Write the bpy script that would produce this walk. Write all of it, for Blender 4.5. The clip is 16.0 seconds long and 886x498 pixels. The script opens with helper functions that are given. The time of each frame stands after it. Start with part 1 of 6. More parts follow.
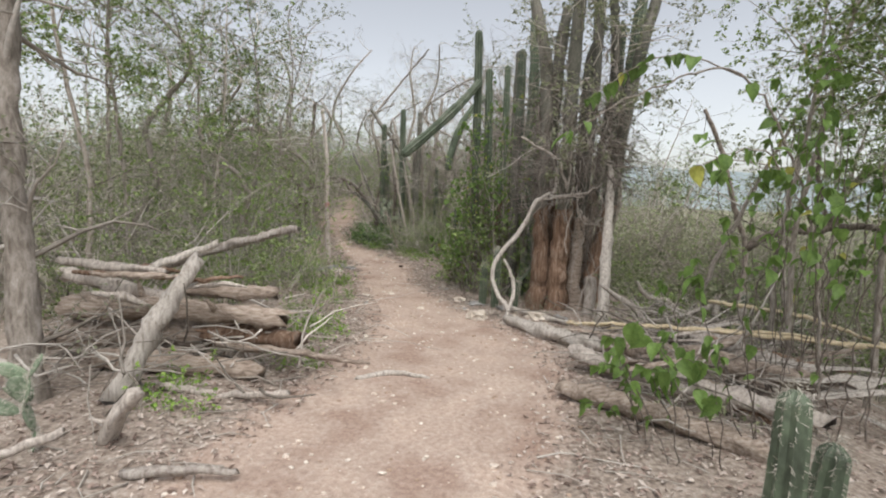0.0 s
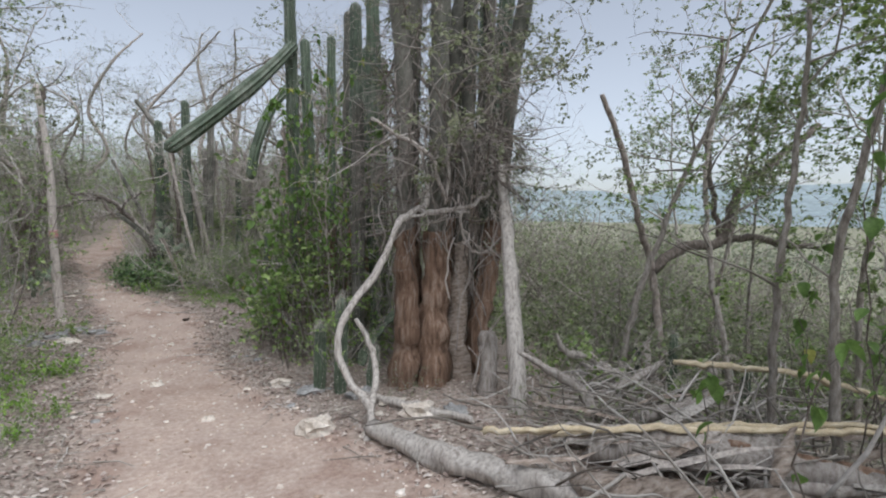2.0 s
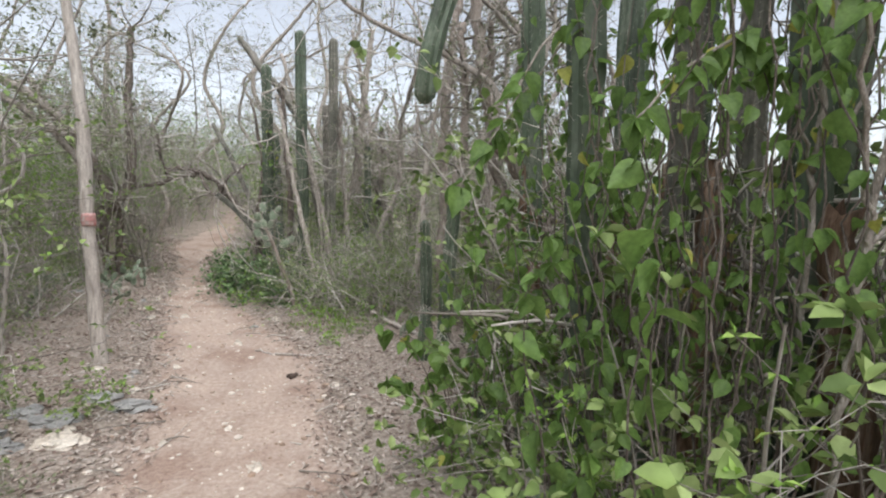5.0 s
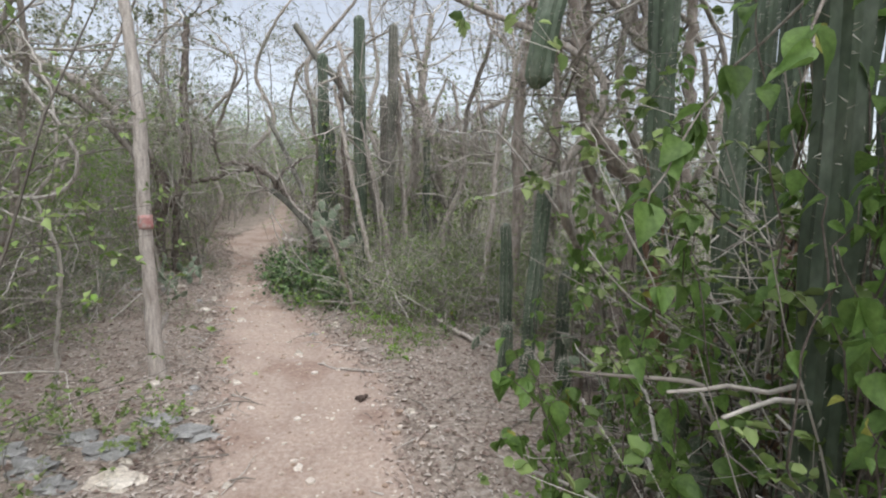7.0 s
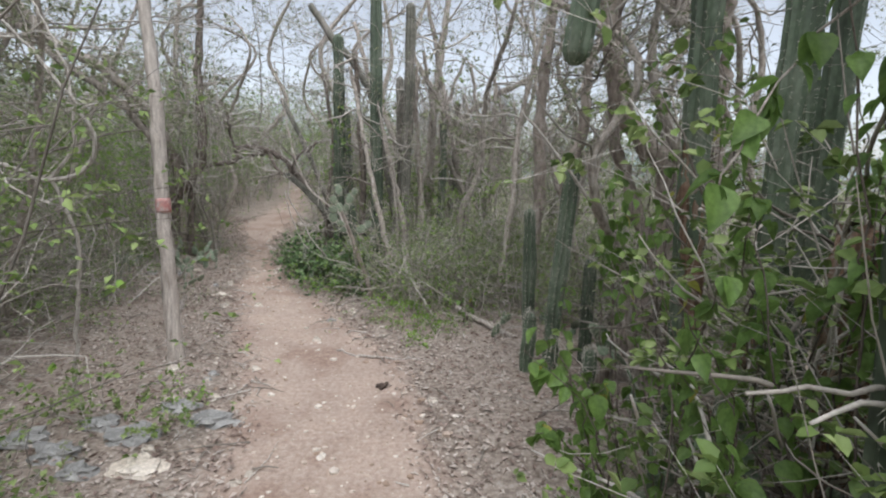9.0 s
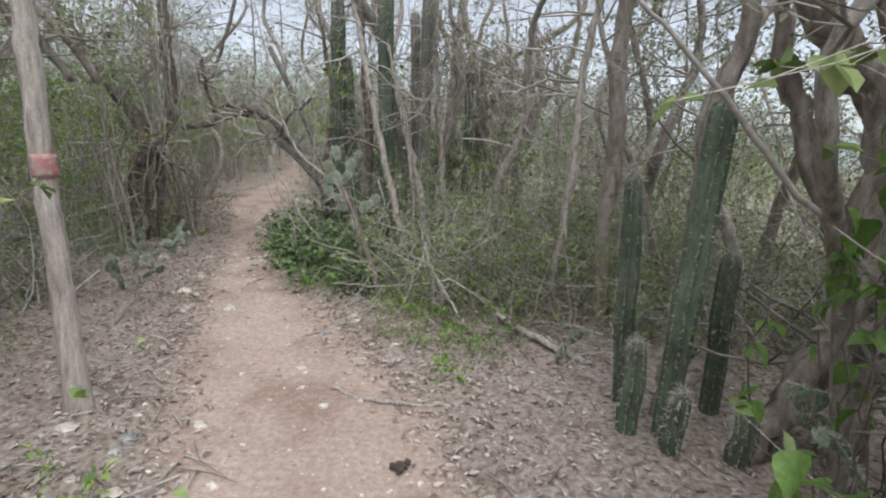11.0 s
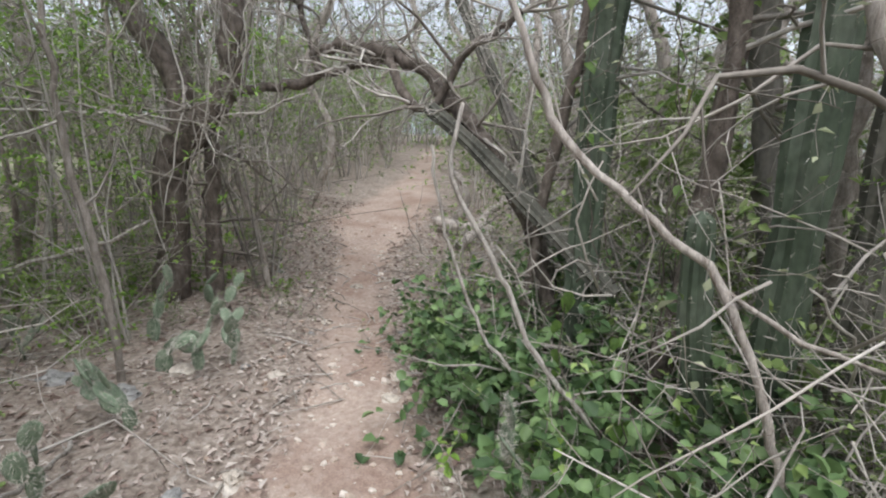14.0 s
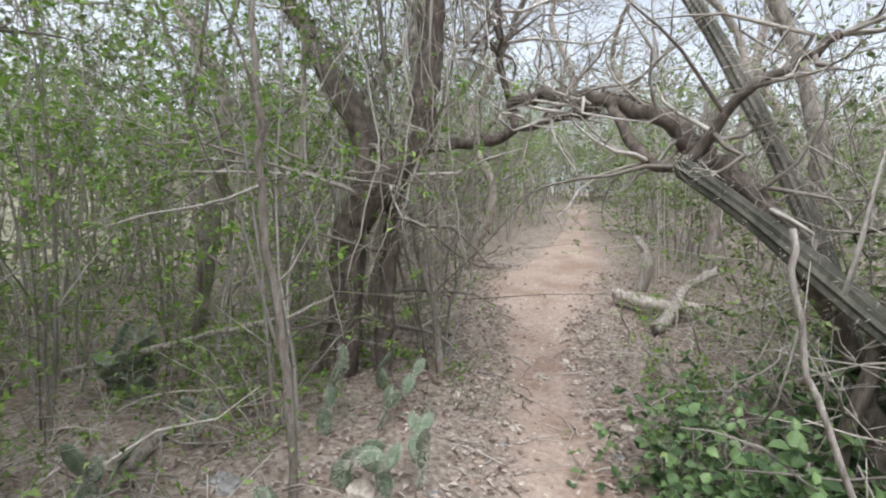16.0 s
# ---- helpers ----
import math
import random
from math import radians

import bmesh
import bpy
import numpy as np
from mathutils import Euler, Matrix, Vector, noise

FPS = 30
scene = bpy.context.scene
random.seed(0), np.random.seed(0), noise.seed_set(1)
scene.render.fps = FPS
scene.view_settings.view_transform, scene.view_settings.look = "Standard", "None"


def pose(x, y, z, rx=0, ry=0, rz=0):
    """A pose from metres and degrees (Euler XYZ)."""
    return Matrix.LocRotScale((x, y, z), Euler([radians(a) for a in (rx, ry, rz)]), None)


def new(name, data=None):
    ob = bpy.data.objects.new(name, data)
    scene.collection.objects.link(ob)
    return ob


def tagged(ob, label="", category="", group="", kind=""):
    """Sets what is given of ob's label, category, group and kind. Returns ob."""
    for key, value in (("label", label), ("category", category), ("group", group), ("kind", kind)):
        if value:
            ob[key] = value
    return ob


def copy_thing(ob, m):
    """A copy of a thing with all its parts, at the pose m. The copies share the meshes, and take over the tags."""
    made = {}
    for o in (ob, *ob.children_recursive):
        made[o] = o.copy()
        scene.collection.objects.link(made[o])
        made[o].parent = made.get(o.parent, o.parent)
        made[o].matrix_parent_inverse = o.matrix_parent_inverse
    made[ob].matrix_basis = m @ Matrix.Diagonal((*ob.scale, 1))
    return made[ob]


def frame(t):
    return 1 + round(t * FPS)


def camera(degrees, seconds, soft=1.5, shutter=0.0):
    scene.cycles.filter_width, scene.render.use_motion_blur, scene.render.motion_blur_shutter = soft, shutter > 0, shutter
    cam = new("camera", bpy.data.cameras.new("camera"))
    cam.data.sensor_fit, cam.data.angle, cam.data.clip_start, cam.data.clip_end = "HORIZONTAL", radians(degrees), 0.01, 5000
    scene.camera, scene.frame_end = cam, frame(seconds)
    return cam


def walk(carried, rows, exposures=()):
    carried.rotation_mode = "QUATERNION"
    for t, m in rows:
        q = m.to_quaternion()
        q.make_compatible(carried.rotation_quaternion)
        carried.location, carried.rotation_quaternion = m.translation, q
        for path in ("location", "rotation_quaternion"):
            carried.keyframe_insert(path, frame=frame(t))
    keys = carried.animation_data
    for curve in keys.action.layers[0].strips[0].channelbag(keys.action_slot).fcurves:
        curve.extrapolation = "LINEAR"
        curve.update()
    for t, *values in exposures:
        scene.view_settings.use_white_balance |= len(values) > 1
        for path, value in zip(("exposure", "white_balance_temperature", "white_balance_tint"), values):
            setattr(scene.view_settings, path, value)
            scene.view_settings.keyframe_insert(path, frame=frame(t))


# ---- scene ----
cam = camera(83.8, 16.0, soft=2.1)
METRES, EYE, TILT, LEAN, TURN = 15.5, 1.5, 0.0, 0.0, 0.0
ROWS = [
    (0.0, 0.0, 0.0, 0.0, 0.24, -6.69, -2.07),
    (0.5, -0.0023, 0.0487, 0.0012, -5.44, -5.68, -1.86),
    (1.0, 0.002, 0.0885, -0.0001, -11.1, -4.77, -1.47),
    (1.5, 0.0017, 0.1326, 0.0015, -16.74, -4.08, -0.99),
    (2.0, 0.005, 0.1773, -0.0013, -20.87, -4.24, -0.7),
    (2.5, 0.0175, 0.2226, -0.0029, -21.43, -4.37, -0.63),
    (3.0, 0.0217, 0.2713, -0.0056, -20.31, -4.72, -0.69),
    (3.5, 0.0244, 0.3298, -0.0063, -18.12, -5.38, -0.42),
    (4.0, 0.0089, 0.376, -0.0098, -15.47, -5.52, -0.85),
    (4.5, -0.0039, 0.4251, -0.0129, -11.77, -5.53, -0.78),
    (5.0, -0.0218, 0.4636, -0.013, -8.89, -5.66, -0.95),
    (7.5, -0.0433, 0.5045, -0.0069, -3.63, -7.31, -1.04),
    (8.0, -0.0459, 0.5043, -0.0067, -3.12, -7.93, -1.17),
    (10.5, -0.0501, 0.5745, -0.018, -2.81, -9.61, -1.33),
    (11.0, -0.0586, 0.6179, -0.0212, -2.14, -10.93, -1.33),
    (11.5, -0.065, 0.6716, -0.0233, -0.51, -12.01, -1.32),
    (12.0, -0.0761, 0.7102, -0.0236, 0.93, -12.79, -1.46),
    (12.5, -0.0921, 0.7593, -0.0252, 2.7, -13.36, -1.61),
    (13.0, -0.1103, 0.7998, -0.0253, 4.36, -13.62, -1.7),
    (13.5, -0.1325, 0.8482, -0.0292, 6.9, -13.11, -1.94),
    (14.0, -0.1523, 0.8825, -0.0251, 10.41, -12.16, -2.2),
    (14.5, -0.1754, 0.9128, -0.0222, 14.3, -10.91, -2.42),
    (15.0, -0.1906, 0.9259, -0.0194, 18.06, -10.08, -2.45),
    (15.5, -0.1992, 0.9218, -0.0209, 21.57, -8.48, -2.86),
    (16.0, -0.2011, 0.9165, -0.022, 24.23, -6.78, -2.64),
]
walk(cam, [(t, pose(0, 0, EYE, TILT, LEAN, TURN) @ pose(METRES * x, METRES * y, METRES * z, 90 + pitch, roll, yaw)) for t, x, y, z, yaw, pitch, roll in ROWS],
     exposures=[(t, e, k, 10) for t, e, k in ((0.0, 1.0, 6700), (0.5, 0.9, 6500), (1.5, 0.85, 6150), (2.5, 0.86, 6000), (3.5, 1.02, 6100), (5.0, 1.34, 6350), (8.0, 1.14, 6200), (10.5, 1.12, 6200), (13.0, 1.2, 6150), (14.5, 1.48, 6200), (16.0, 1.58, 6200))])

# ---- light: an overcast day ----
SUN_EL, SUN_AZ = 64.0, 172.0
world = bpy.data.worlds.new("overcast_sky")
world.use_nodes = True
scene.world = world
wn, wl = world.node_tree.nodes, world.node_tree.links
sky = wn.new("ShaderNodeTexSky")
sky.sky_type = "NISHITA"
sky.sun_disc = False
sky.sun_elevation, sky.sun_rotation = radians(SUN_EL), radians(SUN_AZ)
sky.dust_density, sky.ozone_density, sky.air_density = 1.5, 1.0, 1.0
pale = wn.new("ShaderNodeHueSaturation")
pale.inputs["Saturation"].default_value = 0.34
wl.new(sky.outputs[0], pale.inputs["Color"])
wl.new(pale.outputs[0], wn["Background"].inputs["Color"])
wn["Background"].inputs["Strength"].default_value = 0.09
sun_data = bpy.data.lights.new("sun", "SUN")
sun_data.energy, sun_data.angle, sun_data.color = 1.5, radians(70), (1.0, 0.98, 0.95)
sun = new("sun", sun_data)
sun.rotation_euler = (radians(90 - SUN_EL), 0, radians(180 - SUN_AZ))


# ---- materials ----
def material(name, colours, scale=8.0, rough=0.85, bump=0.4, fine=60.0, stretch=(1, 1, 1), vary=0.25, island=False, through_light=0.0, spec=0.25, detail=6.0):
    m = bpy.data.materials.new(name)
    m.use_nodes = True
    n, l = m.node_tree.nodes, m.node_tree.links
    bsdf = n["Principled BSDF"]
    co = n.new("ShaderNodeTexCoord")
    mp = n.new("ShaderNodeMapping")
    mp.inputs["Scale"].default_value = stretch
    l.new(co.outputs["Object"], mp.inputs["Vector"])
    big = n.new("ShaderNodeTexNoise")
    big.inputs["Scale"].default_value, big.inputs["Detail"].default_value = scale, detail
    small = n.new("ShaderNodeTexNoise")
    small.inputs["Scale"].default_value, small.inputs["Detail"].default_value = fine, 4.0
    for t in (big, small):
        l.new(mp.outputs[0], t.inputs["Vector"])
    ramp = n.new("ShaderNodeValToRGB")
    while len(ramp.color_ramp.elements) < len(colours):
        ramp.color_ramp.elements.new(0.5)
    for i, c in enumerate(colours):
        e = ramp.color_ramp.elements[i]
        e.position, e.color = 0.3 + 0.4 * i / max(1, len(colours) - 1), (*c, 1)
    if island:
        geo = n.new("ShaderNodeNewGeometry")
        add = n.new("ShaderNodeMath")
        add.operation, add.inputs[1].default_value = "MULTIPLY_ADD", 0.5
        sub = n.new("ShaderNodeMath")
        sub.operation, sub.inputs[1].default_value = "MULTIPLY", 0.5
        l.new(big.outputs["Fac"], sub.inputs[0])
        l.new(geo.outputs["Random Per Island"], add.inputs[0])
        l.new(sub.outputs[0], add.inputs[2])
        l.new(add.outputs[0], ramp.inputs["Fac"])
    else:
        l.new(big.outputs["Fac"], ramp.inputs["Fac"])
    hsv = n.new("ShaderNodeHueSaturation")
    l.new(ramp.outputs[0], hsv.inputs["Color"])
    info = n.new("ShaderNodeObjectInfo")
    mr = n.new("ShaderNodeMapRange")
    mr.inputs["To Min"].default_value, mr.inputs["To Max"].default_value = 1 - vary, 1 + vary
    l.new(info.outputs["Random"], mr.inputs["Value"])
    fm = n.new("ShaderNodeMapRange")
    fm.inputs["From Min"].default_value, fm.inputs["From Max"].default_value = 0.3, 0.7
    fm.inputs["To Min"].default_value, fm.inputs["To Max"].default_value = 0.78, 1.2
    l.new(small.outputs["Fac"], fm.inputs["Value"])
    mul = n.new("ShaderNodeMath")
    mul.operation = "MULTIPLY"
    l.new(mr.outputs[0], mul.inputs[0])
    l.new(fm.outputs[0], mul.inputs[1])
    l.new(mul.outputs[0], hsv.inputs["Value"])
    l.new(hsv.outputs[0], bsdf.inputs["Base Color"])
    bsdf.inputs["Roughness"].default_value = rough
    bsdf.inputs["Specular IOR Level"].default_value = spec
    if bump:
        b = n.new("ShaderNodeBump")
        b.inputs["Strength"].default_value, b.inputs["Distance"].default_value = bump, 0.01
        l.new(small.outputs["Fac"], b.inputs["Height"])
        l.new(b.outputs[0], bsdf.inputs["Normal"])
    if through_light:
        tr = n.new("ShaderNodeBsdfTranslucent")
        l.new(hsv.outputs[0], tr.inputs["Color"])
        mix = n.new("ShaderNodeMixShader")
        mix.inputs[0].default_value = through_light
        l.new(bsdf.outputs[0], mix.inputs[1])
        l.new(tr.outputs[0], mix.inputs[2])
        l.new(mix.outputs[0], n["Material Output"].inputs["Surface"])
    return m


WEATHERED = material("weathered_wood", [(0.26, 0.22, 0.19), (0.44, 0.39, 0.35), (0.56, 0.51, 0.46)], 5, 0.9, 0.8, 40, (9, 9, 1.2))
BLEACHED = material("bleached_wood", [(0.27, 0.235, 0.205), (0.50, 0.455, 0.41), (0.62, 0.58, 0.53)], 5, 0.85, 0.8, 40, (10, 10, 1.0), 0.12)
LOGWOOD = material("old_log_wood", [(0.17, 0.13, 0.10), (0.36, 0.29, 0.24), (0.50, 0.43, 0.37)], 7, 0.9, 1.0, 40, (1.2, 7, 7))
ROTWOOD = material("rotting_brown_wood", [(0.10, 0.065, 0.045), (0.23, 0.145, 0.10), (0.34, 0.26, 0.205)], 4, 0.95, 1.0, 30, (7, 7, 0.8), 0.2)
BARK = material("grey_bark", [(0.19, 0.16, 0.135), (0.34, 0.30, 0.26), (0.47, 0.42, 0.38)], 7, 0.9, 0.9, 45, (5, 5, 1.5), 0.25)
DARKBARK = material("dark_bark", [(0.09, 0.075, 0.06), (0.17, 0.14, 0.12), (0.26, 0.22, 0.19)], 7, 0.9, 0.9, 45, (4, 4, 2), 0.2)
PALEBARK = material("pale_smooth_bark", [(0.19, 0.155, 0.13), (0.34, 0.285, 0.245), (0.47, 0.41, 0.365)], 6, 0.85, 0.9, 45, (4, 4, 1.3), 0.12)
TWIG = material("dry_twigs", [(0.20, 0.175, 0.15), (0.37, 0.335, 0.295), (0.55, 0.51, 0.465)], 3, 0.9, 0.0, 30, vary=0.3, island=True)
TANGLE = material("brown_root_tangle", [(0.17, 0.14, 0.12), (0.33, 0.285, 0.25), (0.50, 0.45, 0.41)], 3, 0.9, 0.0, 30, vary=0.2, island=True)
CANE = material("dry_cane", [(0.38, 0.30, 0.19), (0.52, 0.43, 0.29), (0.58, 0.50, 0.37)], 6, 0.7, 0.3, 50, (1, 6, 6), 0.15)
CACTUS = material("cactus_skin", [(0.055, 0.07, 0.048), (0.095, 0.125, 0.082), (0.17, 0.19, 0.145)], 5, 0.6, 0.4, 40, (1, 1, 0.5), 0.2, spec=0.4)
OLDCACTUS = material("old_woody_cactus_skin", [(0.085, 0.085, 0.07), (0.15, 0.145, 0.12), (0.24, 0.22, 0.195)], 5, 0.8, 0.6, 40, (1, 1, 0.5), 0.2)
PAD = material("prickly_pear_skin", [(0.11, 0.155, 0.10), (0.19, 0.245, 0.165), (0.29, 0.33, 0.25)], 16, 0.7, 0.5, 70, vary=0.25)
SPINE = material("cactus_spines", [(0.46, 0.43, 0.37), (0.60, 0.57, 0.50)], 3, 0.7, 0.0, 30)
LEAF = material("green_leaf", [(0.11, 0.19, 0.05), (0.18, 0.29, 0.075), (0.29, 0.40, 0.13)], 14, 0.5, 0.0, 70, vary=0.25, through_light=0.45, spec=0.35)
YELLOWLEAF = material("yellow_leaf", [(0.36, 0.37, 0.08), (0.48, 0.46, 0.13)], 14, 0.5, 0.0, 70, vary=0.2, through_light=0.35)
SMALLLEAF = material("small_leaves", [(0.12, 0.18, 0.06), (0.21, 0.29, 0.09), (0.33, 0.41, 0.17)], 2, 0.6, 0.0, 20, vary=0.25, island=True, through_light=0.35)
BRIGHTLEAF = material("fresh_feathery_leaves", [(0.15, 0.27, 0.05), (0.23, 0.38, 0.075), (0.34, 0.48, 0.13)], 2, 0.6, 0.0, 20, vary=0.2, island=True, through_light=0.4)
DARKLEAF = material("dark_ivy_leaves", [(0.08, 0.14, 0.06), (0.14, 0.23, 0.09), (0.23, 0.34, 0.14)], 2, 0.5, 0.0, 20, vary=0.2, island=True, through_light=0.25, spec=0.4)
GREYLEAF = material("dusty_grey_green_leaves", [(0.19, 0.21, 0.125), (0.29, 0.32, 0.19), (0.40, 0.42, 0.28)], 2, 0.7, 0.0, 20, vary=0.25, island=True, through_light=0.42)
LITTER = material("dead_leaves", [(0.25, 0.185, 0.155), (0.40, 0.325, 0.285), (0.54, 0.48, 0.43)], 3, 0.85, 0.0, 40, island=True, spec=0.15, vary=0.0)
STONE = material("pale_stone", [(0.42, 0.36, 0.30), (0.55, 0.49, 0.42), (0.66, 0.61, 0.54)], 6, 0.9, 0.6, 50, vary=0.15)
GREYSTONE = material("grey_stone", [(0.20, 0.195, 0.19), (0.30, 0.295, 0.285), (0.41, 0.40, 0.385)], 7, 0.9, 0.7, 50, vary=0.1)
PEBBLE = material("pebbles", [(0.34, 0.25, 0.19), (0.52, 0.43, 0.36), (0.68, 0.62, 0.55)], 3, 0.9, 0.0, 40, island=True, vary=0.0)
DUNG = material("dark_dung", [(0.07, 0.05, 0.042), (0.15, 0.115, 0.095)], 20, 0.9, 0.6, 80)
REDPAINT = material("faded_red_paint", [(0.40, 0.15, 0.14), (0.48, 0.26, 0.24), (0.46, 0.38, 0.35)], 26, 0.8, 0.3, 60, vary=0.0)
# distance haze painted into the hills' pale blue-grey; the air itself is clear
HILL = material("haze_tinted_hill", [(0.24, 0.29, 0.30), (0.30, 0.35, 0.36)], 0.02, 1.0, 0.0, 0.2)
FARWOOD = material("far_wood_leaves", [(0.21, 0.23, 0.16), (0.31, 0.34, 0.24), (0.42, 0.44, 0.34)], 0.3, 0.8, 0.0, 3, island=True, through_light=0.3)


def ground_material():
    m = bpy.data.materials.new("trail_dirt_and_litter")
    m.use_nodes = True
    n, l = m.node_tree.nodes, m.node_tree.links
    bsdf = n["Principled BSDF"]
    co = n.new("ShaderNodeTexCoord")

    def tex(scale, detail=6.0):
        t = n.new("ShaderNodeTexNoise")
        t.inputs["Scale"].default_value, t.inputs["Detail"].default_value = scale, detail
        l.new(co.outputs["Object"], t.inputs["Vector"])
        return t

    def ramp(src, stops):
        r = n.new("ShaderNodeValToRGB")
        while len(r.color_ramp.elements) < len(stops):
            r.color_ramp.elements.new(0.5)
        for e, (p, c) in zip(r.color_ramp.elements, stops):
            e.position, e.color = p, (*c, 1)
        l.new(src, r.inputs["Fac"])
        return r

    def mix(fac, a, b, kind="MIX"):
        x = n.new("ShaderNodeMix")
        x.data_type, x.blend_type = "RGBA", kind
        if isinstance(fac, float):
            x.inputs[0].default_value = fac
        else:
            l.new(fac, x.inputs[0])
        l.new(a, x.inputs[6])
        l.new(b, x.inputs[7])
        return x.outputs[2]

    broad, mid, fine, grit = tex(0.7), tex(4.0), tex(28.0), tex(120.0, 3.0)
    dirt = ramp(broad.outputs["Fac"], [(0.3, (0.36, 0.275, 0.23)), (0.55, (0.425, 0.335, 0.285)), (0.75, (0.475, 0.385, 0.33))])
    dirt2 = ramp(fine.outputs["Fac"], [(0.3, (0.27, 0.20, 0.165)), (0.5, (0.42, 0.33, 0.27)), (0.72, (0.56, 0.48, 0.42))])
    soil = ramp(mid.outputs["Fac"], [(0.3, (0.20, 0.16, 0.13)), (0.5, (0.30, 0.25, 0.21)), (0.7, (0.39, 0.335, 0.29))])
    soil2 = ramp(fine.outputs["Fac"], [(0.32, (0.11, 0.085, 0.07)), (0.5, (0.31, 0.255, 0.215)), (0.7, (0.52, 0.47, 0.42))])
    patch = ramp(tex(2.2).outputs["Fac"], [(0.35, (0.80, 0.74, 0.72)), (0.5, (1, 1, 1)), (0.68, (1.1, 1.09, 1.08))])
    d = mix(0.5, dirt.outputs[0], dirt2.outputs[0])
    d = mix(1.0, d, patch.outputs[0], "MULTIPLY")
    s = mix(0.6, soil.outputs[0], soil2.outputs[0])
    at = n.new("ShaderNodeAttribute")
    at.attribute_name = "trodden"
    wob = n.new("ShaderNodeMath")
    wob.operation, wob.inputs[1].default_value = "MULTIPLY_ADD", 0.9
    off = n.new("ShaderNodeMath")
    off.operation, off.inputs[1].default_value = "SUBTRACT", 0.45
    l.new(mid.outputs["Fac"], wob.inputs[0])
    l.new(at.outputs["Fac"], wob.inputs[2])
    l.new(wob.outputs[0], off.inputs[0])
    edge = n.new("ShaderNodeMapRange")
    edge.inputs["From Min"].default_value, edge.inputs["From Max"].default_value = 0.3, 0.7
    l.new(off.outputs[0], edge.inputs["Value"])
    col = mix(edge.outputs[0], s, d)
    scrub = ramp(tex(1.5).outputs["Fac"], [(0.3, (0.14, 0.15, 0.09)), (0.5, (0.24, 0.25, 0.16)), (0.7, (0.34, 0.34, 0.25))])
    far = n.new("ShaderNodeAttribute")
    far.attribute_name = "scrub"
    col = mix(far.outputs["Fac"], col, scrub.outputs[0])
    speck = ramp(grit.outputs["Fac"], [(0.3, (0.8, 0.8, 0.8)), (0.55, (1, 1, 1)), (0.75, (1.2, 1.2, 1.2))])
    col = mix(1.0, col, speck.outputs[0], "MULTIPLY")
    l.new(col, bsdf.inputs["Base Color"])
    bsdf.inputs["Roughness"].default_value = 0.95
    bsdf.inputs["Specular IOR Level"].default_value = 0.1
    b = n.new("ShaderNodeBump")
    b.inputs["Strength"].default_value, b.inputs["Distance"].default_value = 0.6, 0.02
    l.new(fine.outputs["Fac"], b.inputs["Height"])
    l.new(b.outputs[0], bsdf.inputs["Normal"])
    return m


GROUND = ground_material()


# ---- the lie of the land ----
GY = [-400, -40, 0, 5, 7, 10, 14, 17, 20, 23, 27, 35, 60, 400]
GZ = [1.0, 0.3, 0, -0.12, -0.2, -0.36, -0.34, -0.27, 0.05, 0.4, 0.8, 1.25, 1.6, 2.0]
PY = [-60, -3, 2.4, 3.2, 4.4, 5.4, 6.9, 8.3, 9.7, 10.8, 12.3, 13.5, 14.2, 15, 16.1, 17.1, 18, 19, 20, 21.5, 23.5, 27, 35, 60]
PX = [2.0, 0.1, -0.43, -0.2, 0.15, 0.17, -0.35, -0.75, -1.1, -1.25, -1.6, -2.2, -2.45, -2.95, -3.25, -3.65, -3.93, -4.2, -4.42, -4.35, -4.6, -5.15, -6.1, -9.0]
PW = [0.9, 1.0, 1.0, 1.1, 1.1, 1.0, 0.75, 0.62, 0.62, 0.65, 0.75, 0.65, 0.6, 0.45, 0.3, 0.27, 0.28, 0.36, 0.66, 0.5, 0.27, 0.24, 0.24, 0.3]


def gz(x, y):
    z = float(np.interp(y, GY, GZ))
    fall = min(max((12.0 - y) / 4.0, 0.0), 1.0)
    z -= min(max(x - 2.9, 0.0) * 0.3, 0.9) * fall + min(max(x - 6.0, 0.0) * 0.13, 7.0)
    z += min(max(-x - 7.0, 0.0) * 0.03, 1.0)
    return z


def off_path(x, y):
    """Distance from the trail's edge; negative on the trail."""
    return abs(x - float(np.interp(y, PY, PX))) - float(np.interp(y, PY, PW))


def bumps(x, y):
    b = noise.noise((x * 0.9, y * 0.9, 0)) * 0.03 + noise.noise((x * 3.1, y * 3.1, 4)) * 0.012
    k = min(max(off_path(x, y) / 0.4, 0.0), 1.0)
    return b * (0.5 + 0.5 * k) + 0.03 * k


def top(x, y):
    return gz(x, y) + bumps(x, y)


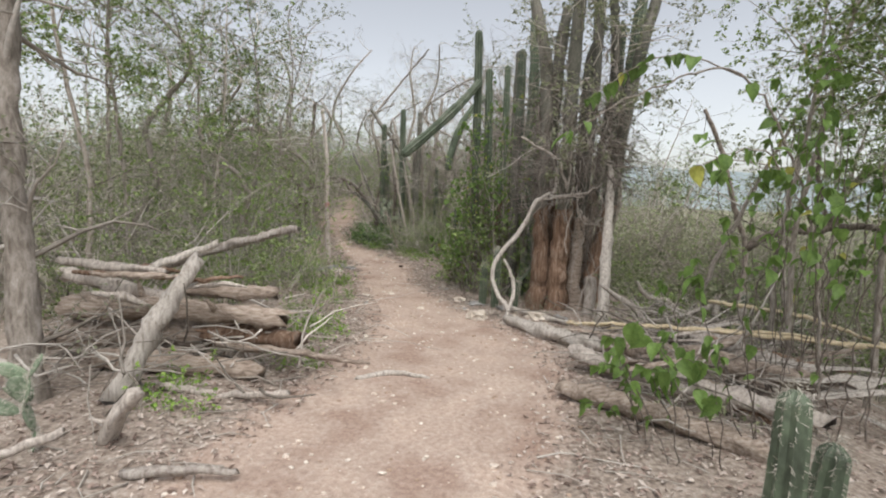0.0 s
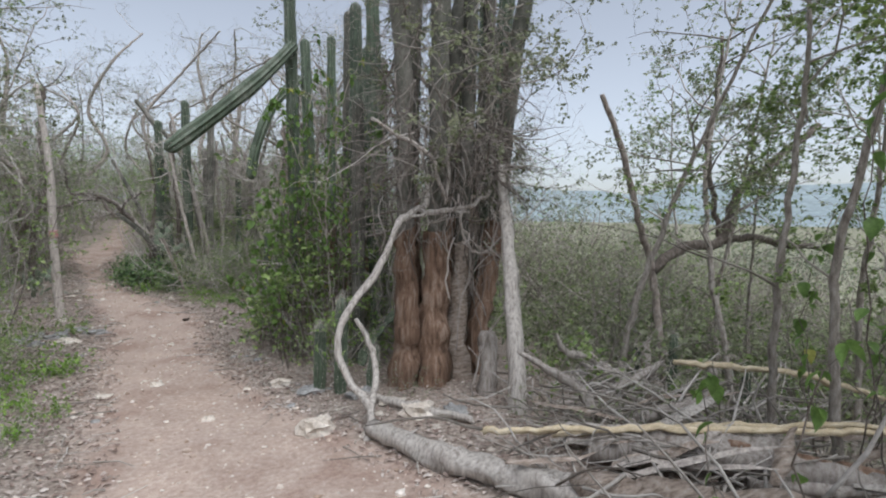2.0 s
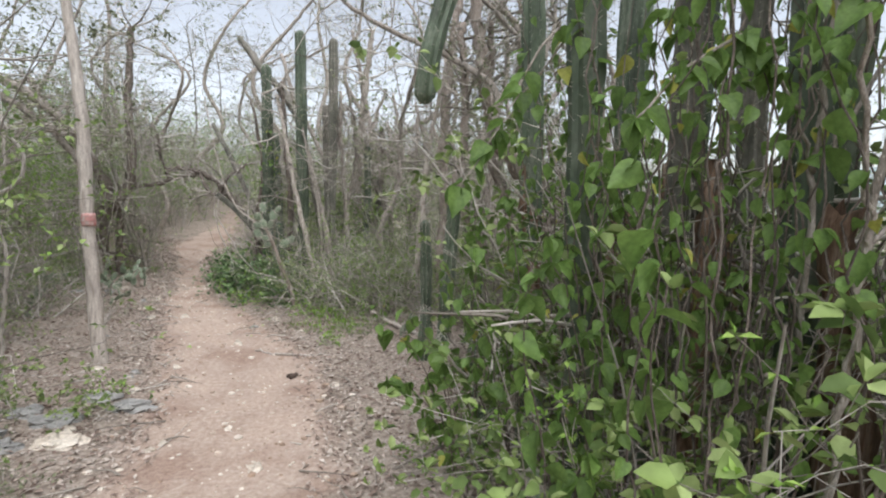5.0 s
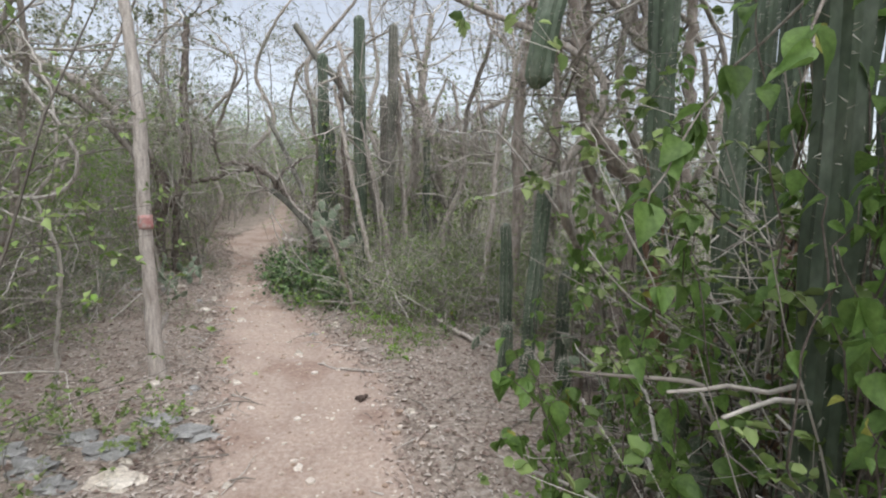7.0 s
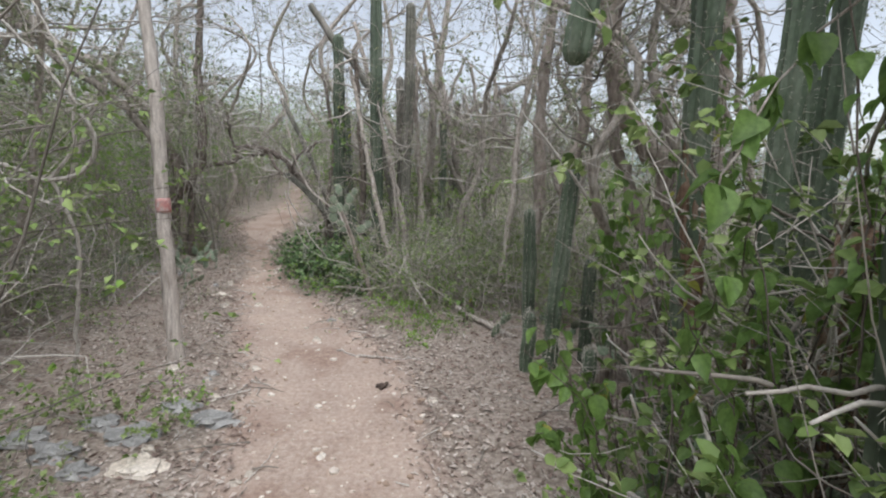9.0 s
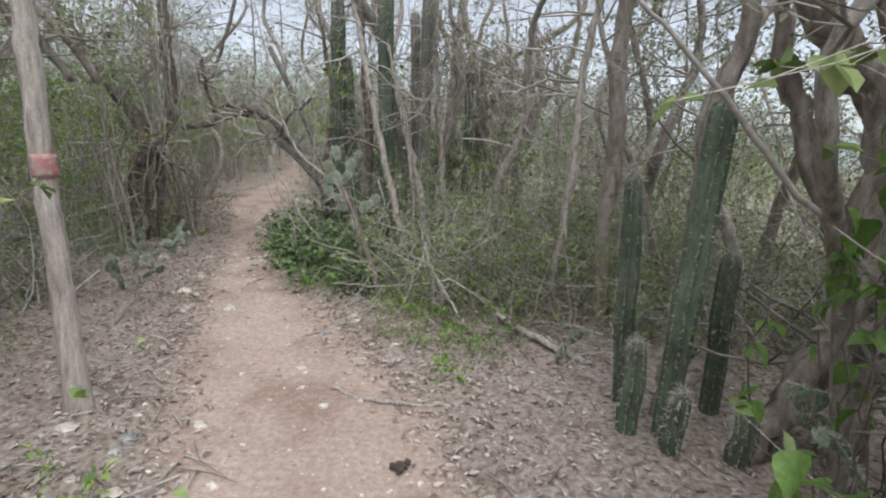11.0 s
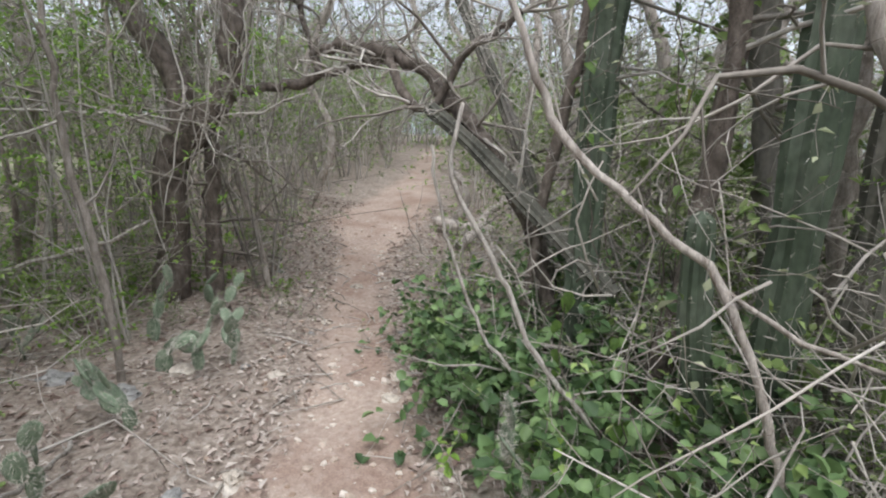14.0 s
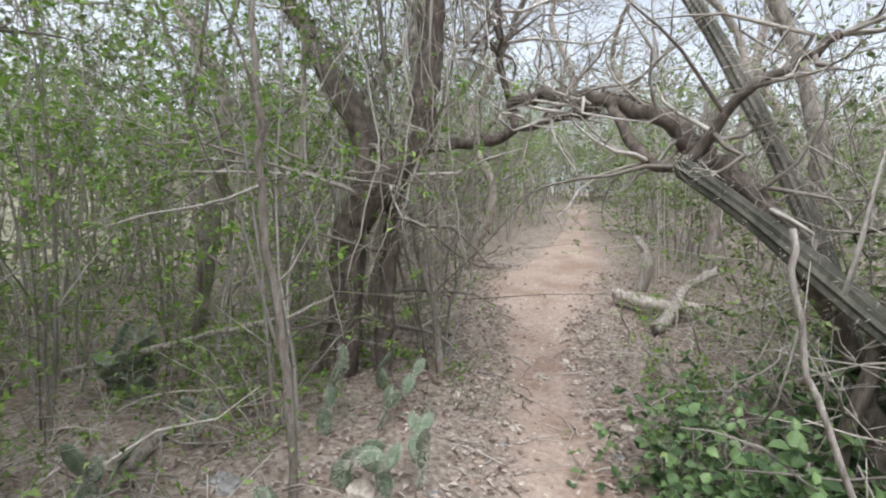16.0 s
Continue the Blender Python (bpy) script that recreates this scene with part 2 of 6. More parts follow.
# ---- mesh building ----
class Geo:
    def __init__(self):
        self.v, self.f = [], []

    def tube(self, pts, radii, sides=6, ribs=0.0, rough=0.0, cap=True, seed=0.0):
        n = len(pts)
        up = Vector((0.31, 0.17, 0.93))
        base = len(self.v)
        side = None
        for i in range(n):
            d = (pts[min(i + 1, n - 1)] - pts[max(i - 1, 0)])
            if d.length < 1e-6:
                d = Vector((0, 0, 1))
            d.normalize()
            if side is None:
                side = d.cross(up)
                if side.length < 0.1:
                    side = d.cross(Vector((1, 0, 0)))
            else:
                side = side - d * side.dot(d)
            side.normalize()
            other = d.cross(side)
            for k in range(sides):
                a = math.tau * k / sides
                r = radii[i]
                if ribs and k % 2:
                    r *= 1 - ribs
                if rough:
                    p = pts[i] * 5 + Vector((math.cos(a), math.sin(a), seed)) * 1.5
                    r *= 1 + rough * noise.noise(p)
                self.v.append(pts[i] + side * (math.cos(a) * r) + other * (math.sin(a) * r))
        for i in range(n - 1):
            for k in range(sides):
                a, b = base + i * sides + k, base + i * sides + (k + 1) % sides
                self.f.append((a, b, b + sides, a + sides))
        if cap:
            self.f.append(tuple(base + k for k in reversed(range(sides))))
            self.f.append(tuple(base + (n - 1) * sides + k for k in range(sides)))

    def leaf(self, p, d, up, length, width, fold=0.25):
        side = d.cross(up)
        if side.length < 1e-3:
            side = d.cross(Vector((1, 0, 0.2)))
        side.normalize()
        nrm = side.cross(d)
        m = p + d * (length * 0.45)
        b = len(self.v)
        self.v += [p, m + side * width * 0.5 + nrm * width * fold, p + d * length - nrm * length * 0.12, m - side * width * 0.5 + nrm * width * fold]
        self.f += [(b, b + 1, b + 2), (b, b + 2, b + 3)]

    def oval(self, p, d, up, length, width, fold=0.2):
        side = d.cross(up)
        if side.length < 1e-3:
            side = d.cross(Vector((1, 0, 0.2)))
        side.normalize()
        nrm = side.cross(d)
        b = len(self.v)
        w = side * width * 0.5
        u = nrm * width * fold
        self.v += [p, p + d * length * 0.3 + w + u, p + d * length * 0.72 + w * 0.75 + u * 0.7, p + d * length - nrm * length * 0.15, p + d * length * 0.72 - w * 0.75 + u * 0.7, p + d * length * 0.3 - w + u]
        self.f += [(b, b + 1, b + 2, b + 3), (b, b + 3, b + 4, b + 5)]

    def stone(self, c, size, rnd, rings=4, seg=7, flat=0.6):
        b = len(self.v)
        s = rnd.random() * 50
        turn = rnd.random() * 6.28
        for i in range(1, rings):
            ph = math.pi * i / rings
            for k in range(seg):
                th = math.tau * k / seg + turn
                q = Vector((math.sin(ph) * math.cos(th), math.sin(ph) * math.sin(th), math.cos(ph)))
                r = 1 + 0.6 * noise.noise(q * 1.4 + Vector((s, 0, 0))) + 0.4 * noise.noise(q * 3 + Vector((0, s, 0)))
                self.v.append(Vector(c) + Vector((q.x * size[0], q.y * size[1], q.z * size[2])) * r)
        self.v += [Vector(c) + Vector((0, 0, size[2])), Vector(c) - Vector((0, 0, size[2]))]
        t, u = len(self.v) - 2, len(self.v) - 1
        for k in range(seg):
            k2 = (k + 1) % seg
            self.f.append((t, b + k, b + k2))
            self.f.append((u, b + (rings - 2) * seg + k2, b + (rings - 2) * seg + k))
            for i in range(rings - 2):
                self.f.append((b + i * seg + k, b + (i + 1) * seg + k, b + (i + 1) * seg + k2, b + i * seg + k2))

    def mesh(self, name, mat, smooth=True):
        me = bpy.data.meshes.new(name)
        me.from_pydata([tuple(v) for v in self.v], [], self.f)
        if smooth:
            me.polygons.foreach_set("use_smooth", [True] * len(me.polygons))
        me.materials.append(mat)
        me.update()
        return me


def part(name, geo, mat, parent, label="", smooth=True):
    ob = new(name, geo.mesh(name, mat, smooth))
    ob.parent = parent
    if label:
        tagged(ob, label)
    if name in ("woody_growth", "foliage", "branching", "spine_cover", "root_tangle", "crown", "twig_tangle"):
        tagged(ob, kind="stuff")
    return ob


def thing(name, label, category, at=(0, 0, 0), group="", kind="", turn=0.0):
    ob = new(name)
    ob.matrix_basis = pose(*at, 0, 0, turn)
    return tagged(ob, label, category, group, kind)


def solid(name, geo, mat, label, category, group="", kind="", smooth=True):
    return tagged(new(name, geo.mesh(name, mat, smooth)), label, category, group, kind)


def curve_pts(ctrl, step=0.12, wob=0.0, rnd=None):
    """A smooth line through the control points, (x, y, z, radius) each."""
    c = [Vector(p[:3]) for p in ctrl]
    r = [p[3] for p in ctrl]
    pts, rad = [], []
    for i in range(len(c) - 1):
        p0, p1, p2, p3 = c[max(i - 1, 0)], c[i], c[i + 1], c[min(i + 2, len(c) - 1)]
        k = max(2, int((p2 - p1).length / step))
        for j in range(k):
            t = j / k
            q = 0.5 * (2 * p1 + (p2 - p0) * t + (2 * p0 - 5 * p1 + 4 * p2 - p3) * t * t + (3 * p1 - p0 - 3 * p2 + p3) * t ** 3)
            pts.append(q)
            rad.append(r[i] * (1 - t) + r[i + 1] * t)
    pts.append(c[-1])
    rad.append(r[-1])
    if wob and rnd:
        for i in range(1, len(pts) - 1):
            pts[i] = pts[i] + Vector((rnd.gauss(0, wob), rnd.gauss(0, wob), rnd.gauss(0, wob)))
    return pts, rad


def limb(geo, ctrl, sides=7, step=0.12, wob=0.0, rough=0.25, rnd=None):
    pts, rad = curve_pts(ctrl, step, wob, rnd)
    geo.tube(pts, rad, sides, 0, rough, True, (rnd.random() * 9 if rnd else 0))
    return pts


def grow(wood, leaves, rnd, p, d, length, r, level, twigs, droop=0.0, crook=0.25, leafy=4, leaf=(0.03, 0.018), sides=4, oval=False):
    """A branch that bends as it grows, with twigs, and leaves at the last two levels."""
    seg = 5 if level > 1 else (4 if level else 2)
    pts, rad = [p.copy()], [r]
    q, v = p.copy(), d.normalized()
    for i in range(seg):
        v = (v + Vector((rnd.gauss(0, crook), rnd.gauss(0, crook), rnd.gauss(0, crook * 0.7) - droop))).normalized()
        q = q + v * (length / seg)
        pts.append(q.copy())
        rad.append(max(r * (1 - 0.8 * (i + 1) / seg), 0.0012))
    wood.tube(pts, rad, sides if level > 1 else 3, 0, 0, False)
    if level > 0:
        for _ in range(twigs):
            k = rnd.uniform(0.2, 1.0) * seg
            i = min(int(k), seg - 1)
            a = pts[i].lerp(pts[i + 1], k - i)
            w = (pts[i + 1] - pts[i]).normalized()
            out = Vector((rnd.gauss(0, 1), rnd.gauss(0, 1), rnd.gauss(0.2, 0.7))).normalized()
            grow(wood, leaves, rnd, a, w * 0.6 + out, length * rnd.uniform(0.3, 0.55), max(rad[i] * 0.55, 0.0015), level - 1, twigs, droop, crook, leafy, leaf, sides, oval)
    if level < 2 and leaves is not None:
        for _ in range(leafy if level == 0 else leafy // 2):
            i = rnd.randrange(1, seg + 1)
            a = pts[i]
            out = Vector((rnd.gauss(0, 1), rnd.gauss(0, 1), rnd.gauss(0.1, 0.7))).normalized()
            s = rnd.uniform(0.7, 1.3)
            (leaves.oval if oval else leaves.leaf)(a + out * 0.004, out, Vector((rnd.gauss(0, 0.5), rnd.gauss(0, 0.5), 1)), leaf[0] * s, leaf[1] * s)


def shrub(name, label, category, seed, stems, height, spread, r0, level=2, twigs=5, leafy=3, leaf=(0.03, 0.018), wood_mat=None, leaf_mat=None, droop=0.0, crook=0.2, group="", oval=False):
    """A many-stemmed shrub standing at the origin."""
    rnd = random.Random(seed)
    wood, leaves = Geo(), Geo()
    for _ in range(stems):
        a = rnd.uniform(0, math.tau)
        b = Vector((math.cos(a), math.sin(a), 0)) * rnd.uniform(0, 0.12 + 0.1 * spread)
        d = Vector((math.cos(a) * spread * rnd.random(), math.sin(a) * spread * rnd.random(), 1))
        grow(wood, leaves, rnd, b - Vector((0, 0, 0.08)), d, height * rnd.uniform(0.65, 1.1), r0 * rnd.uniform(0.6, 1.2), level, twigs, droop, crook, leafy, leaf, 4, oval)
    ob = thing(name, label, category, group=group)
    part("woody_growth", wood, wood_mat or TWIG, ob)
    part("foliage", leaves, leaf_mat or SMALLLEAF, ob)
    return ob


def slender_tree(name, label, seed, height, r0, branches, leafy, leaf, wood_mat, leaf_mat, twigs=5, lean=0.1, group=""):
    rnd = random.Random(seed)
    wood, leaves, limbs = Geo(), Geo(), Geo()
    ctrl = []
    q = Vector((0, 0, -0.1))
    v = Vector((rnd.gauss(0, lean), rnd.gauss(0, lean), 1)).normalized()
    for i in range(7):
        ctrl.append((*q, r0 * (1 - 0.75 * i / 6)))
        v = (v + Vector((rnd.gauss(0, 0.12), rnd.gauss(0, 0.12), 0.05))).normalized()
        q = q + v * height / 6
    pts = limb(wood, ctrl, 7, 0.15, 0.01, 0.25, rnd)
    for _ in range(branches):
        i = int(len(pts) * rnd.uniform(0.3, 0.98))
        a = rnd.uniform(0, math.tau)
        d = Vector((math.cos(a), math.sin(a), rnd.uniform(0.1, 1.0)))
        grow(limbs, leaves, rnd, pts[i], d, height * rnd.uniform(0.15, 0.3), r0 * 0.3, 2, twigs, 0.02, 0.25, leafy, leaf)
    ob = thing(name, label, "tree", group=group)
    part("trunk", wood, wood_mat, ob)
    part("branching", limbs, TWIG, ob)
    part("crown", leaves, leaf_mat, ob)
    return ob


def cactus_column(ctrl, rnd, ribs=9, spines=True, per=9):
    """Ribbed skin with a rounded tip and rows of spines along the ribs."""
    skin, spine = Geo(), Geo()
    pts, rad = curve_pts(ctrl, 0.1)
    rad = [r * (1 + 0.06 * math.sin(i * 0.9 + rnd.random())) for i, r in enumerate(rad)]
    d = (pts[-1] - pts[-2]).normalized()
    r = rad[-1]
    for k, s in ((0.35, 0.93), (0.7, 0.7), (0.95, 0.3)):
        pts.append(pts[-1] + d * r * 0.33)
        rad.append(r * s)
    first = len(skin.v)
    skin.tube(pts, rad, ribs * 2, 0.2, 0.1, True, rnd.random())
    if spines:
        n = ribs * 2
        for i in range(len(pts)):
            for k in range(0, n, 2):
                p = skin.v[first + i * n + k]
                out = (p - pts[i]).normalized()
                for _ in range(per // 3):
                    w = (out + Vector((rnd.gauss(0, 0.6), rnd.gauss(0, 0.6), rnd.gauss(0, 0.6)))).normalized()
                    s = w.cross(out)
                    s = s.normalized() * 0.0018 if s.length > 1e-4 else Vector((0.0018, 0, 0))
                    b = len(spine.v)
                    q = p + Vector((0, 0, rnd.uniform(-0.05, 0.05)))
                    spine.v += [q - s, q + s, q + w * rnd.uniform(0.015, 0.04)]
                    spine.f.append((b, b + 1, b + 2))
    return skin, spine


def cactus(columns, seed, label, mat=None, spines=True, name="columnar_cactus", group="columnar cacti", per=9):
    rnd = random.Random(seed)
    x, y, z = columns[0][0][:3]
    ob = thing(name, label, "cactus", (x, y, z), group)
    for c in columns:
        local = [(p[0] - x, p[1] - y, p[2] - z, p[3]) for p in c]
        skin, spine = cactus_column(local, rnd, spines=spines, per=per)
        col = part("column", skin, mat or CACTUS, ob, smooth=False)
        if spines:
            part("spine_cover", spine, SPINE, col)
    return ob


def pad_geo(rnd, w, h, t):
    g = Geo()
    rings, seg = 6, 10
    for i in range(1, rings):
        ph = math.pi * i / rings
        for k in range(seg):
            th = math.tau * k / seg
            taper = (0.72 + 0.28 * (1 - i / rings) * 1.3) * (1 + 0.09 * math.sin(3 * th + 7 * w * 10 + i))
            g.v.append(Vector((math.sin(ph) * math.cos(th) * w / 2 * taper, math.sin(ph) * math.sin(th) * t / 2, h / 2 + math.cos(ph) * h / 2)))
    g.v += [Vector((0, 0, h)), Vector((0, 0, 0))]
    a, b = len(g.v) - 2, len(g.v) - 1
    for k in range(seg):
        k2 = (k + 1) % seg
        g.f.append((a, k, k2))
        g.f.append((b, (rings - 2) * seg + k2, (rings - 2) * seg + k))
        for i in range(rings - 2):
            g.f.append((i * seg + k, (i + 1) * seg + k, (i + 1) * seg + k2, i * seg + k2))
    spine = Geo()
    for i in range(300):
        p = g.v[rnd.randrange((rings - 1) * seg)].lerp(g.v[rnd.randrange((rings - 1) * seg)], rnd.uniform(0, 0.25))
        out = Vector((p.x * 0.6, p.y * 8 + rnd.gauss(0, 0.02), (p.z - h / 2) * 0.6 + rnd.gauss(0, 0.03))).normalized()
        s = Vector((0.0012, 0, 0.0006))
        b = len(spine.v)
        spine.v += [p - s, p + s, p + (out + Vector((rnd.gauss(0, .4), rnd.gauss(0, .4), rnd.gauss(0, .4)))).normalized() * rnd.uniform(0.02, 0.05)]
        spine.f.append((b, b + 1, b + 2))
    return g, spine


_r = random.Random(5)
PADS = []
for _w, _h in ((0.15, 0.2), (0.11, 0.19), (0.18, 0.22)):
    _g, _s = pad_geo(_r, _w, _h, 0.022)
    PADS.append((_g.mesh("pad", PAD), _s.mesh("pad_spines", SPINE), _h))


def prickly_pear(x, y, seed, pads, label, size=1.0, tall=False, z=None):
    rnd = random.Random(seed)
    ob = thing("prickly_pear", label, "cactus", (x, y, top(x, y) - 0.02 if z is None else z), "prickly pears")
    tips = [(Matrix.Translation((rnd.gauss(0, 0.1), rnd.gauss(0, 0.1), 0)) @ Euler((rnd.gauss(0, 0.25), rnd.gauss(0, 0.25), rnd.uniform(0, 3))).to_matrix().to_4x4(), size) for _ in range(max(1, pads // 5))]
    made = 0
    while made < pads and tips:
        m, s = tips.pop(0)
        me, sp, h = PADS[rnd.randrange(3)]
        pad = new("pad", me)
        pad.parent = ob
        pad.matrix_basis = m @ Matrix.Scale(s, 4)
        spn = new("spine_cover", sp)
        spn.parent = pad
        tagged(spn, kind="stuff")
        made += 1
        for _ in range(1 if tall and rnd.random() < 0.6 else 2):
            e = Euler((rnd.gauss(0, 0.35), rnd.gauss(0, 0.55), rnd.gauss(0, 0.7))).to_matrix().to_4x4()
            off = Matrix.Translation((rnd.gauss(0, 0.035) * s, 0, h * s * 0.93))
            tips.append((m @ off @ e, s * rnd.uniform(0.82, 1.05)))
    return ob


def big_leaf_mesh(name, mat, w, l, curl, seed):
    """A heart-shaped leaf, folded along the midrib and drooping at the tip."""
    rnd = random.Random(seed)
    g = Geo()
    prof = [(0.0, 0.06), (0.12, 0.38), (0.3, 0.5), (0.5, 0.46), (0.7, 0.32), (0.87, 0.13), (1.0, 0.0)]
    for t, s in prof:
        z = -curl * t * t * l + 0.02 * rnd.gauss(0, 0.3) * l
        g.v += [Vector((-s * w, t * l, z + s * w * 0.35)), Vector((-s * w * 0.5, t * l, z + s * w * 0.1)), Vector((0, t * l, z)), Vector((s * w * 0.5, t * l, z + s * w * 0.1)), Vector((s * w, t * l, z + s * w * 0.35))]
    for i in range(len(prof) - 1):
        for k in range(4):
            a = i * 5 + k
            g.f.append((a, a + 1, a + 6, a + 5))
    return g.mesh(name, mat)


LEAVES = [big_leaf_mesh("leaf", LEAF, w, l, c, i) for i, (w, l, c) in enumerate(((0.062, 0.085, 0.35), (0.055, 0.08, 0.6), (0.075, 0.10, 0.45), (0.05, 0.07, 0.2)))]
OLDLEAF = big_leaf_mesh("leaf", YELLOWLEAF, 0.06, 0.08, 0.6, 9)


def leafy_vine(x, y, seed, reach, height, count, label, size=1.0, z0=None, drift=(0, 0), low=(0.25, 1.0)):
    """A climbing shrub with thin stems and single large leaves."""
    rnd = random.Random(seed)
    ob = thing("leafy_vine_shrub", label, "shrub", (x, y, gz(x, y) if z0 is None else z0), "leafy vine shrubs")
    stems = Geo()
    lines = []
    for _ in range(max(5, count // 15)):
        a = rnd.uniform(0, math.tau)
        q = Vector((math.cos(a) * 0.15, math.sin(a) * 0.15, -0.05))
        e = Vector((math.cos(a) * reach[0] * rnd.uniform(0.2, 1), math.sin(a) * reach[1] * rnd.uniform(0.2, 1), height * rnd.uniform(*low))) + Vector((*drift, 0))
        mid = q.lerp(e, 0.55) + Vector((rnd.gauss(0, 0.08), rnd.gauss(0, 0.08), 0.18))
        lines.append(limb(stems, [(*q, 0.005), (*mid, 0.0035), (*e, 0.0015)], 4, 0.08, 0.012, 0, rnd))
    part("woody_growth", stems, DARKBARK, ob)
    for i in range(count):
        pts = lines[rnd.randrange(len(lines))]
        p = pts[int(len(pts) * rnd.triangular(0.35, 0.999, 0.9))]
        me = OLDLEAF if rnd.random() < 0.025 else LEAVES[rnd.randrange(4)]
        lf = new("leaf", me)
        lf.parent = ob
        lf.matrix_basis = Matrix.Translation(p + Vector((rnd.gauss(0, 0.015), rnd.gauss(0, 0.015), 0))) @ Euler((rnd.gauss(-0.75, 0.4), rnd.gauss(0, 0.35), rnd.uniform(0, 6.28))).to_matrix().to_4x4() @ Matrix.Scale(size * rnd.uniform(0.6, 1.25), 4)
    return ob


def log(ctrl, mat, label, seed, name="log", rough=0.45, sides=10, group="", stubs=0):
    rnd = random.Random(seed)
    x, y, z = ctrl[0][:3]
    g = Geo()
    pts = limb(g, [(p[0] - x, p[1] - y, p[2] - z, p[3]) for p in ctrl], sides, 0.05, 0.006, rough, rnd)
    if ctrl[0][3] > 0.018:
        n = len(pts)
        for ring, d in ((0, pts[0] - pts[1]), (n - 1, pts[-1] - pts[-2])):
            d.normalize()
            for k in range(sides):
                g.v[ring * sides + k] = g.v[ring * sides + k] + d * ctrl[0][3] * rnd.uniform(-0.3, 1.6)
    for _ in range(stubs):
        i = rnd.randrange(2, len(pts) - 2)
        d = Vector((rnd.gauss(0, 1), rnd.gauss(0, 1), rnd.uniform(0.1, 1))).normalized()
        r = ctrl[0][3] * 0.35
        g.tube([pts[i], pts[i] + d * r * 3.5, pts[i] + d * r * 7], [r, r * 0.7, r * 0.3], 6, 0, 0.3)
    ob = solid(name, g, mat, label, name.replace("_", " ").split()[-1], group)
    ob.location = (x, y, z)
    return ob


def rock(x, y, size, mat, label, seed, sink=0.4, group="rocks", name="rock", rings=9, seg=15):
    g = Geo()
    g.stone((0, 0, 0), size, random.Random(seed), rings, seg)
    ob = solid(name, g, mat, label, name, group, smooth=False)
    ob.location = (x, y, top(x, y) + size[2] * (1 - 2 * sink) * 0.6)
    return ob


# the walkers' corridor along the trail, kept free of twigs: x, y, height
CORRIDOR = np.array([(0, 0, 1.5), (0, 2, 1.5), (0.1, 3.2, 1.5), (0.38, 5, 1.4), (0.1, 6.1, 1.35), (-0.34, 7.2, 1.3), (-0.68, 7.8, 1.4), (-0.8, 9.0, 1.25), (-1.0, 10.4, 1.15), (-1.45, 11.8, 1.1), (-2.05, 13.1, 1.05), (-2.7, 14.1, 1.15), (-3.1, 14.3, 1.2)])
_fine = np.concatenate([np.linspace(CORRIDOR[i], CORRIDOR[i + 1], 8) for i in range(len(CORRIDOR) - 1)])


def in_the_way(ob, m, room=0.6):
    for o in ob.children:
        co = np.empty(len(o.data.vertices) * 3, np.float32)
        o.data.vertices.foreach_get("co", co)
        a = np.array(m)
        p = co.reshape(-1, 3)[::3] @ a[:3, :3].T + a[:3, 3]
        lo, hi = p.min(0) - room, p.max(0) + room
        for q in _fine:
            if (q > lo).all() and (q < hi).all() and (((p - q) ** 2).sum(1) < room * room).any():
                return True
    return False


PLACED = set()


def scatter(ob, rows):
    """Copies of a thing at rows of (x, y, turn, scale); the first free one is taken by the thing itself."""
    first = ob.name not in PLACED
    PLACED.add(ob.name)
    for x, y, turn, s in rows:
        m = pose(x, y, gz(x, y) + 0.02, 0, 0, turn) @ Matrix.Scale(s, 4)
        if in_the_way(ob, m):
            continue
        if first:
            ob.matrix_basis = m
            first = False
        else:
            c = copy_thing(ob, m)
            c.matrix_basis = m


# ---- ground: one sheet to the horizon ----
def ground():
    def axis(lo, hi, step, far):
        mid = list(np.arange(lo, hi, step))
        out, d = [], step
        a, b = [lo], [hi]
        while b[-1] < far:
            d *= 1.35
            b.append(b[-1] + d)
            a.append(a[-1] - d)
        return list(reversed(a[1:])) + mid + b
    xs, ys = axis(-8.0, 5.0, 0.11, 900), axis(0.0, 26.0, 0.11, 900)
    verts, mask, scrub = [], [], []
    for y in ys:
        for x in xs:
            near = abs(x) < 60 and -60 < y < 90
            verts.append((x, y, top(x, y) if near else gz(x, y)))
            mask.append(1.0 - min(max(off_path(x, y) / 0.5 + 0.5, 0.0), 1.0) if near else 0.0)
            d = off_path(x, y)
            scrub.append(min(max((d + 1.2 * noise.noise((x * 0.6, y * 0.6, 9)) - 3.5) / 4.0, 0.0), 0.75) if near else 0.75)
    w = len(xs)
    faces = [(j * w + i, j * w + i + 1, (j + 1) * w + i + 1, (j + 1) * w + i) for j in range(len(ys) - 1) for i in range(w - 1)]
    me = bpy.data.meshes.new("ground")
    me.from_pydata(verts, [], faces)
    me.polygons.foreach_set("use_smooth", [True] * len(faces))
    a = me.attributes.new("trodden", "FLOAT", "POINT")
    a.data.foreach_set("value", mask)
    a = me.attributes.new("scrub", "FLOAT", "POINT")
    a.data.foreach_set("value", scrub)
    me.materials.append(GROUND)
    tagged(new("ground", me), "reddish dirt trail through leaf-littered forest soil", "ground", kind="structure")


ground()


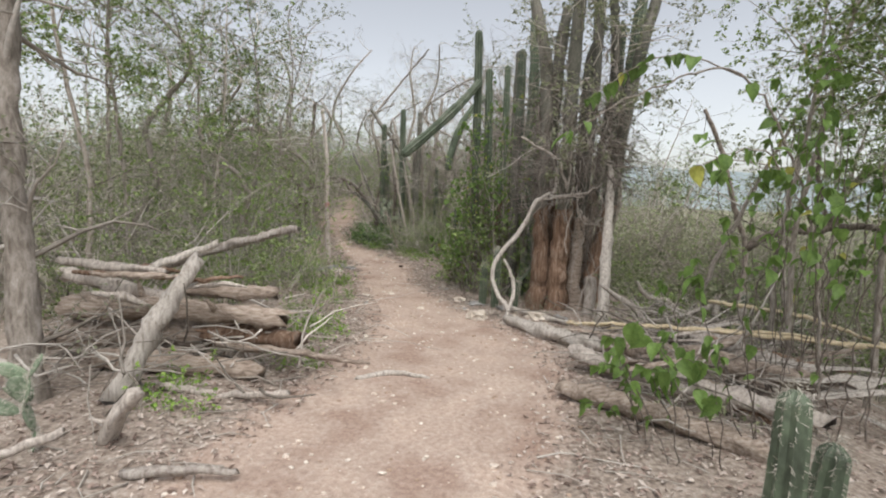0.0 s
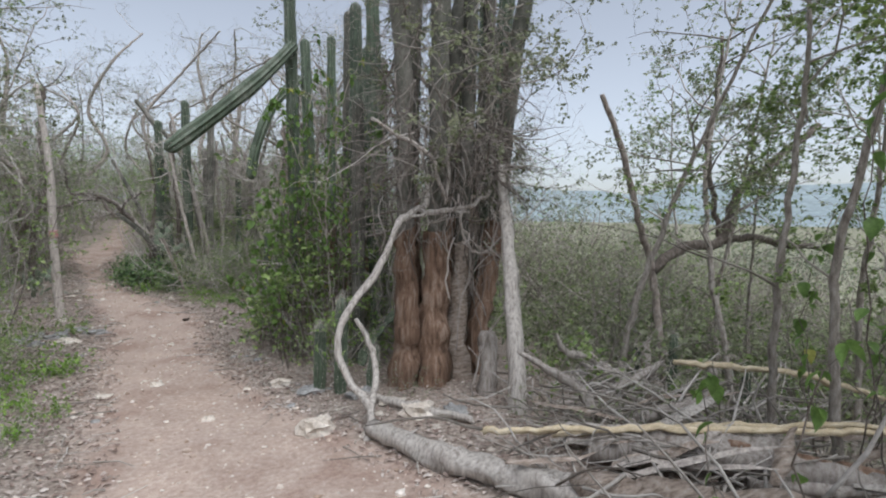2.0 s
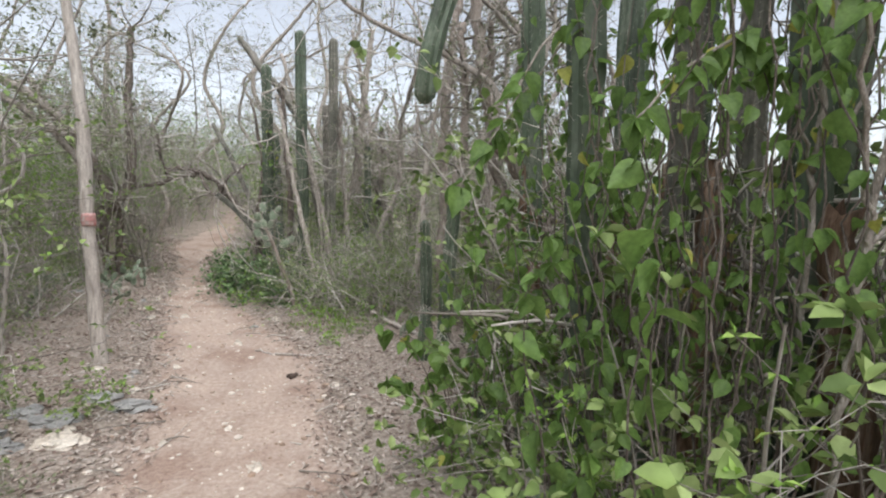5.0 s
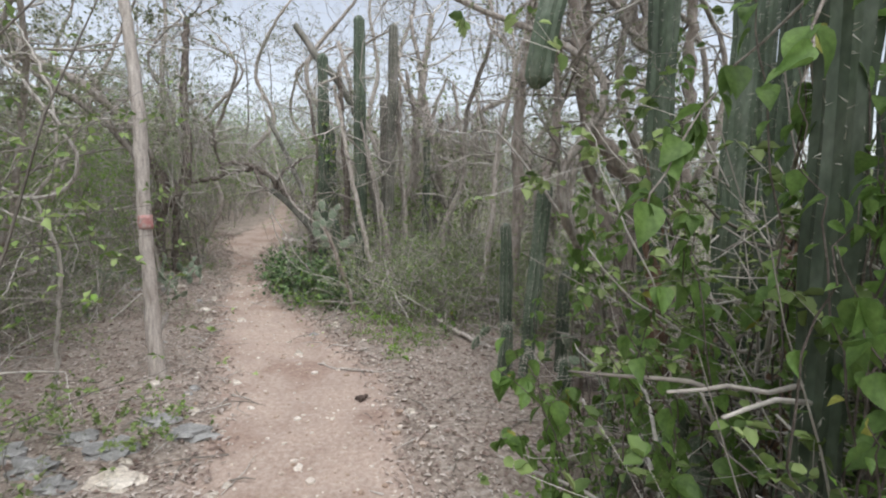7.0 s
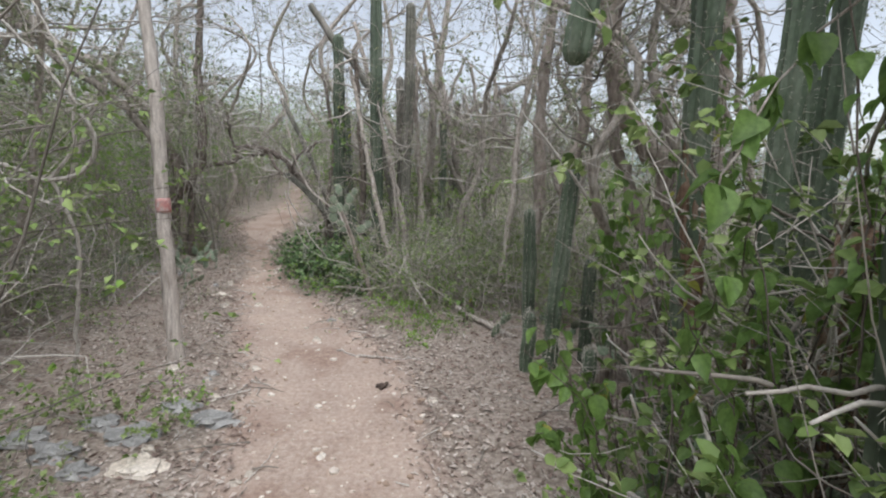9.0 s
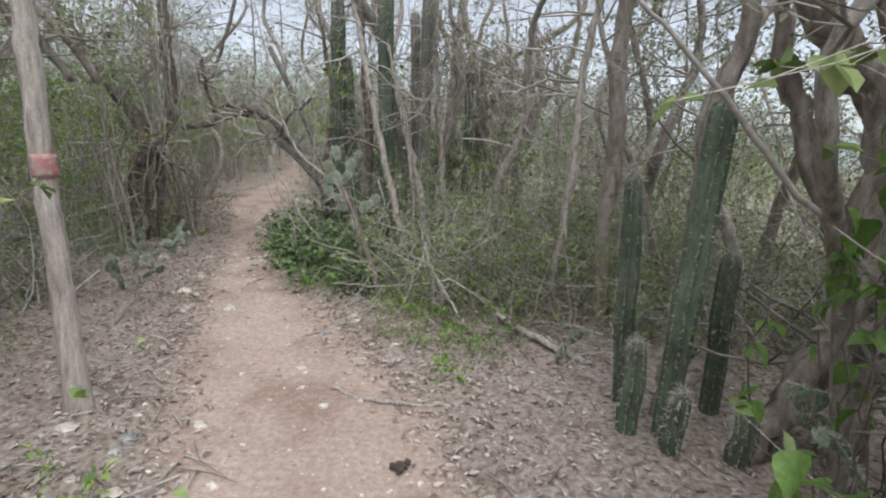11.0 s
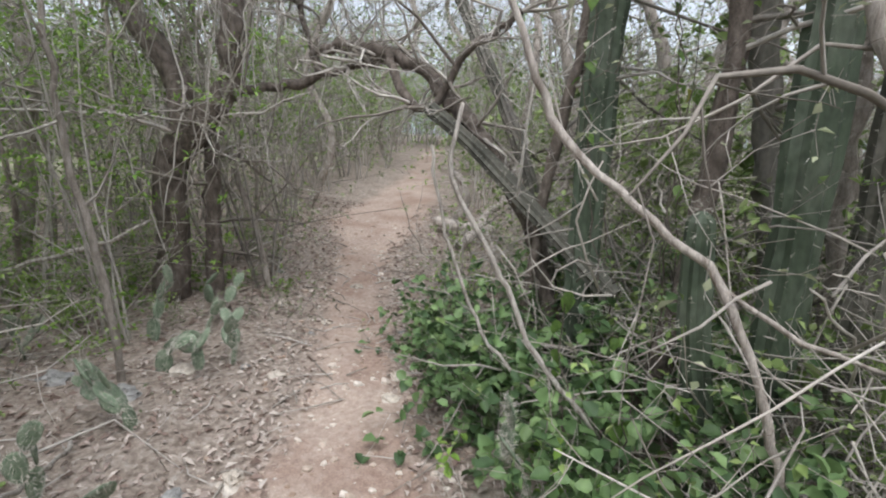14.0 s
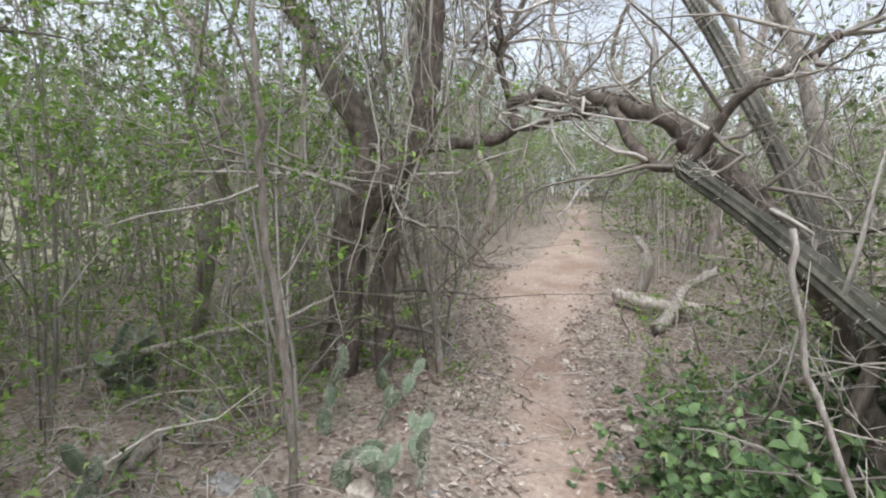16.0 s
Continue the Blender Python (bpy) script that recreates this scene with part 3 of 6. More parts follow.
def hills():
    g = Geo()
    n = 90
    for ring, (rad, k) in enumerate(((420, 0.0), (520, 1.4), (640, 0.9))):
        for i in range(n):
            a = math.tau * i / n
            h = -8 + k * (26 + 14 * noise.noise((math.cos(a) * 3, math.sin(a) * 3, 2)) + 6 * noise.noise((math.cos(a) * 11, math.sin(a) * 11, 7)))
            g.v.append(Vector((math.cos(a) * rad, math.sin(a) * rad, h)))
    for r in range(2):
        for i in range(n):
            j = (i + 1) % n
            g.f.append((r * n + i, r * n + j, (r + 1) * n + j, (r + 1) * n + i))
    solid("backdrop", g, HILL, "hills on the horizon, haze painted in as blue-green", "hills", kind="structure")


hills()

# ---- the start: broken logs on both sides ----
R = random.Random(11)
for i, (a, b, r, m, name) in enumerate([
    ((-3.15, 4.15, 0.42), (-1.35, 4.0, 0.40), 0.10, LOGWOOD, "log"),
    ((-3.3, 4.3, 0.66), (-2.25, 4.1, 0.52), 0.06, WEATHERED, "split_log"),
    ((-2.3, 4.25, 0.60), (-1.45, 4.1, 0.60), 0.06, LOGWOOD, "split_log"),
    ((-2.75, 3.95, 0.02), (-1.5, 3.8, 0.02), 0.085, LOGWOOD, "log"),
    ((-3.3, 4.2, 0.14), (-1.9, 4.15, 0.20), 0.12, LOGWOOD, "log"),
    ((-1.95, 4.1, 0.22), (-1.2, 3.95, 0.24), 0.09, ROTWOOD, "log"),
    ((-3.2, 4.1, 0.80), (-2.3, 4.0, 0.77), 0.035, WEATHERED, "dead_branch"),
    ((-2.55, 4.05, 0.72), (-1.95, 4.2, 0.98), 0.035, BLEACHED, "dead_branch"),
    ((-3.4, 5.2, 0.45), (-1.5, 4.95, 1.07), 0.05, WEATHERED, "dead_branch"),
    ((-2.25, 3.35, 0.0), (-1.92, 3.75, 0.86), 0.075, BLEACHED, "leaning_log"),
    ((-2.0, 3.5, 0.0), (-1.1, 3.4, 0.02), 0.03, WEATHERED, "dead_branch"),
    ((-1.95, 2.75, -0.02), (-1.72, 2.65, 0.28), 0.05, WEATHERED, "dead_branch"),
    ((-1.60, 2.40, -0.02), (-1.05, 2.45, -0.01), 0.025, WEATHERED, "dead_branch"),
    ((-2.4, 2.1, -0.02), (-2.0, 2.5, 0.15), 0.03, WEATHERED, "dead_branch"),
]):
    mid = [(p + q) / 2 + R.gauss(0, 0.03) for p, q in zip(a, b)]
    what = {"log": "grey-brown fallen log lying in a pile", "split_log": "split weathered log on the log pile", "leaning_log": "bleached log leaning against the log pile", "dead_branch": "dry bare branch lying by the log pile"}[name]
    log([(*a, r), (*mid, r * 0.95), (*b, r * 0.75)], m, what, 40 + i, name, 0.7, group="woodpile by the trail", stubs=2 if r > 0.05 else 1)
for i, (pts, m, name, what) in enumerate([
    ([(0.88, 6.12, -0.1, 0.06), (1.2, 5.5, -0.06, 0.085), (1.7, 4.78, 0.0, 0.075), (1.95, 4.5, 0.03, 0.04)], BLEACHED, "log", "bleached fallen log beside the trail"),
    ([(1.0, 3.75, 0.0, 0.06), (1.45, 3.3, 0.03, 0.07), (1.95, 2.8, 0.02, 0.06)], LOGWOOD, "log", "grey fallen log among dry branches"),
    ([(1.3, 4.45, 0.03, 0.07), (1.8, 3.75, 0.08, 0.085), (2.5, 3.1, 0.1, 0.06)], WEATHERED, "log", "grey fallen log among dry branches"),
    ([(1.7, 4.75, 0.05, 0.08), (2.3, 4.2, 0.12, 0.09), (3.0, 3.6, 0.12, 0.07)], LOGWOOD, "log", "grey fallen log among dry branches"),
    ([(2.1, 5.2, 0.0, 0.09), (2.6, 4.8, 0.08, 0.12), (3.1, 4.3, 0.05, 0.08)], WEATHERED, "log", "split grey log among dry branches"),
    ([(1.5, 5.65, 0.02, 0.022), (2.5, 4.9, 0.2, 0.02), (3.7, 4.2, 0.28, 0.016)], CANE, "dry_cane", "long straight dry cane across the logs"),
    ([(1.9, 5.45, 0.02, 0.018), (2.9, 4.7, 0.25, 0.018), (3.9, 4.1, 0.3, 0.014)], CANE, "dry_cane", "long straight dry cane across the logs"),
    ([(3.1, 5.6, 0.35, 0.02), (3.9, 5.1, 0.3, 0.02), (4.6, 4.5, 0.05, 0.015)], CANE, "dry_cane", "pale dry cane lying on brush"),
    ([(2.4, 6.1, -0.1, 0.035), (2.85, 5.95, 0.05, 0.035), (3.3, 5.95, 0.22, 0.02)], WEATHERED, "dead_branch", "thick bare branch on the brush heap"),
    ([(2.7, 5.5, 0.0, 0.06), (3.1, 5.4, 0.1, 0.05), (3.5, 5.6, 0.25, 0.03)], WEATHERED, "dead_branch", "thick bare branch on the brush heap"),
    ([(0.95, 6.95, -0.12, 0.03), (1.25, 6.5, -0.1, 0.04), (1.6, 6.1, -0.1, 0.03)], BLEACHED, "dead_branch", "bleached branch at the foot of the old tree"),
]):
    log(pts, m, what, 80 + i, name, 0.7, group="fallen wood", stubs=0 if name == "dry_cane" else 2)

for i in range(16):
    a = Vector((R.uniform(-3.2, -1.6), R.uniform(3.75, 4.6), R.uniform(0.1, 0.75))) if i < 10 else Vector((R.uniform(1.6, 3.0), R.uniform(3.6, 5.2), R.uniform(0.02, 0.2)))
    d = Vector((R.gauss(1, 0.2), R.gauss(-0.05, 0.3), R.gauss(0, 0.12))) if i < 10 else Vector((R.gauss(1, 0.3), R.gauss(-0.8, 0.3), R.gauss(0, 0.1)))
    r = R.uniform(0.02, 0.04)
    e = a + d * R.uniform(0.5, 1.0)
    log([(*a, r * 0.7), (*(a.lerp(e, 0.5) + Vector((0, 0, R.gauss(0, 0.02)))), r), (*e, r * 0.3)], (WEATHERED, LOGWOOD, ROTWOOD)[i % 3], "split splinter of weathered wood on the woodpile", 900 + i, "wood_splinter", 0.9, 5, "woodpile by the trail")

# split slivers of weathered wood thrown over the fallen logs
for i in range(46):
    x, y = R.uniform(1.1, 3.4), R.uniform(3.4, 6.1)
    if x < 1.15 + (6.0 - y) * 0.12:
        continue
    l, w = R.uniform(0.3, 0.85), R.uniform(0.025, 0.06)
    a = R.gauss(-0.7, 0.5)
    d = Vector((math.cos(a), math.sin(a), R.uniform(-0.08, 0.4)))
    u = Vector((-math.sin(a), math.cos(a), 0))
    g = Geo()
    for t, k in ((0.0, 0.35), (0.15, 0.8), (0.5, 1.0), (0.8, 0.6), (1.0, 0.08)):
        c = d * (l * t) + Vector((0, 0, R.gauss(0, 0.012)))
        j = R.uniform(0.8, 1.2)
        g.v += [c - u * w * k * j, c + Vector((0, 0, w * 0.5 * k)), c + u * w * k, c - Vector((0, 0, w * 0.35 * k))]
    for t in range(4):
        for k in range(4):
            p, q = t * 4 + k, t * 4 + (k + 1) % 4
            g.f.append((p, q, q + 4, p + 4))
    g.f += [(3, 2, 1, 0), (16, 17, 18, 19)]
    ob = solid("wood_sliver", g, (WEATHERED, BLEACHED, LOGWOOD)[i % 3], "pointed grey sliver of split wood on the fallen logs", "splinter", "wood slivers", smooth=False)
    ob.location = (x, y, top(x, y) + R.uniform(0.03, 0.22))

# knotted driftwood roots beyond the logs
for i, c in enumerate([
    [(3.75, 6.3, -0.5, 0.05), (3.55, 6.35, -0.2, 0.065), (3.3, 6.4, -0.05, 0.06), (3.05, 6.3, 0.05, 0.045), (2.85, 6.35, 0.12, 0.02)],
    [(3.5, 6.5, -0.45, 0.04), (3.3, 6.5, -0.1, 0.045), (3.05, 6.55, 0.12, 0.04), (2.75, 6.5, 0.2, 0.03), (2.6, 6.45, 0.38, 0.012)],
    [(3.9, 6.45, -0.55, 0.06), (3.8, 6.5, -0.25, 0.075), (3.7, 6.5, -0.02, 0.06), (3.72, 6.55, 0.2, 0.03)],
    [(2.4, 5.6, 0.0, 0.03), (2.3, 5.75, 0.2, 0.035), (2.1, 5.8, 0.33, 0.03), (1.95, 5.95, 0.42, 0.012)],
]):
    log(c, WEATHERED, "knotted grey driftwood root on the brush heap", 860 + i, "driftwood", 0.8, 9, "fallen wood", 3)

# a heap of loose sticks among the logs
for k, (cx, cy, w, h, n, seed) in enumerate([(2.4, 4.9, 0.9, 0.3, 130, 3), (3.1, 5.4, 0.8, 0.35, 130, 4), (2.6, 6.0, 0.6, 0.3, 90, 13), (3.9, 5.5, 0.8, 0.3, 90, 14), (1.9, 3.7, 0.7, 0.3, 80, 15), (-2.3, 3.7, 0.9, 0.5, 110, 5), (-1.7, 4.4, 0.8, 0.5, 80, 16), (1.1, 10.3, 0.5, 1.6, 90, 18), (0.8, 9.4, 0.5, 1.3, 90, 19), (1.3, 9.0, 0.5, 1.8, 80, 20), (-1.2, 15.3, 0.6, 1.2, 90, 21), (0.6, 14.5, 0.9, 0.8, 90, 22), (1.9, 14.6, 1.0, 1.0, 90, 23), (-0.9, 14.3, 0.7, 0.8, 90, 6), (-5.4, 15.6, 0.9, 0.3, 40, 7), (1.0, 9.6, 0.7, 0.5, 70, 8), (-2.0, 16.2, 0.6, 1.2, 80, 9), (0.2, 13.6, 0.8, 0.35, 50, 10), (-2.6, 17.6, 0.6, 0.7, 70, 12)]):
    rnd = random.Random(seed)
    g = Geo()
    heap = thing("stick_heap", "heap of dry grey sticks caught in the thicket", "brushwood", (cx, cy, gz(cx, cy)), "stick heaps") if cy > 13 else None
    for _ in range(n):
        if heap:
            g = Geo()
        a = Vector((rnd.gauss(0, w * 0.5), rnd.gauss(0, w * 0.5), rnd.uniform(0, h)))
        d = Vector((rnd.gauss(0, 1), rnd.gauss(0, 1), rnd.gauss(0, 0.35 if h < 0.6 else 0.9))).normalized() * rnd.uniform(0.3, 0.9)
        r = rnd.uniform(0.002, 0.0065) if heap else rnd.uniform(0.003, 0.012)
        limb(g, [(*a, r), (*(a + d * 0.5 + Vector((rnd.gauss(0, .05), rnd.gauss(0, .05), rnd.gauss(0, .05)))), r * 0.8), (*(a + d), r * 0.4)], 5, 0.12, 0.008, 0, rnd)
        if heap:
            part("stick", g, TWIG, heap)
    if heap:
        continue
    ob = solid("brushwood", g, TWIG, "heap of dry grey sticks and broken twigs", "brushwood", kind="stuff")
    ob.location = (cx, cy, gz(cx, cy))

# dead trunk with branches beside the log pile
def dead_tree(ctrl, mat, label, seed, boughs, length, name="dead_tree", leafy=0, twigs=5, level=2, droop=0.0, thick=0.35, crook=0.3, leaf_mat=None, low=0.35):
    rnd = random.Random(seed)
    x, y, z = ctrl[0][:3]
    ob = thing(name, label, "tree", (x, y, z))
    g, b, lv = Geo(), Geo(), Geo()
    pts = limb(g, [(p[0] - x, p[1] - y, p[2] - z, p[3]) for p in ctrl], 9, 0.12, 0.008, 0.4, rnd)
    for _ in range(boughs):
        i = min(int(len(pts) * rnd.uniform(low, 1.0)), len(pts) - 1)
        d = Vector((rnd.gauss(0, 1), rnd.gauss(0, 1), rnd.gauss(0.3, 0.5)))
        grow(b, lv, rnd, pts[i], d, length * rnd.uniform(0.6, 1.2), ctrl[-1][3] * thick + 0.006, level, twigs, droop, crook, leafy, (0.035, 0.02))
    part("trunk", g, mat, ob)
    if b.v:
        part("branching", b, TWIG, ob)
    if lv.v:
        part("foliage", lv, leaf_mat or GREYLEAF, ob)
    return ob


dead_tree([(-2.85, 3.3, -0.15, 0.11), (-2.95, 3.4, 0.9, 0.09), (-3.05, 3.5, 2.0, 0.07), (-3.1, 3.7, 3.6, 0.05)], BARK, "grey dead trunk with bare twigs", 1, 26, 1.0, leafy=3, low=0.08)

# ---- the old hollow tree wrapped in roots ----
def old_tree():
    rnd = random.Random(21)
    bx, by = 1.75, 7.4
    ob = thing("old_tree", "clump of old brown rotting cactus trunks wrapped in bare roots", "tree", (bx, by, -0.25))
    for x, y, r, ex, ey, h in [(-0.30, -0.12, 0.125, -0.3, 0.1, 5.0), (-0.06, -0.2, 0.135, 0.1, 0.0, 5.2), (0.22, -0.12, 0.10, 0.35, 0.0, 4.8), (0.5, -0.02, 0.125, 1.2, 0.25, 4.6), (-0.15, 0.32, 0.13, -0.1, 0.5, 5.2), (0.25, 0.3, 0.12, 0.55, 0.5, 5.0), (0.42, 0.25, 0.10, 0.8, 0.4, 5.1)]:
        low = Geo()
        k = rnd.uniform(0.27, 0.4)
        limb(low, [(x * 1.12, y * 1.12, 0, r * 1.25), (x, y, 0.5, r), (x + (ex - x) * k * 0.4, y + (ey - y) * k * 0.5, h * k * 0.6, r * 0.95), (x + (ex - x) * k, y + (ey - y) * k, h * k + 0.1, r * 0.8)], 11, 0.07, 0.008, 0.6, rnd)
        tr = part("trunk", low, ROTWOOD if r > 0.11 else LOGWOOD, ob)
        skin, spine = cactus_column([(x + (ex - x) * k, y + (ey - y) * k, h * k - 0.1, r * 0.7), (x + (ex - x) * 0.7 + rnd.gauss(0, 0.06), y + (ey - y) * 0.7, h * 0.7, r * 0.72), (ex + rnd.gauss(0, 0.08), ey, h * rnd.uniform(0.75, 1.05), r * 0.6)], rnd, spines=False)
        part("column", skin, OLDCACTUS, ob, "grey-green ribbed upper column")
    v = Geo()
    for _ in range(150):
        a = rnd.uniform(0, math.tau)
        rr = rnd.uniform(0.3, 0.6)
        z0 = rnd.uniform(1.4, 3.4)
        l = rnd.uniform(0.3, 1.2)
        c = []
        for k in range(4):
            c.append((0.05 + math.cos(a + rnd.gauss(0, 0.15)) * (rr * 1.15 + rnd.gauss(0, 0.05)), math.sin(a + rnd.gauss(0, 0.15)) * (rr * 0.8 + rnd.gauss(0, 0.05)), max(z0 - l * k / 3, 0.05), rnd.uniform(0.002, 0.007)))
        limb(v, c, 4, 0.12, 0.01, 0, rnd)
    for _ in range(330):
        a = rnd.uniform(0, math.tau)
        grow(v, None, rnd, Vector((0.2 + math.cos(a) * 0.5, math.sin(a) * 0.42, rnd.triangular(1.3, 4.2, 2.2))), Vector((math.cos(a) * 0.6, math.sin(a) * 0.6, rnd.gauss(-0.3, 0.6))), rnd.uniform(0.4, 0.85), 0.008, 2, 3, 0.07, 0.4)
    part("root_tangle", v, TANGLE, ob, "fine dry tangle of hanging roots")
    for c in ([(-0.28, -0.4, 1.75, 0.022), (-0.1, -0.46, 1.72, 0.024), (0.25, -0.42, 1.8, 0.02), (0.5, -0.25, 1.95, 0.016)],
              [(-0.7, -0.3, 2.55, 0.014), (-0.45, -0.35, 2.4, 0.018), (-0.2, -0.42, 2.25, 0.02), (-0.05, -0.4, 1.85, 0.018)],
              [(0.1, -0.4, 1.9, 0.012), (0.12, -0.5, 1.5, 0.013), (0.3, -0.5, 1.35, 0.012), (0.6, -0.4, 1.55, 0.01)],
              [(0.0, -0.4, 2.5, 0.016), (-0.02, -0.42, 2.2, 0.018), (-0.05, -0.45, 1.8, 0.014)],
              [(0.06, -0.42, 1.5, 0.008), (-0.04, -0.45, 1.2, 0.009), (0.02, -0.45, 0.9, 0.008)],
              [(0.12, -0.75, 0.1, 0.008), (0.2, -0.75, 0.55, 0.010), (0.42, -0.75, 0.85, 0.008), (0.5, -0.75, 0.95, 0.005)]):
        w = Geo()
        limb(w, c, 6, 0.08, 0.012, 0.2, rnd)
        part("root", w, WEATHERED, ob)
    cr, lv = Geo(), Geo()
    for _ in range(75):
        a = rnd.uniform(0, math.tau)
        q = rnd.uniform(0.2, 0.6)
        z = rnd.uniform(1.9, 5.0)
        grow(cr, lv, rnd, Vector((0.1 + 0.1 * z * 0.5 + math.cos(a) * q, math.sin(a) * q, z)), Vector((math.cos(a), math.sin(a), rnd.gauss(0.3, 0.6))), rnd.uniform(0.5, 1.2), 0.01, 2, 4, 0.0, 0.35, 6, (0.045, 0.03))
    part("branching", cr, TWIG, ob)
    part("foliage", lv, GREYLEAF, ob)


old_tree()

rnd = random.Random(31)
fork = thing("forked_branch", "bleached forked branch leaning against the old tree", "branch", (0.80, 6.12, -0.19))
g = Geo()
limb(g, [(x - 0.80, y - 6.12, z + 0.19, r * 0.88) for x, y, z, r in [(0.80, 6.12, -0.19, 0.034), (0.88, 6.35, -0.02, 0.036), (0.78, 6.55, 0.12, 0.034), (0.69, 6.7, 0.31, 0.034), (0.72, 6.75, 0.55, 0.034), (0.9, 6.83, 0.78, 0.035), (1.08, 6.9, 1.0, 0.036), (1.20, 6.95, 1.22, 0.030), (1.28, 6.98, 1.40, 0.034), (1.36, 7.0, 1.44, 0.034), (1.48, 7.03, 1.52, 0.030), (1.56, 7.05, 1.56, 0.028), (1.57, 7.07, 1.72, 0.022), (1.55, 7.08, 1.9, 0.02), (1.5, 7.1, 2.05, 0.014)]], 9, 0.09, 0.004, 0.4, rnd)
part("main_stem", g, BLEACHED, fork)
g = Geo()
limb(g, [(x - 0.80, y - 6.12, z + 0.19, r * 0.88) for x, y, z, r in [(0.88, 6.35, -0.02, 0.030), (0.97, 6.55, 0.12, 0.030), (0.98, 6.68, 0.28, 0.028), (0.93, 6.72, 0.45, 0.024), (0.84, 6.74, 0.6, 0.02)]], 8, 0.06, 0.004, 0.45, rnd)
part("prong", g, BLEACHED, fork)
g = Geo()
limb(g, [(x - 0.80, y - 6.12, z + 0.19, r * 0.88) for x, y, z, r in [(1.36, 7.0, 1.42, 0.02), (1.7, 6.95, 1.5, 0.018), (1.95, 6.98, 1.48, 0.014)]], 6, 0.06, 0.01, 0.45, rnd)
part("side_limb", g, BLEACHED, fork)

g = Geo()
limb(g, [(2.06, 6.15, -0.25, 0.082), (2.11, 6.32, 0.3, 0.072), (2.20, 6.62, 0.95, 0.064), (2.29, 6.92, 1.55, 0.055), (2.33, 7.05, 1.8, 0.04), (2.33, 7.08, 1.95, 0.015)], 10, 0.06, 0.004, 0.35, rnd)
solid("leaning_post", g, BLEACHED, "bleached cracked trunk leaning against the old tree", "post")
g = Geo()
limb(g, [(2.02, 6.66, -0.28, 0.095), (2.04, 6.71, 0.1, 0.085), (2.06, 6.75, 0.34, 0.08), (2.06, 6.76, 0.4, 0.06)], 10, 0.06, 0.006, 0.5, rnd)
solid("broken_stump", g, WEATHERED, "short broken stump in front of the old tree", "stump")

# ---- columnar cacti behind the old tree ----
def column(x, y, h, r=0.08, lean=(0, 0), base=-0.05, bend=0.03, seed=0):
    q = random.Random(seed + int(x * 100))
    z = gz(x, y)
    return [(x, y, z + base, r * 0.8), (x + lean[0] * 0.3 + q.gauss(0, bend), y + lean[1] * 0.3, z + h * 0.33, r), (x + lean[0] * 0.65, y + lean[1] * 0.65 + q.gauss(0, bend), z + h * 0.66, r * 1.03), (x + lean[0], y + lean[1], z + h, r * 0.9)]


TALL = "tall ribbed green columnar cactus in the thicket"
cactus([column(0.6, 9.12, 4.6, 0.075, (-0.1, 0)), [(0.55, 9.05, 3.45, 0.06), (0.18, 8.8, 2.98, 0.082), (-0.27, 8.65, 2.52, 0.085), (-0.7, 8.5, 2.12, 0.078)]], 1, "tall columnar cactus with one arm leaning over the trail")
for i, (x, y, h, r, ln) in enumerate([(1.25, 9.55, 4.4, 0.08, (0.05, 0)), (1.25, 8.75, 4.2, 0.08, (0, 0.1)), (1.55, 8.9, 4.9, 0.09, (-0.1, 0)), (2.25, 8.3, 5.0, 0.085, (0.15, 0)), (2.55, 8.05, 5.2, 0.10, (0.5, 0.2)), (2.75, 8.6, 4.6, 0.08, (0.1, 0)), (1.15, 8.2, 2.9, 0.075, (0, 0)),
                                      (1.2, 10.5, 4.4, 0.07, (0, 0)), (1.6, 10.0, 4.2, 0.09, (0.1, 0)), (1.8, 9.7, 3.9, 0.08, (0, 0)), (1.6, 10.8, 4.4, 0.08, (0.2, 0)), (1.9, 11.3, 4.2, 0.08, (0, 0))]):
    cactus([column(x, y, h, r, ln)], 10 + i, TALL, CACTUS if i % 3 else OLDCACTUS)
for i, (x, y, h, r, ln) in enumerate([(0.98, 10.8, 1.9, 0.07, -0.1), (1.3, 10.2, 1.4, 0.08, 0.1), (0.95, 9.7, 1.5, 0.075, 0.1), (1.5, 9.4, 1.7, 0.09, -0.1), (1.15, 9.1, 1.3, 0.06, 0.1), (1.75, 10.3, 1.8, 0.09, 0.0), (0.8, 10.3, 0.9, 0.06, 0.2), (1.25, 8.5, 1.5, 0.07, -0.1), (0.9, 8.9, 1.6, 0.05, 0.1)]):
    z = gz(x, y)
    log([(x, y, z - 0.1, r * 1.2), (x + ln * 0.4, y, z + h * 0.5, r), (x + ln, y + 0.05, z + h, r * 0.7)], ROTWOOD, "rotting brown cactus trunk with peeling bark", 700 + i, "rotten_trunk", 0.7, 9, "rotten trunks", 0)
SMALLC = "short young ribbed cactus with a woolly white top"
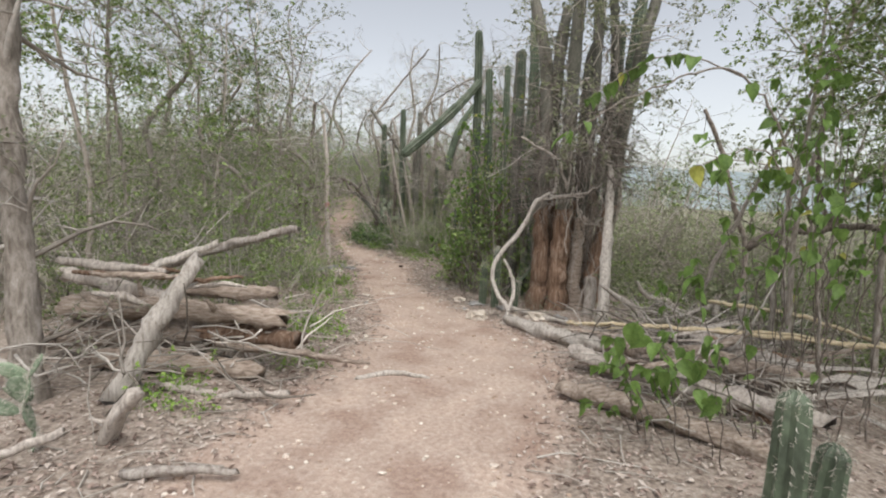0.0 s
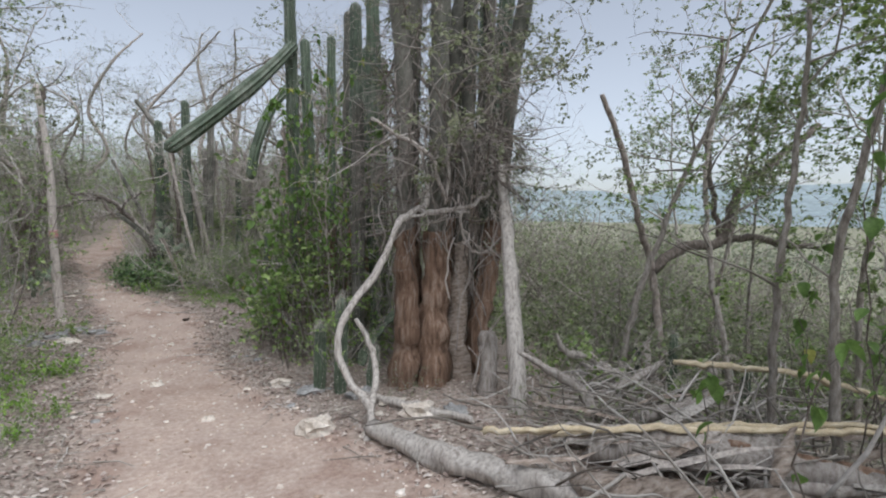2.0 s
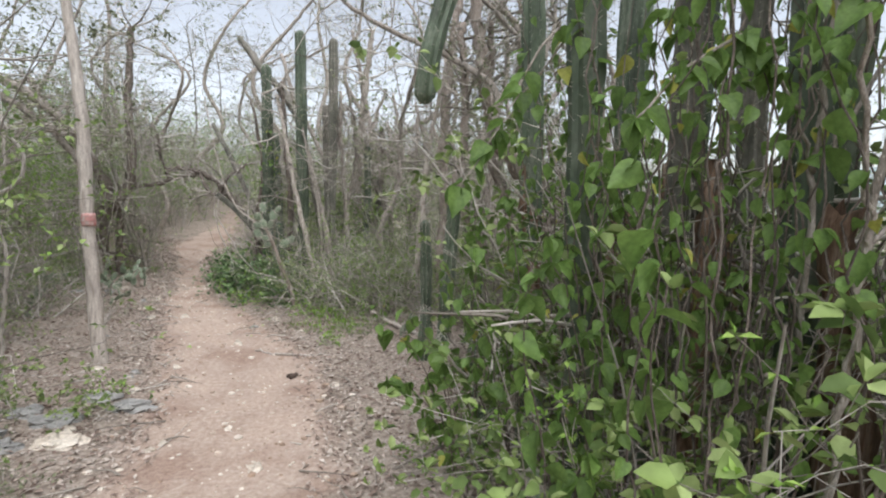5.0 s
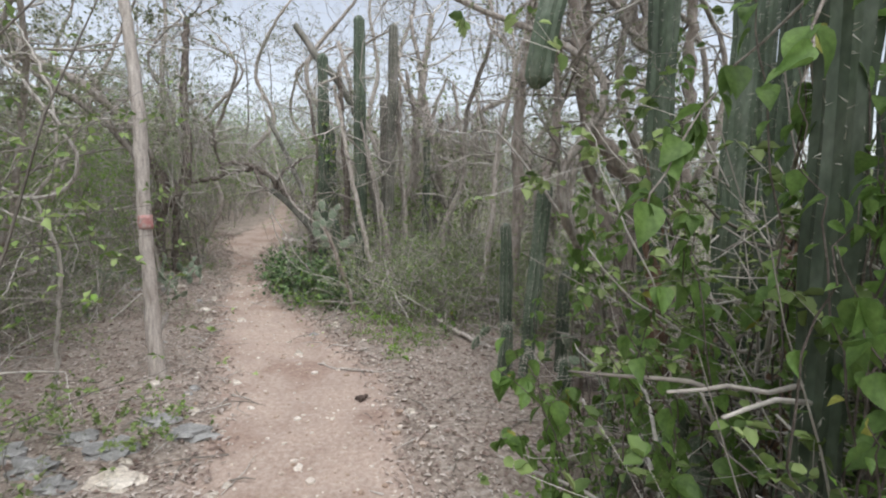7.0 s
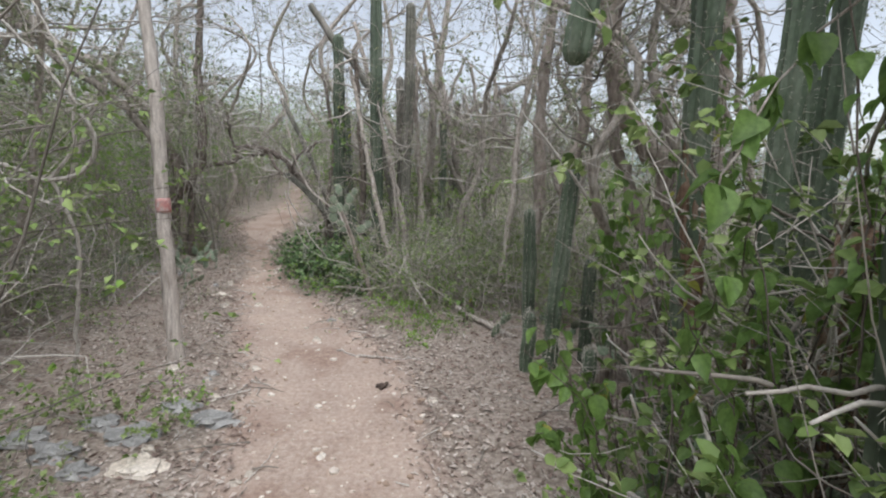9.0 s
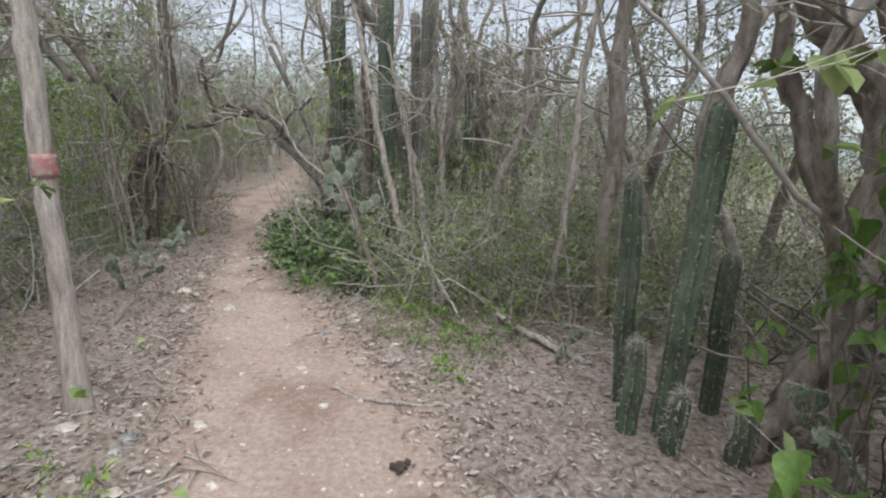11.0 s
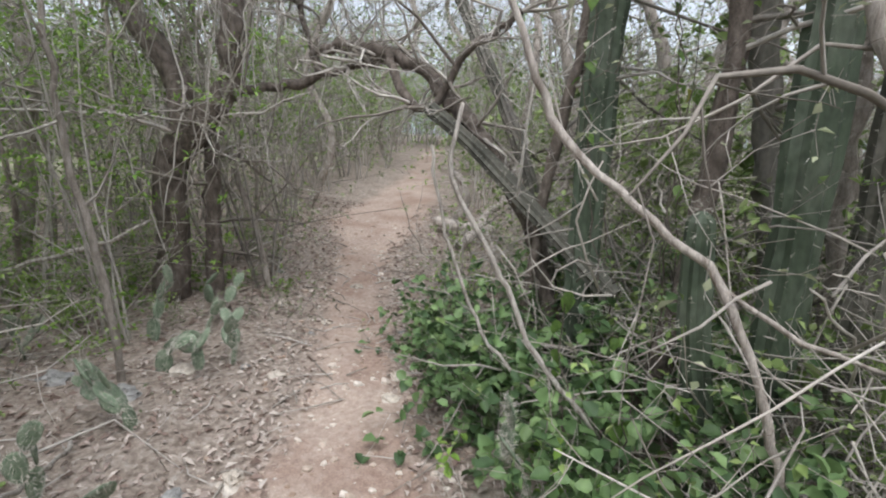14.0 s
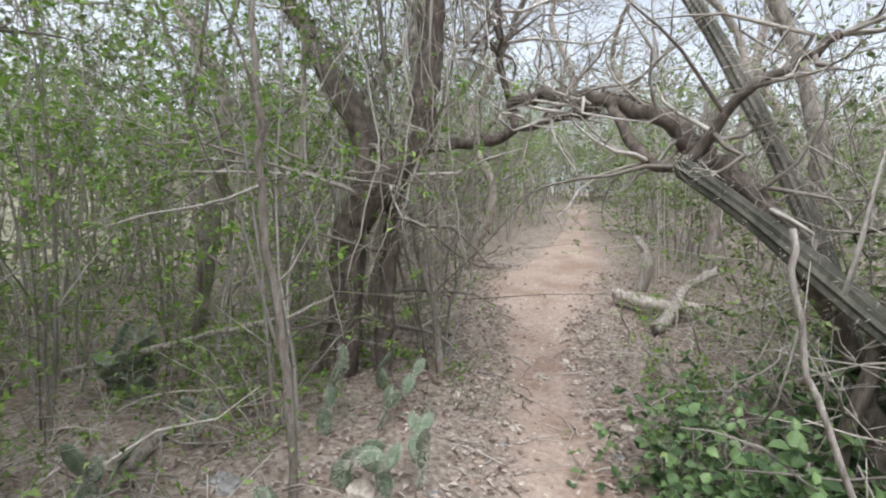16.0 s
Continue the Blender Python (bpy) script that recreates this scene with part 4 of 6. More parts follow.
for i, (x, y, h, r) in enumerate([(0.62, 7.38, 0.60, 0.058), (0.80, 7.27, 0.84, 0.062), (1.12, 7.35, 0.35, 0.05), (1.45, 1.95, 0.72, 0.075), (1.72, 2.05, 0.45, 0.075), (4.4, 6.0, 0.6, 0.05), (4.1, 6.6, 0.75, 0.05), (3.9, 6.9, 0.5, 0.05), (1.35, 8.3, 0.75, 0.06), (0.6, 9.9, 0.75, 0.055),
                                  (0.24, 12.05, 0.50, 0.06), (0.40, 11.85, 0.30, 0.055), (0.82, 12.25, 0.95, 0.06), (0.68, 11.75, 0.28, 0.06)]):
    young = cactus([column(x, y, h, r, (0.02, 0), bend=0.01)], 40 + i, SMALLC, group="young cacti", name="young_cactus", per=24)
    wool = Geo()
    wr = random.Random(i)
    for _ in range(160):
        a, q = wr.uniform(0, math.tau), wr.random() ** 0.5
        p = Vector((0.02 + math.cos(a) * r * 0.85 * q, math.sin(a) * r * 0.85 * q, h + 0.05 + r * (0.75 - 0.9 * q * q)))
        w = Vector((math.cos(a) * q, math.sin(a) * q, 0.8 + wr.gauss(0, 0.3))).normalized()
        n = len(wool.v)
        wool.v += [p - Vector((0.002, 0, 0)), p + Vector((0, 0.002, 0)), p + w * wr.uniform(0.02, 0.045)]
        wool.f.append((n, n + 1, n + 2))
    tagged(part("woolly_top", wool, SPINE, young, "pale woolly spine tuft"), kind="stuff")
cactus([column(0.34, 12.35, 1.38, 0.06, (-0.06, 0), bend=0.01)], 61, "slim columnar cactus with dense pale spines", per=27)
cactus([column(0.42, 12.0, 1.75, 0.07, (0.12, 0), bend=0.01)], 62, "slim columnar cactus with dense pale spines", per=27)
for i, (x, y, h, r, ln) in enumerate([(-0.92, 16.0, 4.2, 0.085, (0.05, 0)), (-1.38, 15.72, 4.2, 0.095, (0.0, 0)), (-1.64, 15.62, 1.15, 0.06, (-0.1, 0)), (-1.0, 16.5, 3.2, 0.07, (-0.05, 0)), (-0.3, 16.6, 2.5, 0.065, (0, 0)), (-2.05, 16.45, 3.8, 0.095, (0, 0)), (-0.1, 17.5, 2.9, 0.065, (0.1, 0)), (-1.95, 17.2, 2.7, 0.085, (-0.1, 0))]):
    cactus([column(x, y, h, r, ln)], 70 + i, TALL, CACTUS if i % 3 else OLDCACTUS)
# old cacti leaning over the trail
cactus([[(-2.1, 16.9, -0.3, 0.055), (-2.35, 17.1, 0.8, 0.05), (-2.85, 17.4, 1.9, 0.048), (-3.3, 17.7, 2.7, 0.042)]], 90, "dark old cactus leaning over the trail", OLDCACTUS)
cactus([[(-1.9, 16.3, 0.35, 0.055), (-2.35, 16.6, 0.75, 0.06), (-2.75, 16.85, 1.1, 0.056), (-3.05, 16.95, 1.32, 0.05)]], 91, "ribbed cactus stem lying across dead branches", OLDCACTUS, name="fallen_cactus")
dead_tree([(-0.95, 16.5, -0.3, 0.07), (-1.2, 16.5, 1.2, 0.07), (-1.55, 16.5, 2.75, 0.06), (-2.1, 16.5, 3.5, 0.06), (-2.5, 16.5, 4.05, 0.055)], OLDCACTUS, "leaning dead cactus stem, bare and grey", 92, 2, 0.8, "dead_cactus")

# ---- the curved tree over the slope on the right ----
def curved_tree():
    rnd = random.Random(51)
    ob = thing("curved_tree", "crooked tree with a long curved dark limb", "tree", (4.1, 6.55, -0.6))
    g, s, b, lv = Geo(), Geo(), Geo(), Geo()
    limb(s, [(0, 0, -0.05, 0.05), (0.1, 0.25, 0.5, 0.042), (0.38, 0.75, 1.40, 0.042), (0.22, 0.80, 1.93, 0.04), (-0.04, 0.85, 2.79, 0.035), (-0.36, 0.85, 3.42, 0.025)], 8, 0.1, 0.006, 0.35, rnd)
    limbs = [[(0.38, 0.75, 1.40, 0.06), (0.90, 0.85, 1.68, 0.065), (1.69, 0.95, 1.76, 0.065), (1.97, 0.95, 2.39, 0.055), (2.64, 0.95, 2.83, 0.05), (3.46, 0.95, 3.37, 0.045)],
             [(1.69, 0.95, 1.76, 0.05), (2.33, 0.95, 1.79, 0.05), (3.20, 0.95, 1.67, 0.045), (4.27, 0.95, 1.62, 0.04)],
             [(1.69, 0.95, 1.76, 0.035), (1.50, 1.05, 2.91, 0.035), (1.62, 1.05, 3.69, 0.03), (1.65, 1.05, 4.39, 0.022)]]
    for c in limbs:
        g = Geo()
        pts = limb(g, c, 8, 0.1, 0.012, 0.4, rnd)
        part("limb", g, DARKBARK, ob)
        for _ in range(9):
            grow(b, lv, rnd, pts[rnd.randrange(len(pts) // 3, len(pts))], Vector((rnd.gauss(0, 1), rnd.gauss(0, 1), rnd.gauss(0.4, 0.5))), rnd.uniform(0.6, 1.2), 0.012, 2, 5, 0, 0.3, 3, (0.04, 0.026))
    part("stem", s, PALEBARK, ob, "pale bare stem")
    part("branching", b, TWIG, ob)
    part("foliage", lv, SMALLLEAF, ob)


curved_tree()

# ---- the pale tree with a hollow base ----
def pale_tree():
    rnd = random.Random(61)
    ob = thing("pale_tree", "pale smooth-barked tree with a hollow base and twisted limbs", "tree", (1.0, 11.85, -0.4))
    g, b, lv = Geo(), Geo(), Geo()
    for c in ([(-0.22, -0.05, 0, 0.13), (-0.15, -0.02, 0.2, 0.12), (0.05, 0.0, 0.5, 0.13), (0.3, 0.05, 0.9, 0.15), (0.38, 0.1, 1.4, 0.15), (0.25, 0.15, 1.9, 0.14), (0.0, 0.2, 2.3, 0.13), (-0.25, 0.2, 3.2, 0.10), (-0.3, 0.2, 4.4, 0.07)],
              [(0.25, -0.1, 0, 0.16), (0.3, -0.05, 0.35, 0.13), (0.33, 0.0, 0.8, 0.14)],
              [(0.1, -0.25, -0.02, 0.10), (0.2, -0.15, 0.25, 0.09), (0.3, 0.0, 0.6, 0.10)],
              [(0.3, 0.1, 1.0, 0.09), (0.12, 0.3, 1.6, 0.085), (-0.05, 0.4, 2.3, 0.075), (-0.1, 0.4, 3.5, 0.05)],
              [(0.38, 0.1, 1.35, 0.10), (0.75, 0.2, 1.9, 0.09), (0.9, 0.3, 2.8, 0.07), (0.85, 0.3, 4.2, 0.05)],
              [(-0.5, 0.35, 0, 0.07), (-0.48, 0.3, 0.9, 0.065), (-0.52, 0.2, 1.7, 0.07), (-0.4, 0.15, 2.3, 0.06), (-0.45, 0.2, 3.4, 0.05)]):
        c = [(x + rnd.gauss(0, 0.035), y, z, r * 0.62) for x, y, z, r in c]
        pts = limb(g, c, 10, 0.07, 0.012, 0.7, rnd)
        for _ in range(7):
            grow(b, lv, rnd, pts[rnd.randrange(len(pts) * 2 // 3, len(pts))], Vector((rnd.gauss(0, 1), rnd.gauss(0, 1), rnd.gauss(0.4, 0.5))), rnd.uniform(0.6, 1.3), 0.016, 2, 5, 0, 0.3, 2, (0.035, 0.022))
    limb(b, [(0.35, -0.4, 0.75, 0.016), (-0.2, -0.2, 1.35, 0.016), (-0.55, 0.0, 1.85, 0.014), (-0.9, 0.2, 2.3, 0.01)], 5, 0.1, 0.006, 0, rnd)
    part("trunk", g, PALEBARK, ob)
    part("branching", b, TWIG, ob)
    part("foliage", lv, GREYLEAF, ob)


pale_tree()

# ---- the waymark pole ----
pole = thing("waymark_pole", "weathered grey pole with a faded red paint mark", "pole", (-2.9, 12.3, -0.42))
g = Geo()
limb(g, [(0.04, -0.04, 0, 0.085), (0.02, -0.02, 0.25, 0.068), (0.0, 0, 0.8, 0.058), (-0.02, 0, 1.5, 0.055), (-0.02, 0, 2.3, 0.052), (-0.07, 0.02, 3.0, 0.046), (-0.16, 0.03, 3.8, 0.04)], 10, 0.07, 0.003, 0.2, random.Random(3))
part("shaft", g, WEATHERED, pole)
g = Geo()
limb(g, [(-0.012, 0, 1.42, 0.0605), (-0.014, 0, 1.48, 0.061), (-0.016, 0, 1.54, 0.060)], 12, 0.03, 0.0, 0.12, random.Random(3))
part("paint_mark", g, REDPAINT, pole, "faded red paint band")

# ---- the arching tree at the far bend ----
def arch_tree():
    rnd = random.Random(71)
    ob = thing("arching_tree", "gnarled dark tree with a crooked branch arching over the trail", "tree", (-5.2, 17.1, -0.3))
    g, h, b, lv = Geo(), Geo(), Geo(), Geo()
    trunk = [[(0, 0, 0, 0.14), (0.05, 0, 0.6, 0.12), (0.08, 0, 1.15, 0.11), (0.2, 0, 1.5, 0.10), (0.15, 0, 1.85, 0.09), (-0.15, 0, 2.25, 0.075), (-0.5, 0.1, 2.7, 0.06), (-1.0, 0.1, 3.6, 0.05)],
             [(0.12, 0, 1.2, 0.10), (0.35, 0, 1.5, 0.11), (0.55, 0.05, 1.75, 0.09), (0.6, 0.1, 2.4, 0.08), (0.58, 0.1, 3.4, 0.07), (0.7, 0.1, 4.6, 0.05)],
             [(0.25, 0.2, 0.0, 0.07), (0.3, 0.15, 0.8, 0.06), (0.4, 0.1, 1.5, 0.06)]]
    for c in trunk:
        pts = limb(g, c, 9, 0.1, 0.01, 0.45, rnd)
        for _ in range(16):
            grow(b, lv, rnd, pts[rnd.randrange(len(pts) // 3, len(pts))], Vector((rnd.gauss(0, 1), rnd.gauss(0, 1), rnd.gauss(0.3, 0.5))), rnd.uniform(0.7, 1.5), 0.018, 2, 6, 0.0, 0.35, 1, (0.03, 0.018))
    arch = [[(0.5, 0.15, 1.72, 0.035), (0.75, 0.35, 1.78, 0.036), (1.0, 0.5, 1.86, 0.038), (1.06, 0.52, 1.98, 0.04), (1.03, 0.52, 2.09, 0.04), (1.2, 0.52, 2.13, 0.042), (1.45, 0.45, 2.10, 0.046), (1.7, 0.35, 2.05, 0.048), (1.95, 0.2, 1.95, 0.054), (2.2, 0.0, 1.75, 0.058), (2.5, -0.2, 1.45, 0.05), (2.85, -0.3, 0.9, 0.05), (3.1, -0.4, -0.02, 0.06)],
            [(1.06, 0.52, 1.98, 0.028), (1.18, 0.55, 1.92, 0.026), (1.4, 0.5, 1.98, 0.028), (1.65, 0.4, 2.02, 0.035)],
            [(1.03, 0.52, 2.09, 0.026), (0.95, 0.5, 2.3, 0.024), (0.9, 0.5, 2.8, 0.02)],
            [(1.75, 0.3, 2.05, 0.03), (1.85, 0.1, 1.8, 0.028), (2.05, -0.05, 1.62, 0.03), (2.2, -0.1, 1.7, 0.03), (2.35, -0.15, 1.95, 0.026), (2.7, -0.2, 2.2, 0.02)]]
    for c in arch:
        pts = limb(h, c, 8, 0.06, 0.012, 0.5, rnd)
        for _ in range(20):
            grow(b, None, rnd, pts[rnd.randrange(len(pts) // 4, len(pts))], Vector((rnd.gauss(0, 1), rnd.gauss(0, 1), rnd.gauss(0.5, 0.5))), rnd.uniform(0.4, 1.1), 0.014, 2, 5, 0.0, 0.45)
    for _ in range(45):
        x, y, z = rnd.uniform(-0.1, 0.9), rnd.gauss(0, 0.2), rnd.uniform(2.2, 4.2)
        limb(b, [(x, y, z, 0.006), (x + rnd.gauss(0, .12), y + rnd.gauss(0, .1), z - 0.7, 0.006), (x + rnd.gauss(0, .2), y + rnd.gauss(0, .15), z - rnd.uniform(1.2, 2.0), 0.004)], 4, 0.12, 0.012, 0, rnd)
    part("trunk", g, DARKBARK, ob)
    part("arching_branch", h, DARKBARK, ob, "dark crooked arching branch")
    part("twig_tangle", b, TWIG, ob)
    part("foliage", lv, GREYLEAF, ob)


arch_tree()

# old boughs drooping beside the waymark pole
for i, c in enumerate([
    [(-6.6, 14.4, -0.3, 0.10), (-6.5, 14.3, 1.6, 0.09), (-6.0, 14.1, 3.1, 0.08), (-5.33, 14.0, 3.2, 0.06), (-4.88, 14.0, 2.78, 0.055), (-4.34, 14.0, 2.49, 0.05), (-3.9, 14.0, 2.1, 0.04), (-3.7, 14.1, 1.7, 0.03)],
    [(-6.4, 14.0, -0.3, 0.08), (-6.3, 14.0, 1.5, 0.07), (-5.9, 14.0, 2.8, 0.065), (-5.35, 14.0, 3.0, 0.05), (-4.77, 14.0, 2.54, 0.045), (-4.18, 14.0, 2.11, 0.04), (-3.85, 14.0, 1.7, 0.03)],
    [(-4.6, 12.4, -0.3, 0.05), (-4.3, 12.2, 0.9, 0.045), (-4.0, 12.0, 1.8, 0.04), (-3.9, 11.8, 2.9, 0.03)],
]):
    dead_tree(c, BARK, "bare grey tree with drooping boughs", 170 + i, 16, 0.9, "bare_tree", leafy=2, droop=0.03, low=0.4, crook=0.35)
cactus([[(0.75, 10.75, 3.5, 0.07), (0.35, 10.6, 3.0, 0.075), (0.12, 10.5, 2.4, 0.075), (0.05, 10.5, 2.0, 0.07)], column(0.95, 10.85, 4.4, 0.085, (-0.1, 0))], 95, "columnar cactus with one arm hanging down")

# bare stems by the bend
for i, (c, m, nb) in enumerate([
    ([(-1.0, 14.9, -0.35, 0.04), (-1.2, 15.0, 0.5, 0.038), (-1.5, 15.4, 1.7, 0.034), (-1.8, 16.0, 3.0, 0.028)], BARK, 4),
    ([(-1.0, 15.0, -0.35, 0.024), (-1.05, 15.15, 0.9, 0.022), (-1.3, 15.6, 2.2, 0.018), (-1.5, 16.0, 3.3, 0.012)], BARK, 8),
    ([(-0.8, 15.1, -0.35, 0.05), (-1.0, 15.4, 0.9, 0.045), (-1.35, 15.9, 2.3, 0.04), (-1.8, 16.5, 3.8, 0.03)], BARK, 5),
    ([(-0.45, 17.6, -0.3, 0.09), (-0.5, 17.6, 1.5, 0.08), (-0.4, 17.5, 3.0, 0.07), (-0.2, 17.4, 4.6, 0.05)], BARK, 16),
    ([(0.1, 17.2, -0.3, 0.07), (0.0, 17.3, 1.5, 0.06), (-0.3, 17.4, 3.0, 0.05), (-0.6, 17.5, 4.6, 0.03)], BARK, 14),
    ([(0.71, 13.82, -0.4, 0.085), (0.68, 13.82, 0.4, 0.07), (0.74, 13.85, 1.2, 0.07), (0.7, 13.85, 2.3, 0.065), (0.9, 13.9, 4.0, 0.05)], PALEBARK, 6),
    ([(0.3, 14.1, -0.3, 0.04), (0.45, 14.1, 1.0, 0.04), (0.55, 14.3, 2.0, 0.035), (0.9, 14.3, 3.6, 0.025)], BARK, 6),
    ([(-2.35, 16.75, -0.3, 0.035), (-2.3, 16.6, 0.8, 0.032), (-2.15, 16.5, 1.8, 0.03), (-2.3, 16.4, 3.0, 0.02)], DARKBARK, 14),
    ([(-1.75, 16.1, -0.3, 0.05), (-1.6, 16.0, 1.0, 0.05), (-1.65, 15.9, 2.0, 0.04), (-1.7, 15.9, 3.2, 0.03)], DARKBARK, 14),
]):
    dead_tree(c, m, "bare grey stems with tangled dry twigs", 120 + i, nb, 1.0, "bare_tree", leafy=1, droop=0.03)
for i, (x, y, h, r, lx) in enumerate([(-5.9, 18.6, 5.0, 0.06, 0.6), (-6.8, 17.2, 5.5, 0.07, -0.3), (-5.6, 20.4, 5.0, 0.06, 0.7), (-2.6, 20.6, 5.0, 0.06, -0.7), (-7.6, 15.2, 5.5, 0.07, 0.5), (-3.0, 23.6, 5.5, 0.06, -0.6), (-6.6, 23.0, 5.5, 0.07, 0.5), (-1.2, 19.0, 5.0, 0.07, -0.5), (-5.2, 30.5, 5.5, 0.08, 0.2), (0.9, 18.5, 5.0, 0.07, 0.2), (-7.4, 12.6, 5.0, 0.07, 0.6), (1.8, 15.8, 4.5, 0.06, 0.3), (-4.9, 8.2, 4.6, 0.06, 0.3), (-5.6, 6.2, 4.6, 0.06, -0.2), (-4.6, 10.8, 5.0, 0.06, 0.1), (1.5, 12.0, 4.8, 0.05, -0.2), (2.5, 10.3, 5.0, 0.05, 0.3), (0.2, 15.0, 4.8, 0.05, 0.2), (2.9, 9.2, 4.8, 0.05, -0.3), (1.0, 11.5, 4.6, 0.04, -0.3), (-2.2, 19.2, 7.0, 0.07, 0.4), (-0.4, 21.0, 7.5, 0.08, -0.3), (-7.0, 20.5, 7.0, 0.08, 0.5), (-1.6, 24.5, 8.0, 0.09, 0.2), (0.8, 20.0, 7.0, 0.08, 0.3), (-6.0, 26.0, 8.0, 0.09, 0.6), (1.9, 16.8, 6.0, 0.06, -0.3), (1.7, 13.3, 4.2, 0.06, -0.3), (2.4, 14.2, 4.5, 0.06, 0.2), (3.0, 13.0, 4.2, 0.05, -0.2), (2.1, 12.4, 4.0, 0.05, 0.3), (1.3, 14.7, 4.4, 0.06, 0.4)]):
    z = gz(x, y)
    k = random.Random(i)
    dead_tree([(x, y, z - 0.1, r), (x + k.gauss(0, 0.18), y, z + h * 0.2, r * 0.95), (x + lx * 0.3 + k.gauss(0, 0.3), y + k.gauss(0, 0.2), z + h * 0.38, r * 0.85), (x + lx * 0.5 + k.gauss(0, 0.4), y + 0.1, z + h * 0.58, r * 0.7), (x + lx * 0.9 + k.gauss(0, 0.5), y + k.gauss(0, 0.4), z + h * 0.8, r * 0.5), (x + lx + k.gauss(0, 0.6), y, z + h * 0.97, r * 0.3)], BARK, "tall bare grey tree with a mesh of dry twigs", 600 + i, 16, 1.5, "bare_tree", leafy=2, low=0.3, twigs=5, crook=0.4)
g = Geo()
rnd = random.Random(5)
limb(g, [(x, y, z, r * 0.55) for x, y, z, r in [(-2.75, 15.25, 2.9, 0.012), (-2.6, 15.2, 2.1, 0.016), (-2.46, 15.16, 1.5, 0.02), (-2.29, 15.17, 1.15, 0.024), (-2.12, 15.15, 1.0, 0.022), (-1.97, 15.13, 0.88, 0.022), (-1.83, 15.1, 0.75, 0.022), (-1.72, 15.05, 0.5, 0.022), (-1.6, 15.0, 0.1, 0.023), (-1.52, 14.95, -0.36, 0.025)]], 7, 0.06, 0.005, 0.35, rnd)
limb(g, [(-1.83, 15.1, 0.75, 0.008), (-1.6, 15.1, 0.62, 0.008), (-1.36, 15.1, 0.55, 0.006), (-1.0, 15.2, 0.5, 0.004)], 5, 0.08, 0.006, 0.2, rnd)
solid("fallen_pole", g, WEATHERED, "bare pale trunk leaning across the thicket", "trunk")
for i, c in enumerate([
    [(-2.05, 15.45, 0.05, 0.007), (-2.12, 15.4, 0.15, 0.009), (-2.3, 15.4, 0.36, 0.010), (-2.45, 15.4, 0.65, 0.010), (-2.52, 15.4, 0.8, 0.009), (-2.64, 15.4, 1.0, 0.009), (-2.62, 15.45, 1.25, 0.007)],
    [(-3.6, 11.35, 1.42, 0.014), (-3.39, 11.3, 1.37, 0.015), (-3.15, 11.3, 1.28, 0.015), (-2.93, 11.3, 1.33, 0.014), (-2.82, 11.3, 1.5, 0.013), (-2.87, 11.3, 1.66, 0.012), (-2.96, 11.3, 1.82, 0.011), (-3.15, 11.3, 2.07, 0.01), (-3.5, 11.4, 2.4, 0.008)],
    [(-3.15, 11.3, 1.28, 0.012), (-3.0, 11.3, 1.42, 0.011), (-2.95, 11.3, 1.6, 0.01), (-3.0, 11.35, 2.0, 0.009), (-3.3, 11.5, 2.5, 0.007)],
    [(-3.3, 11.6, -0.3, 0.016), (-3.15, 11.5, 0.4, 0.014), (-3.05, 11.4, 0.9, 0.013), (-3.12, 11.3, 1.28, 0.012)],
    [(-2.2, 15.7, 0.0, 0.008), (-2.5, 15.75, 0.25, 0.009), (-2.72, 15.8, 0.7, 0.009), (-2.8, 15.8, 1.1, 0.008)],
]):
    g = Geo()
    limb(g, c, 6, 0.06, 0.006, 0.2, rnd)
    solid("bare_vine", g, BLEACHED, "pale bare vine stem curving through the thicket", "vine", "bare vines")

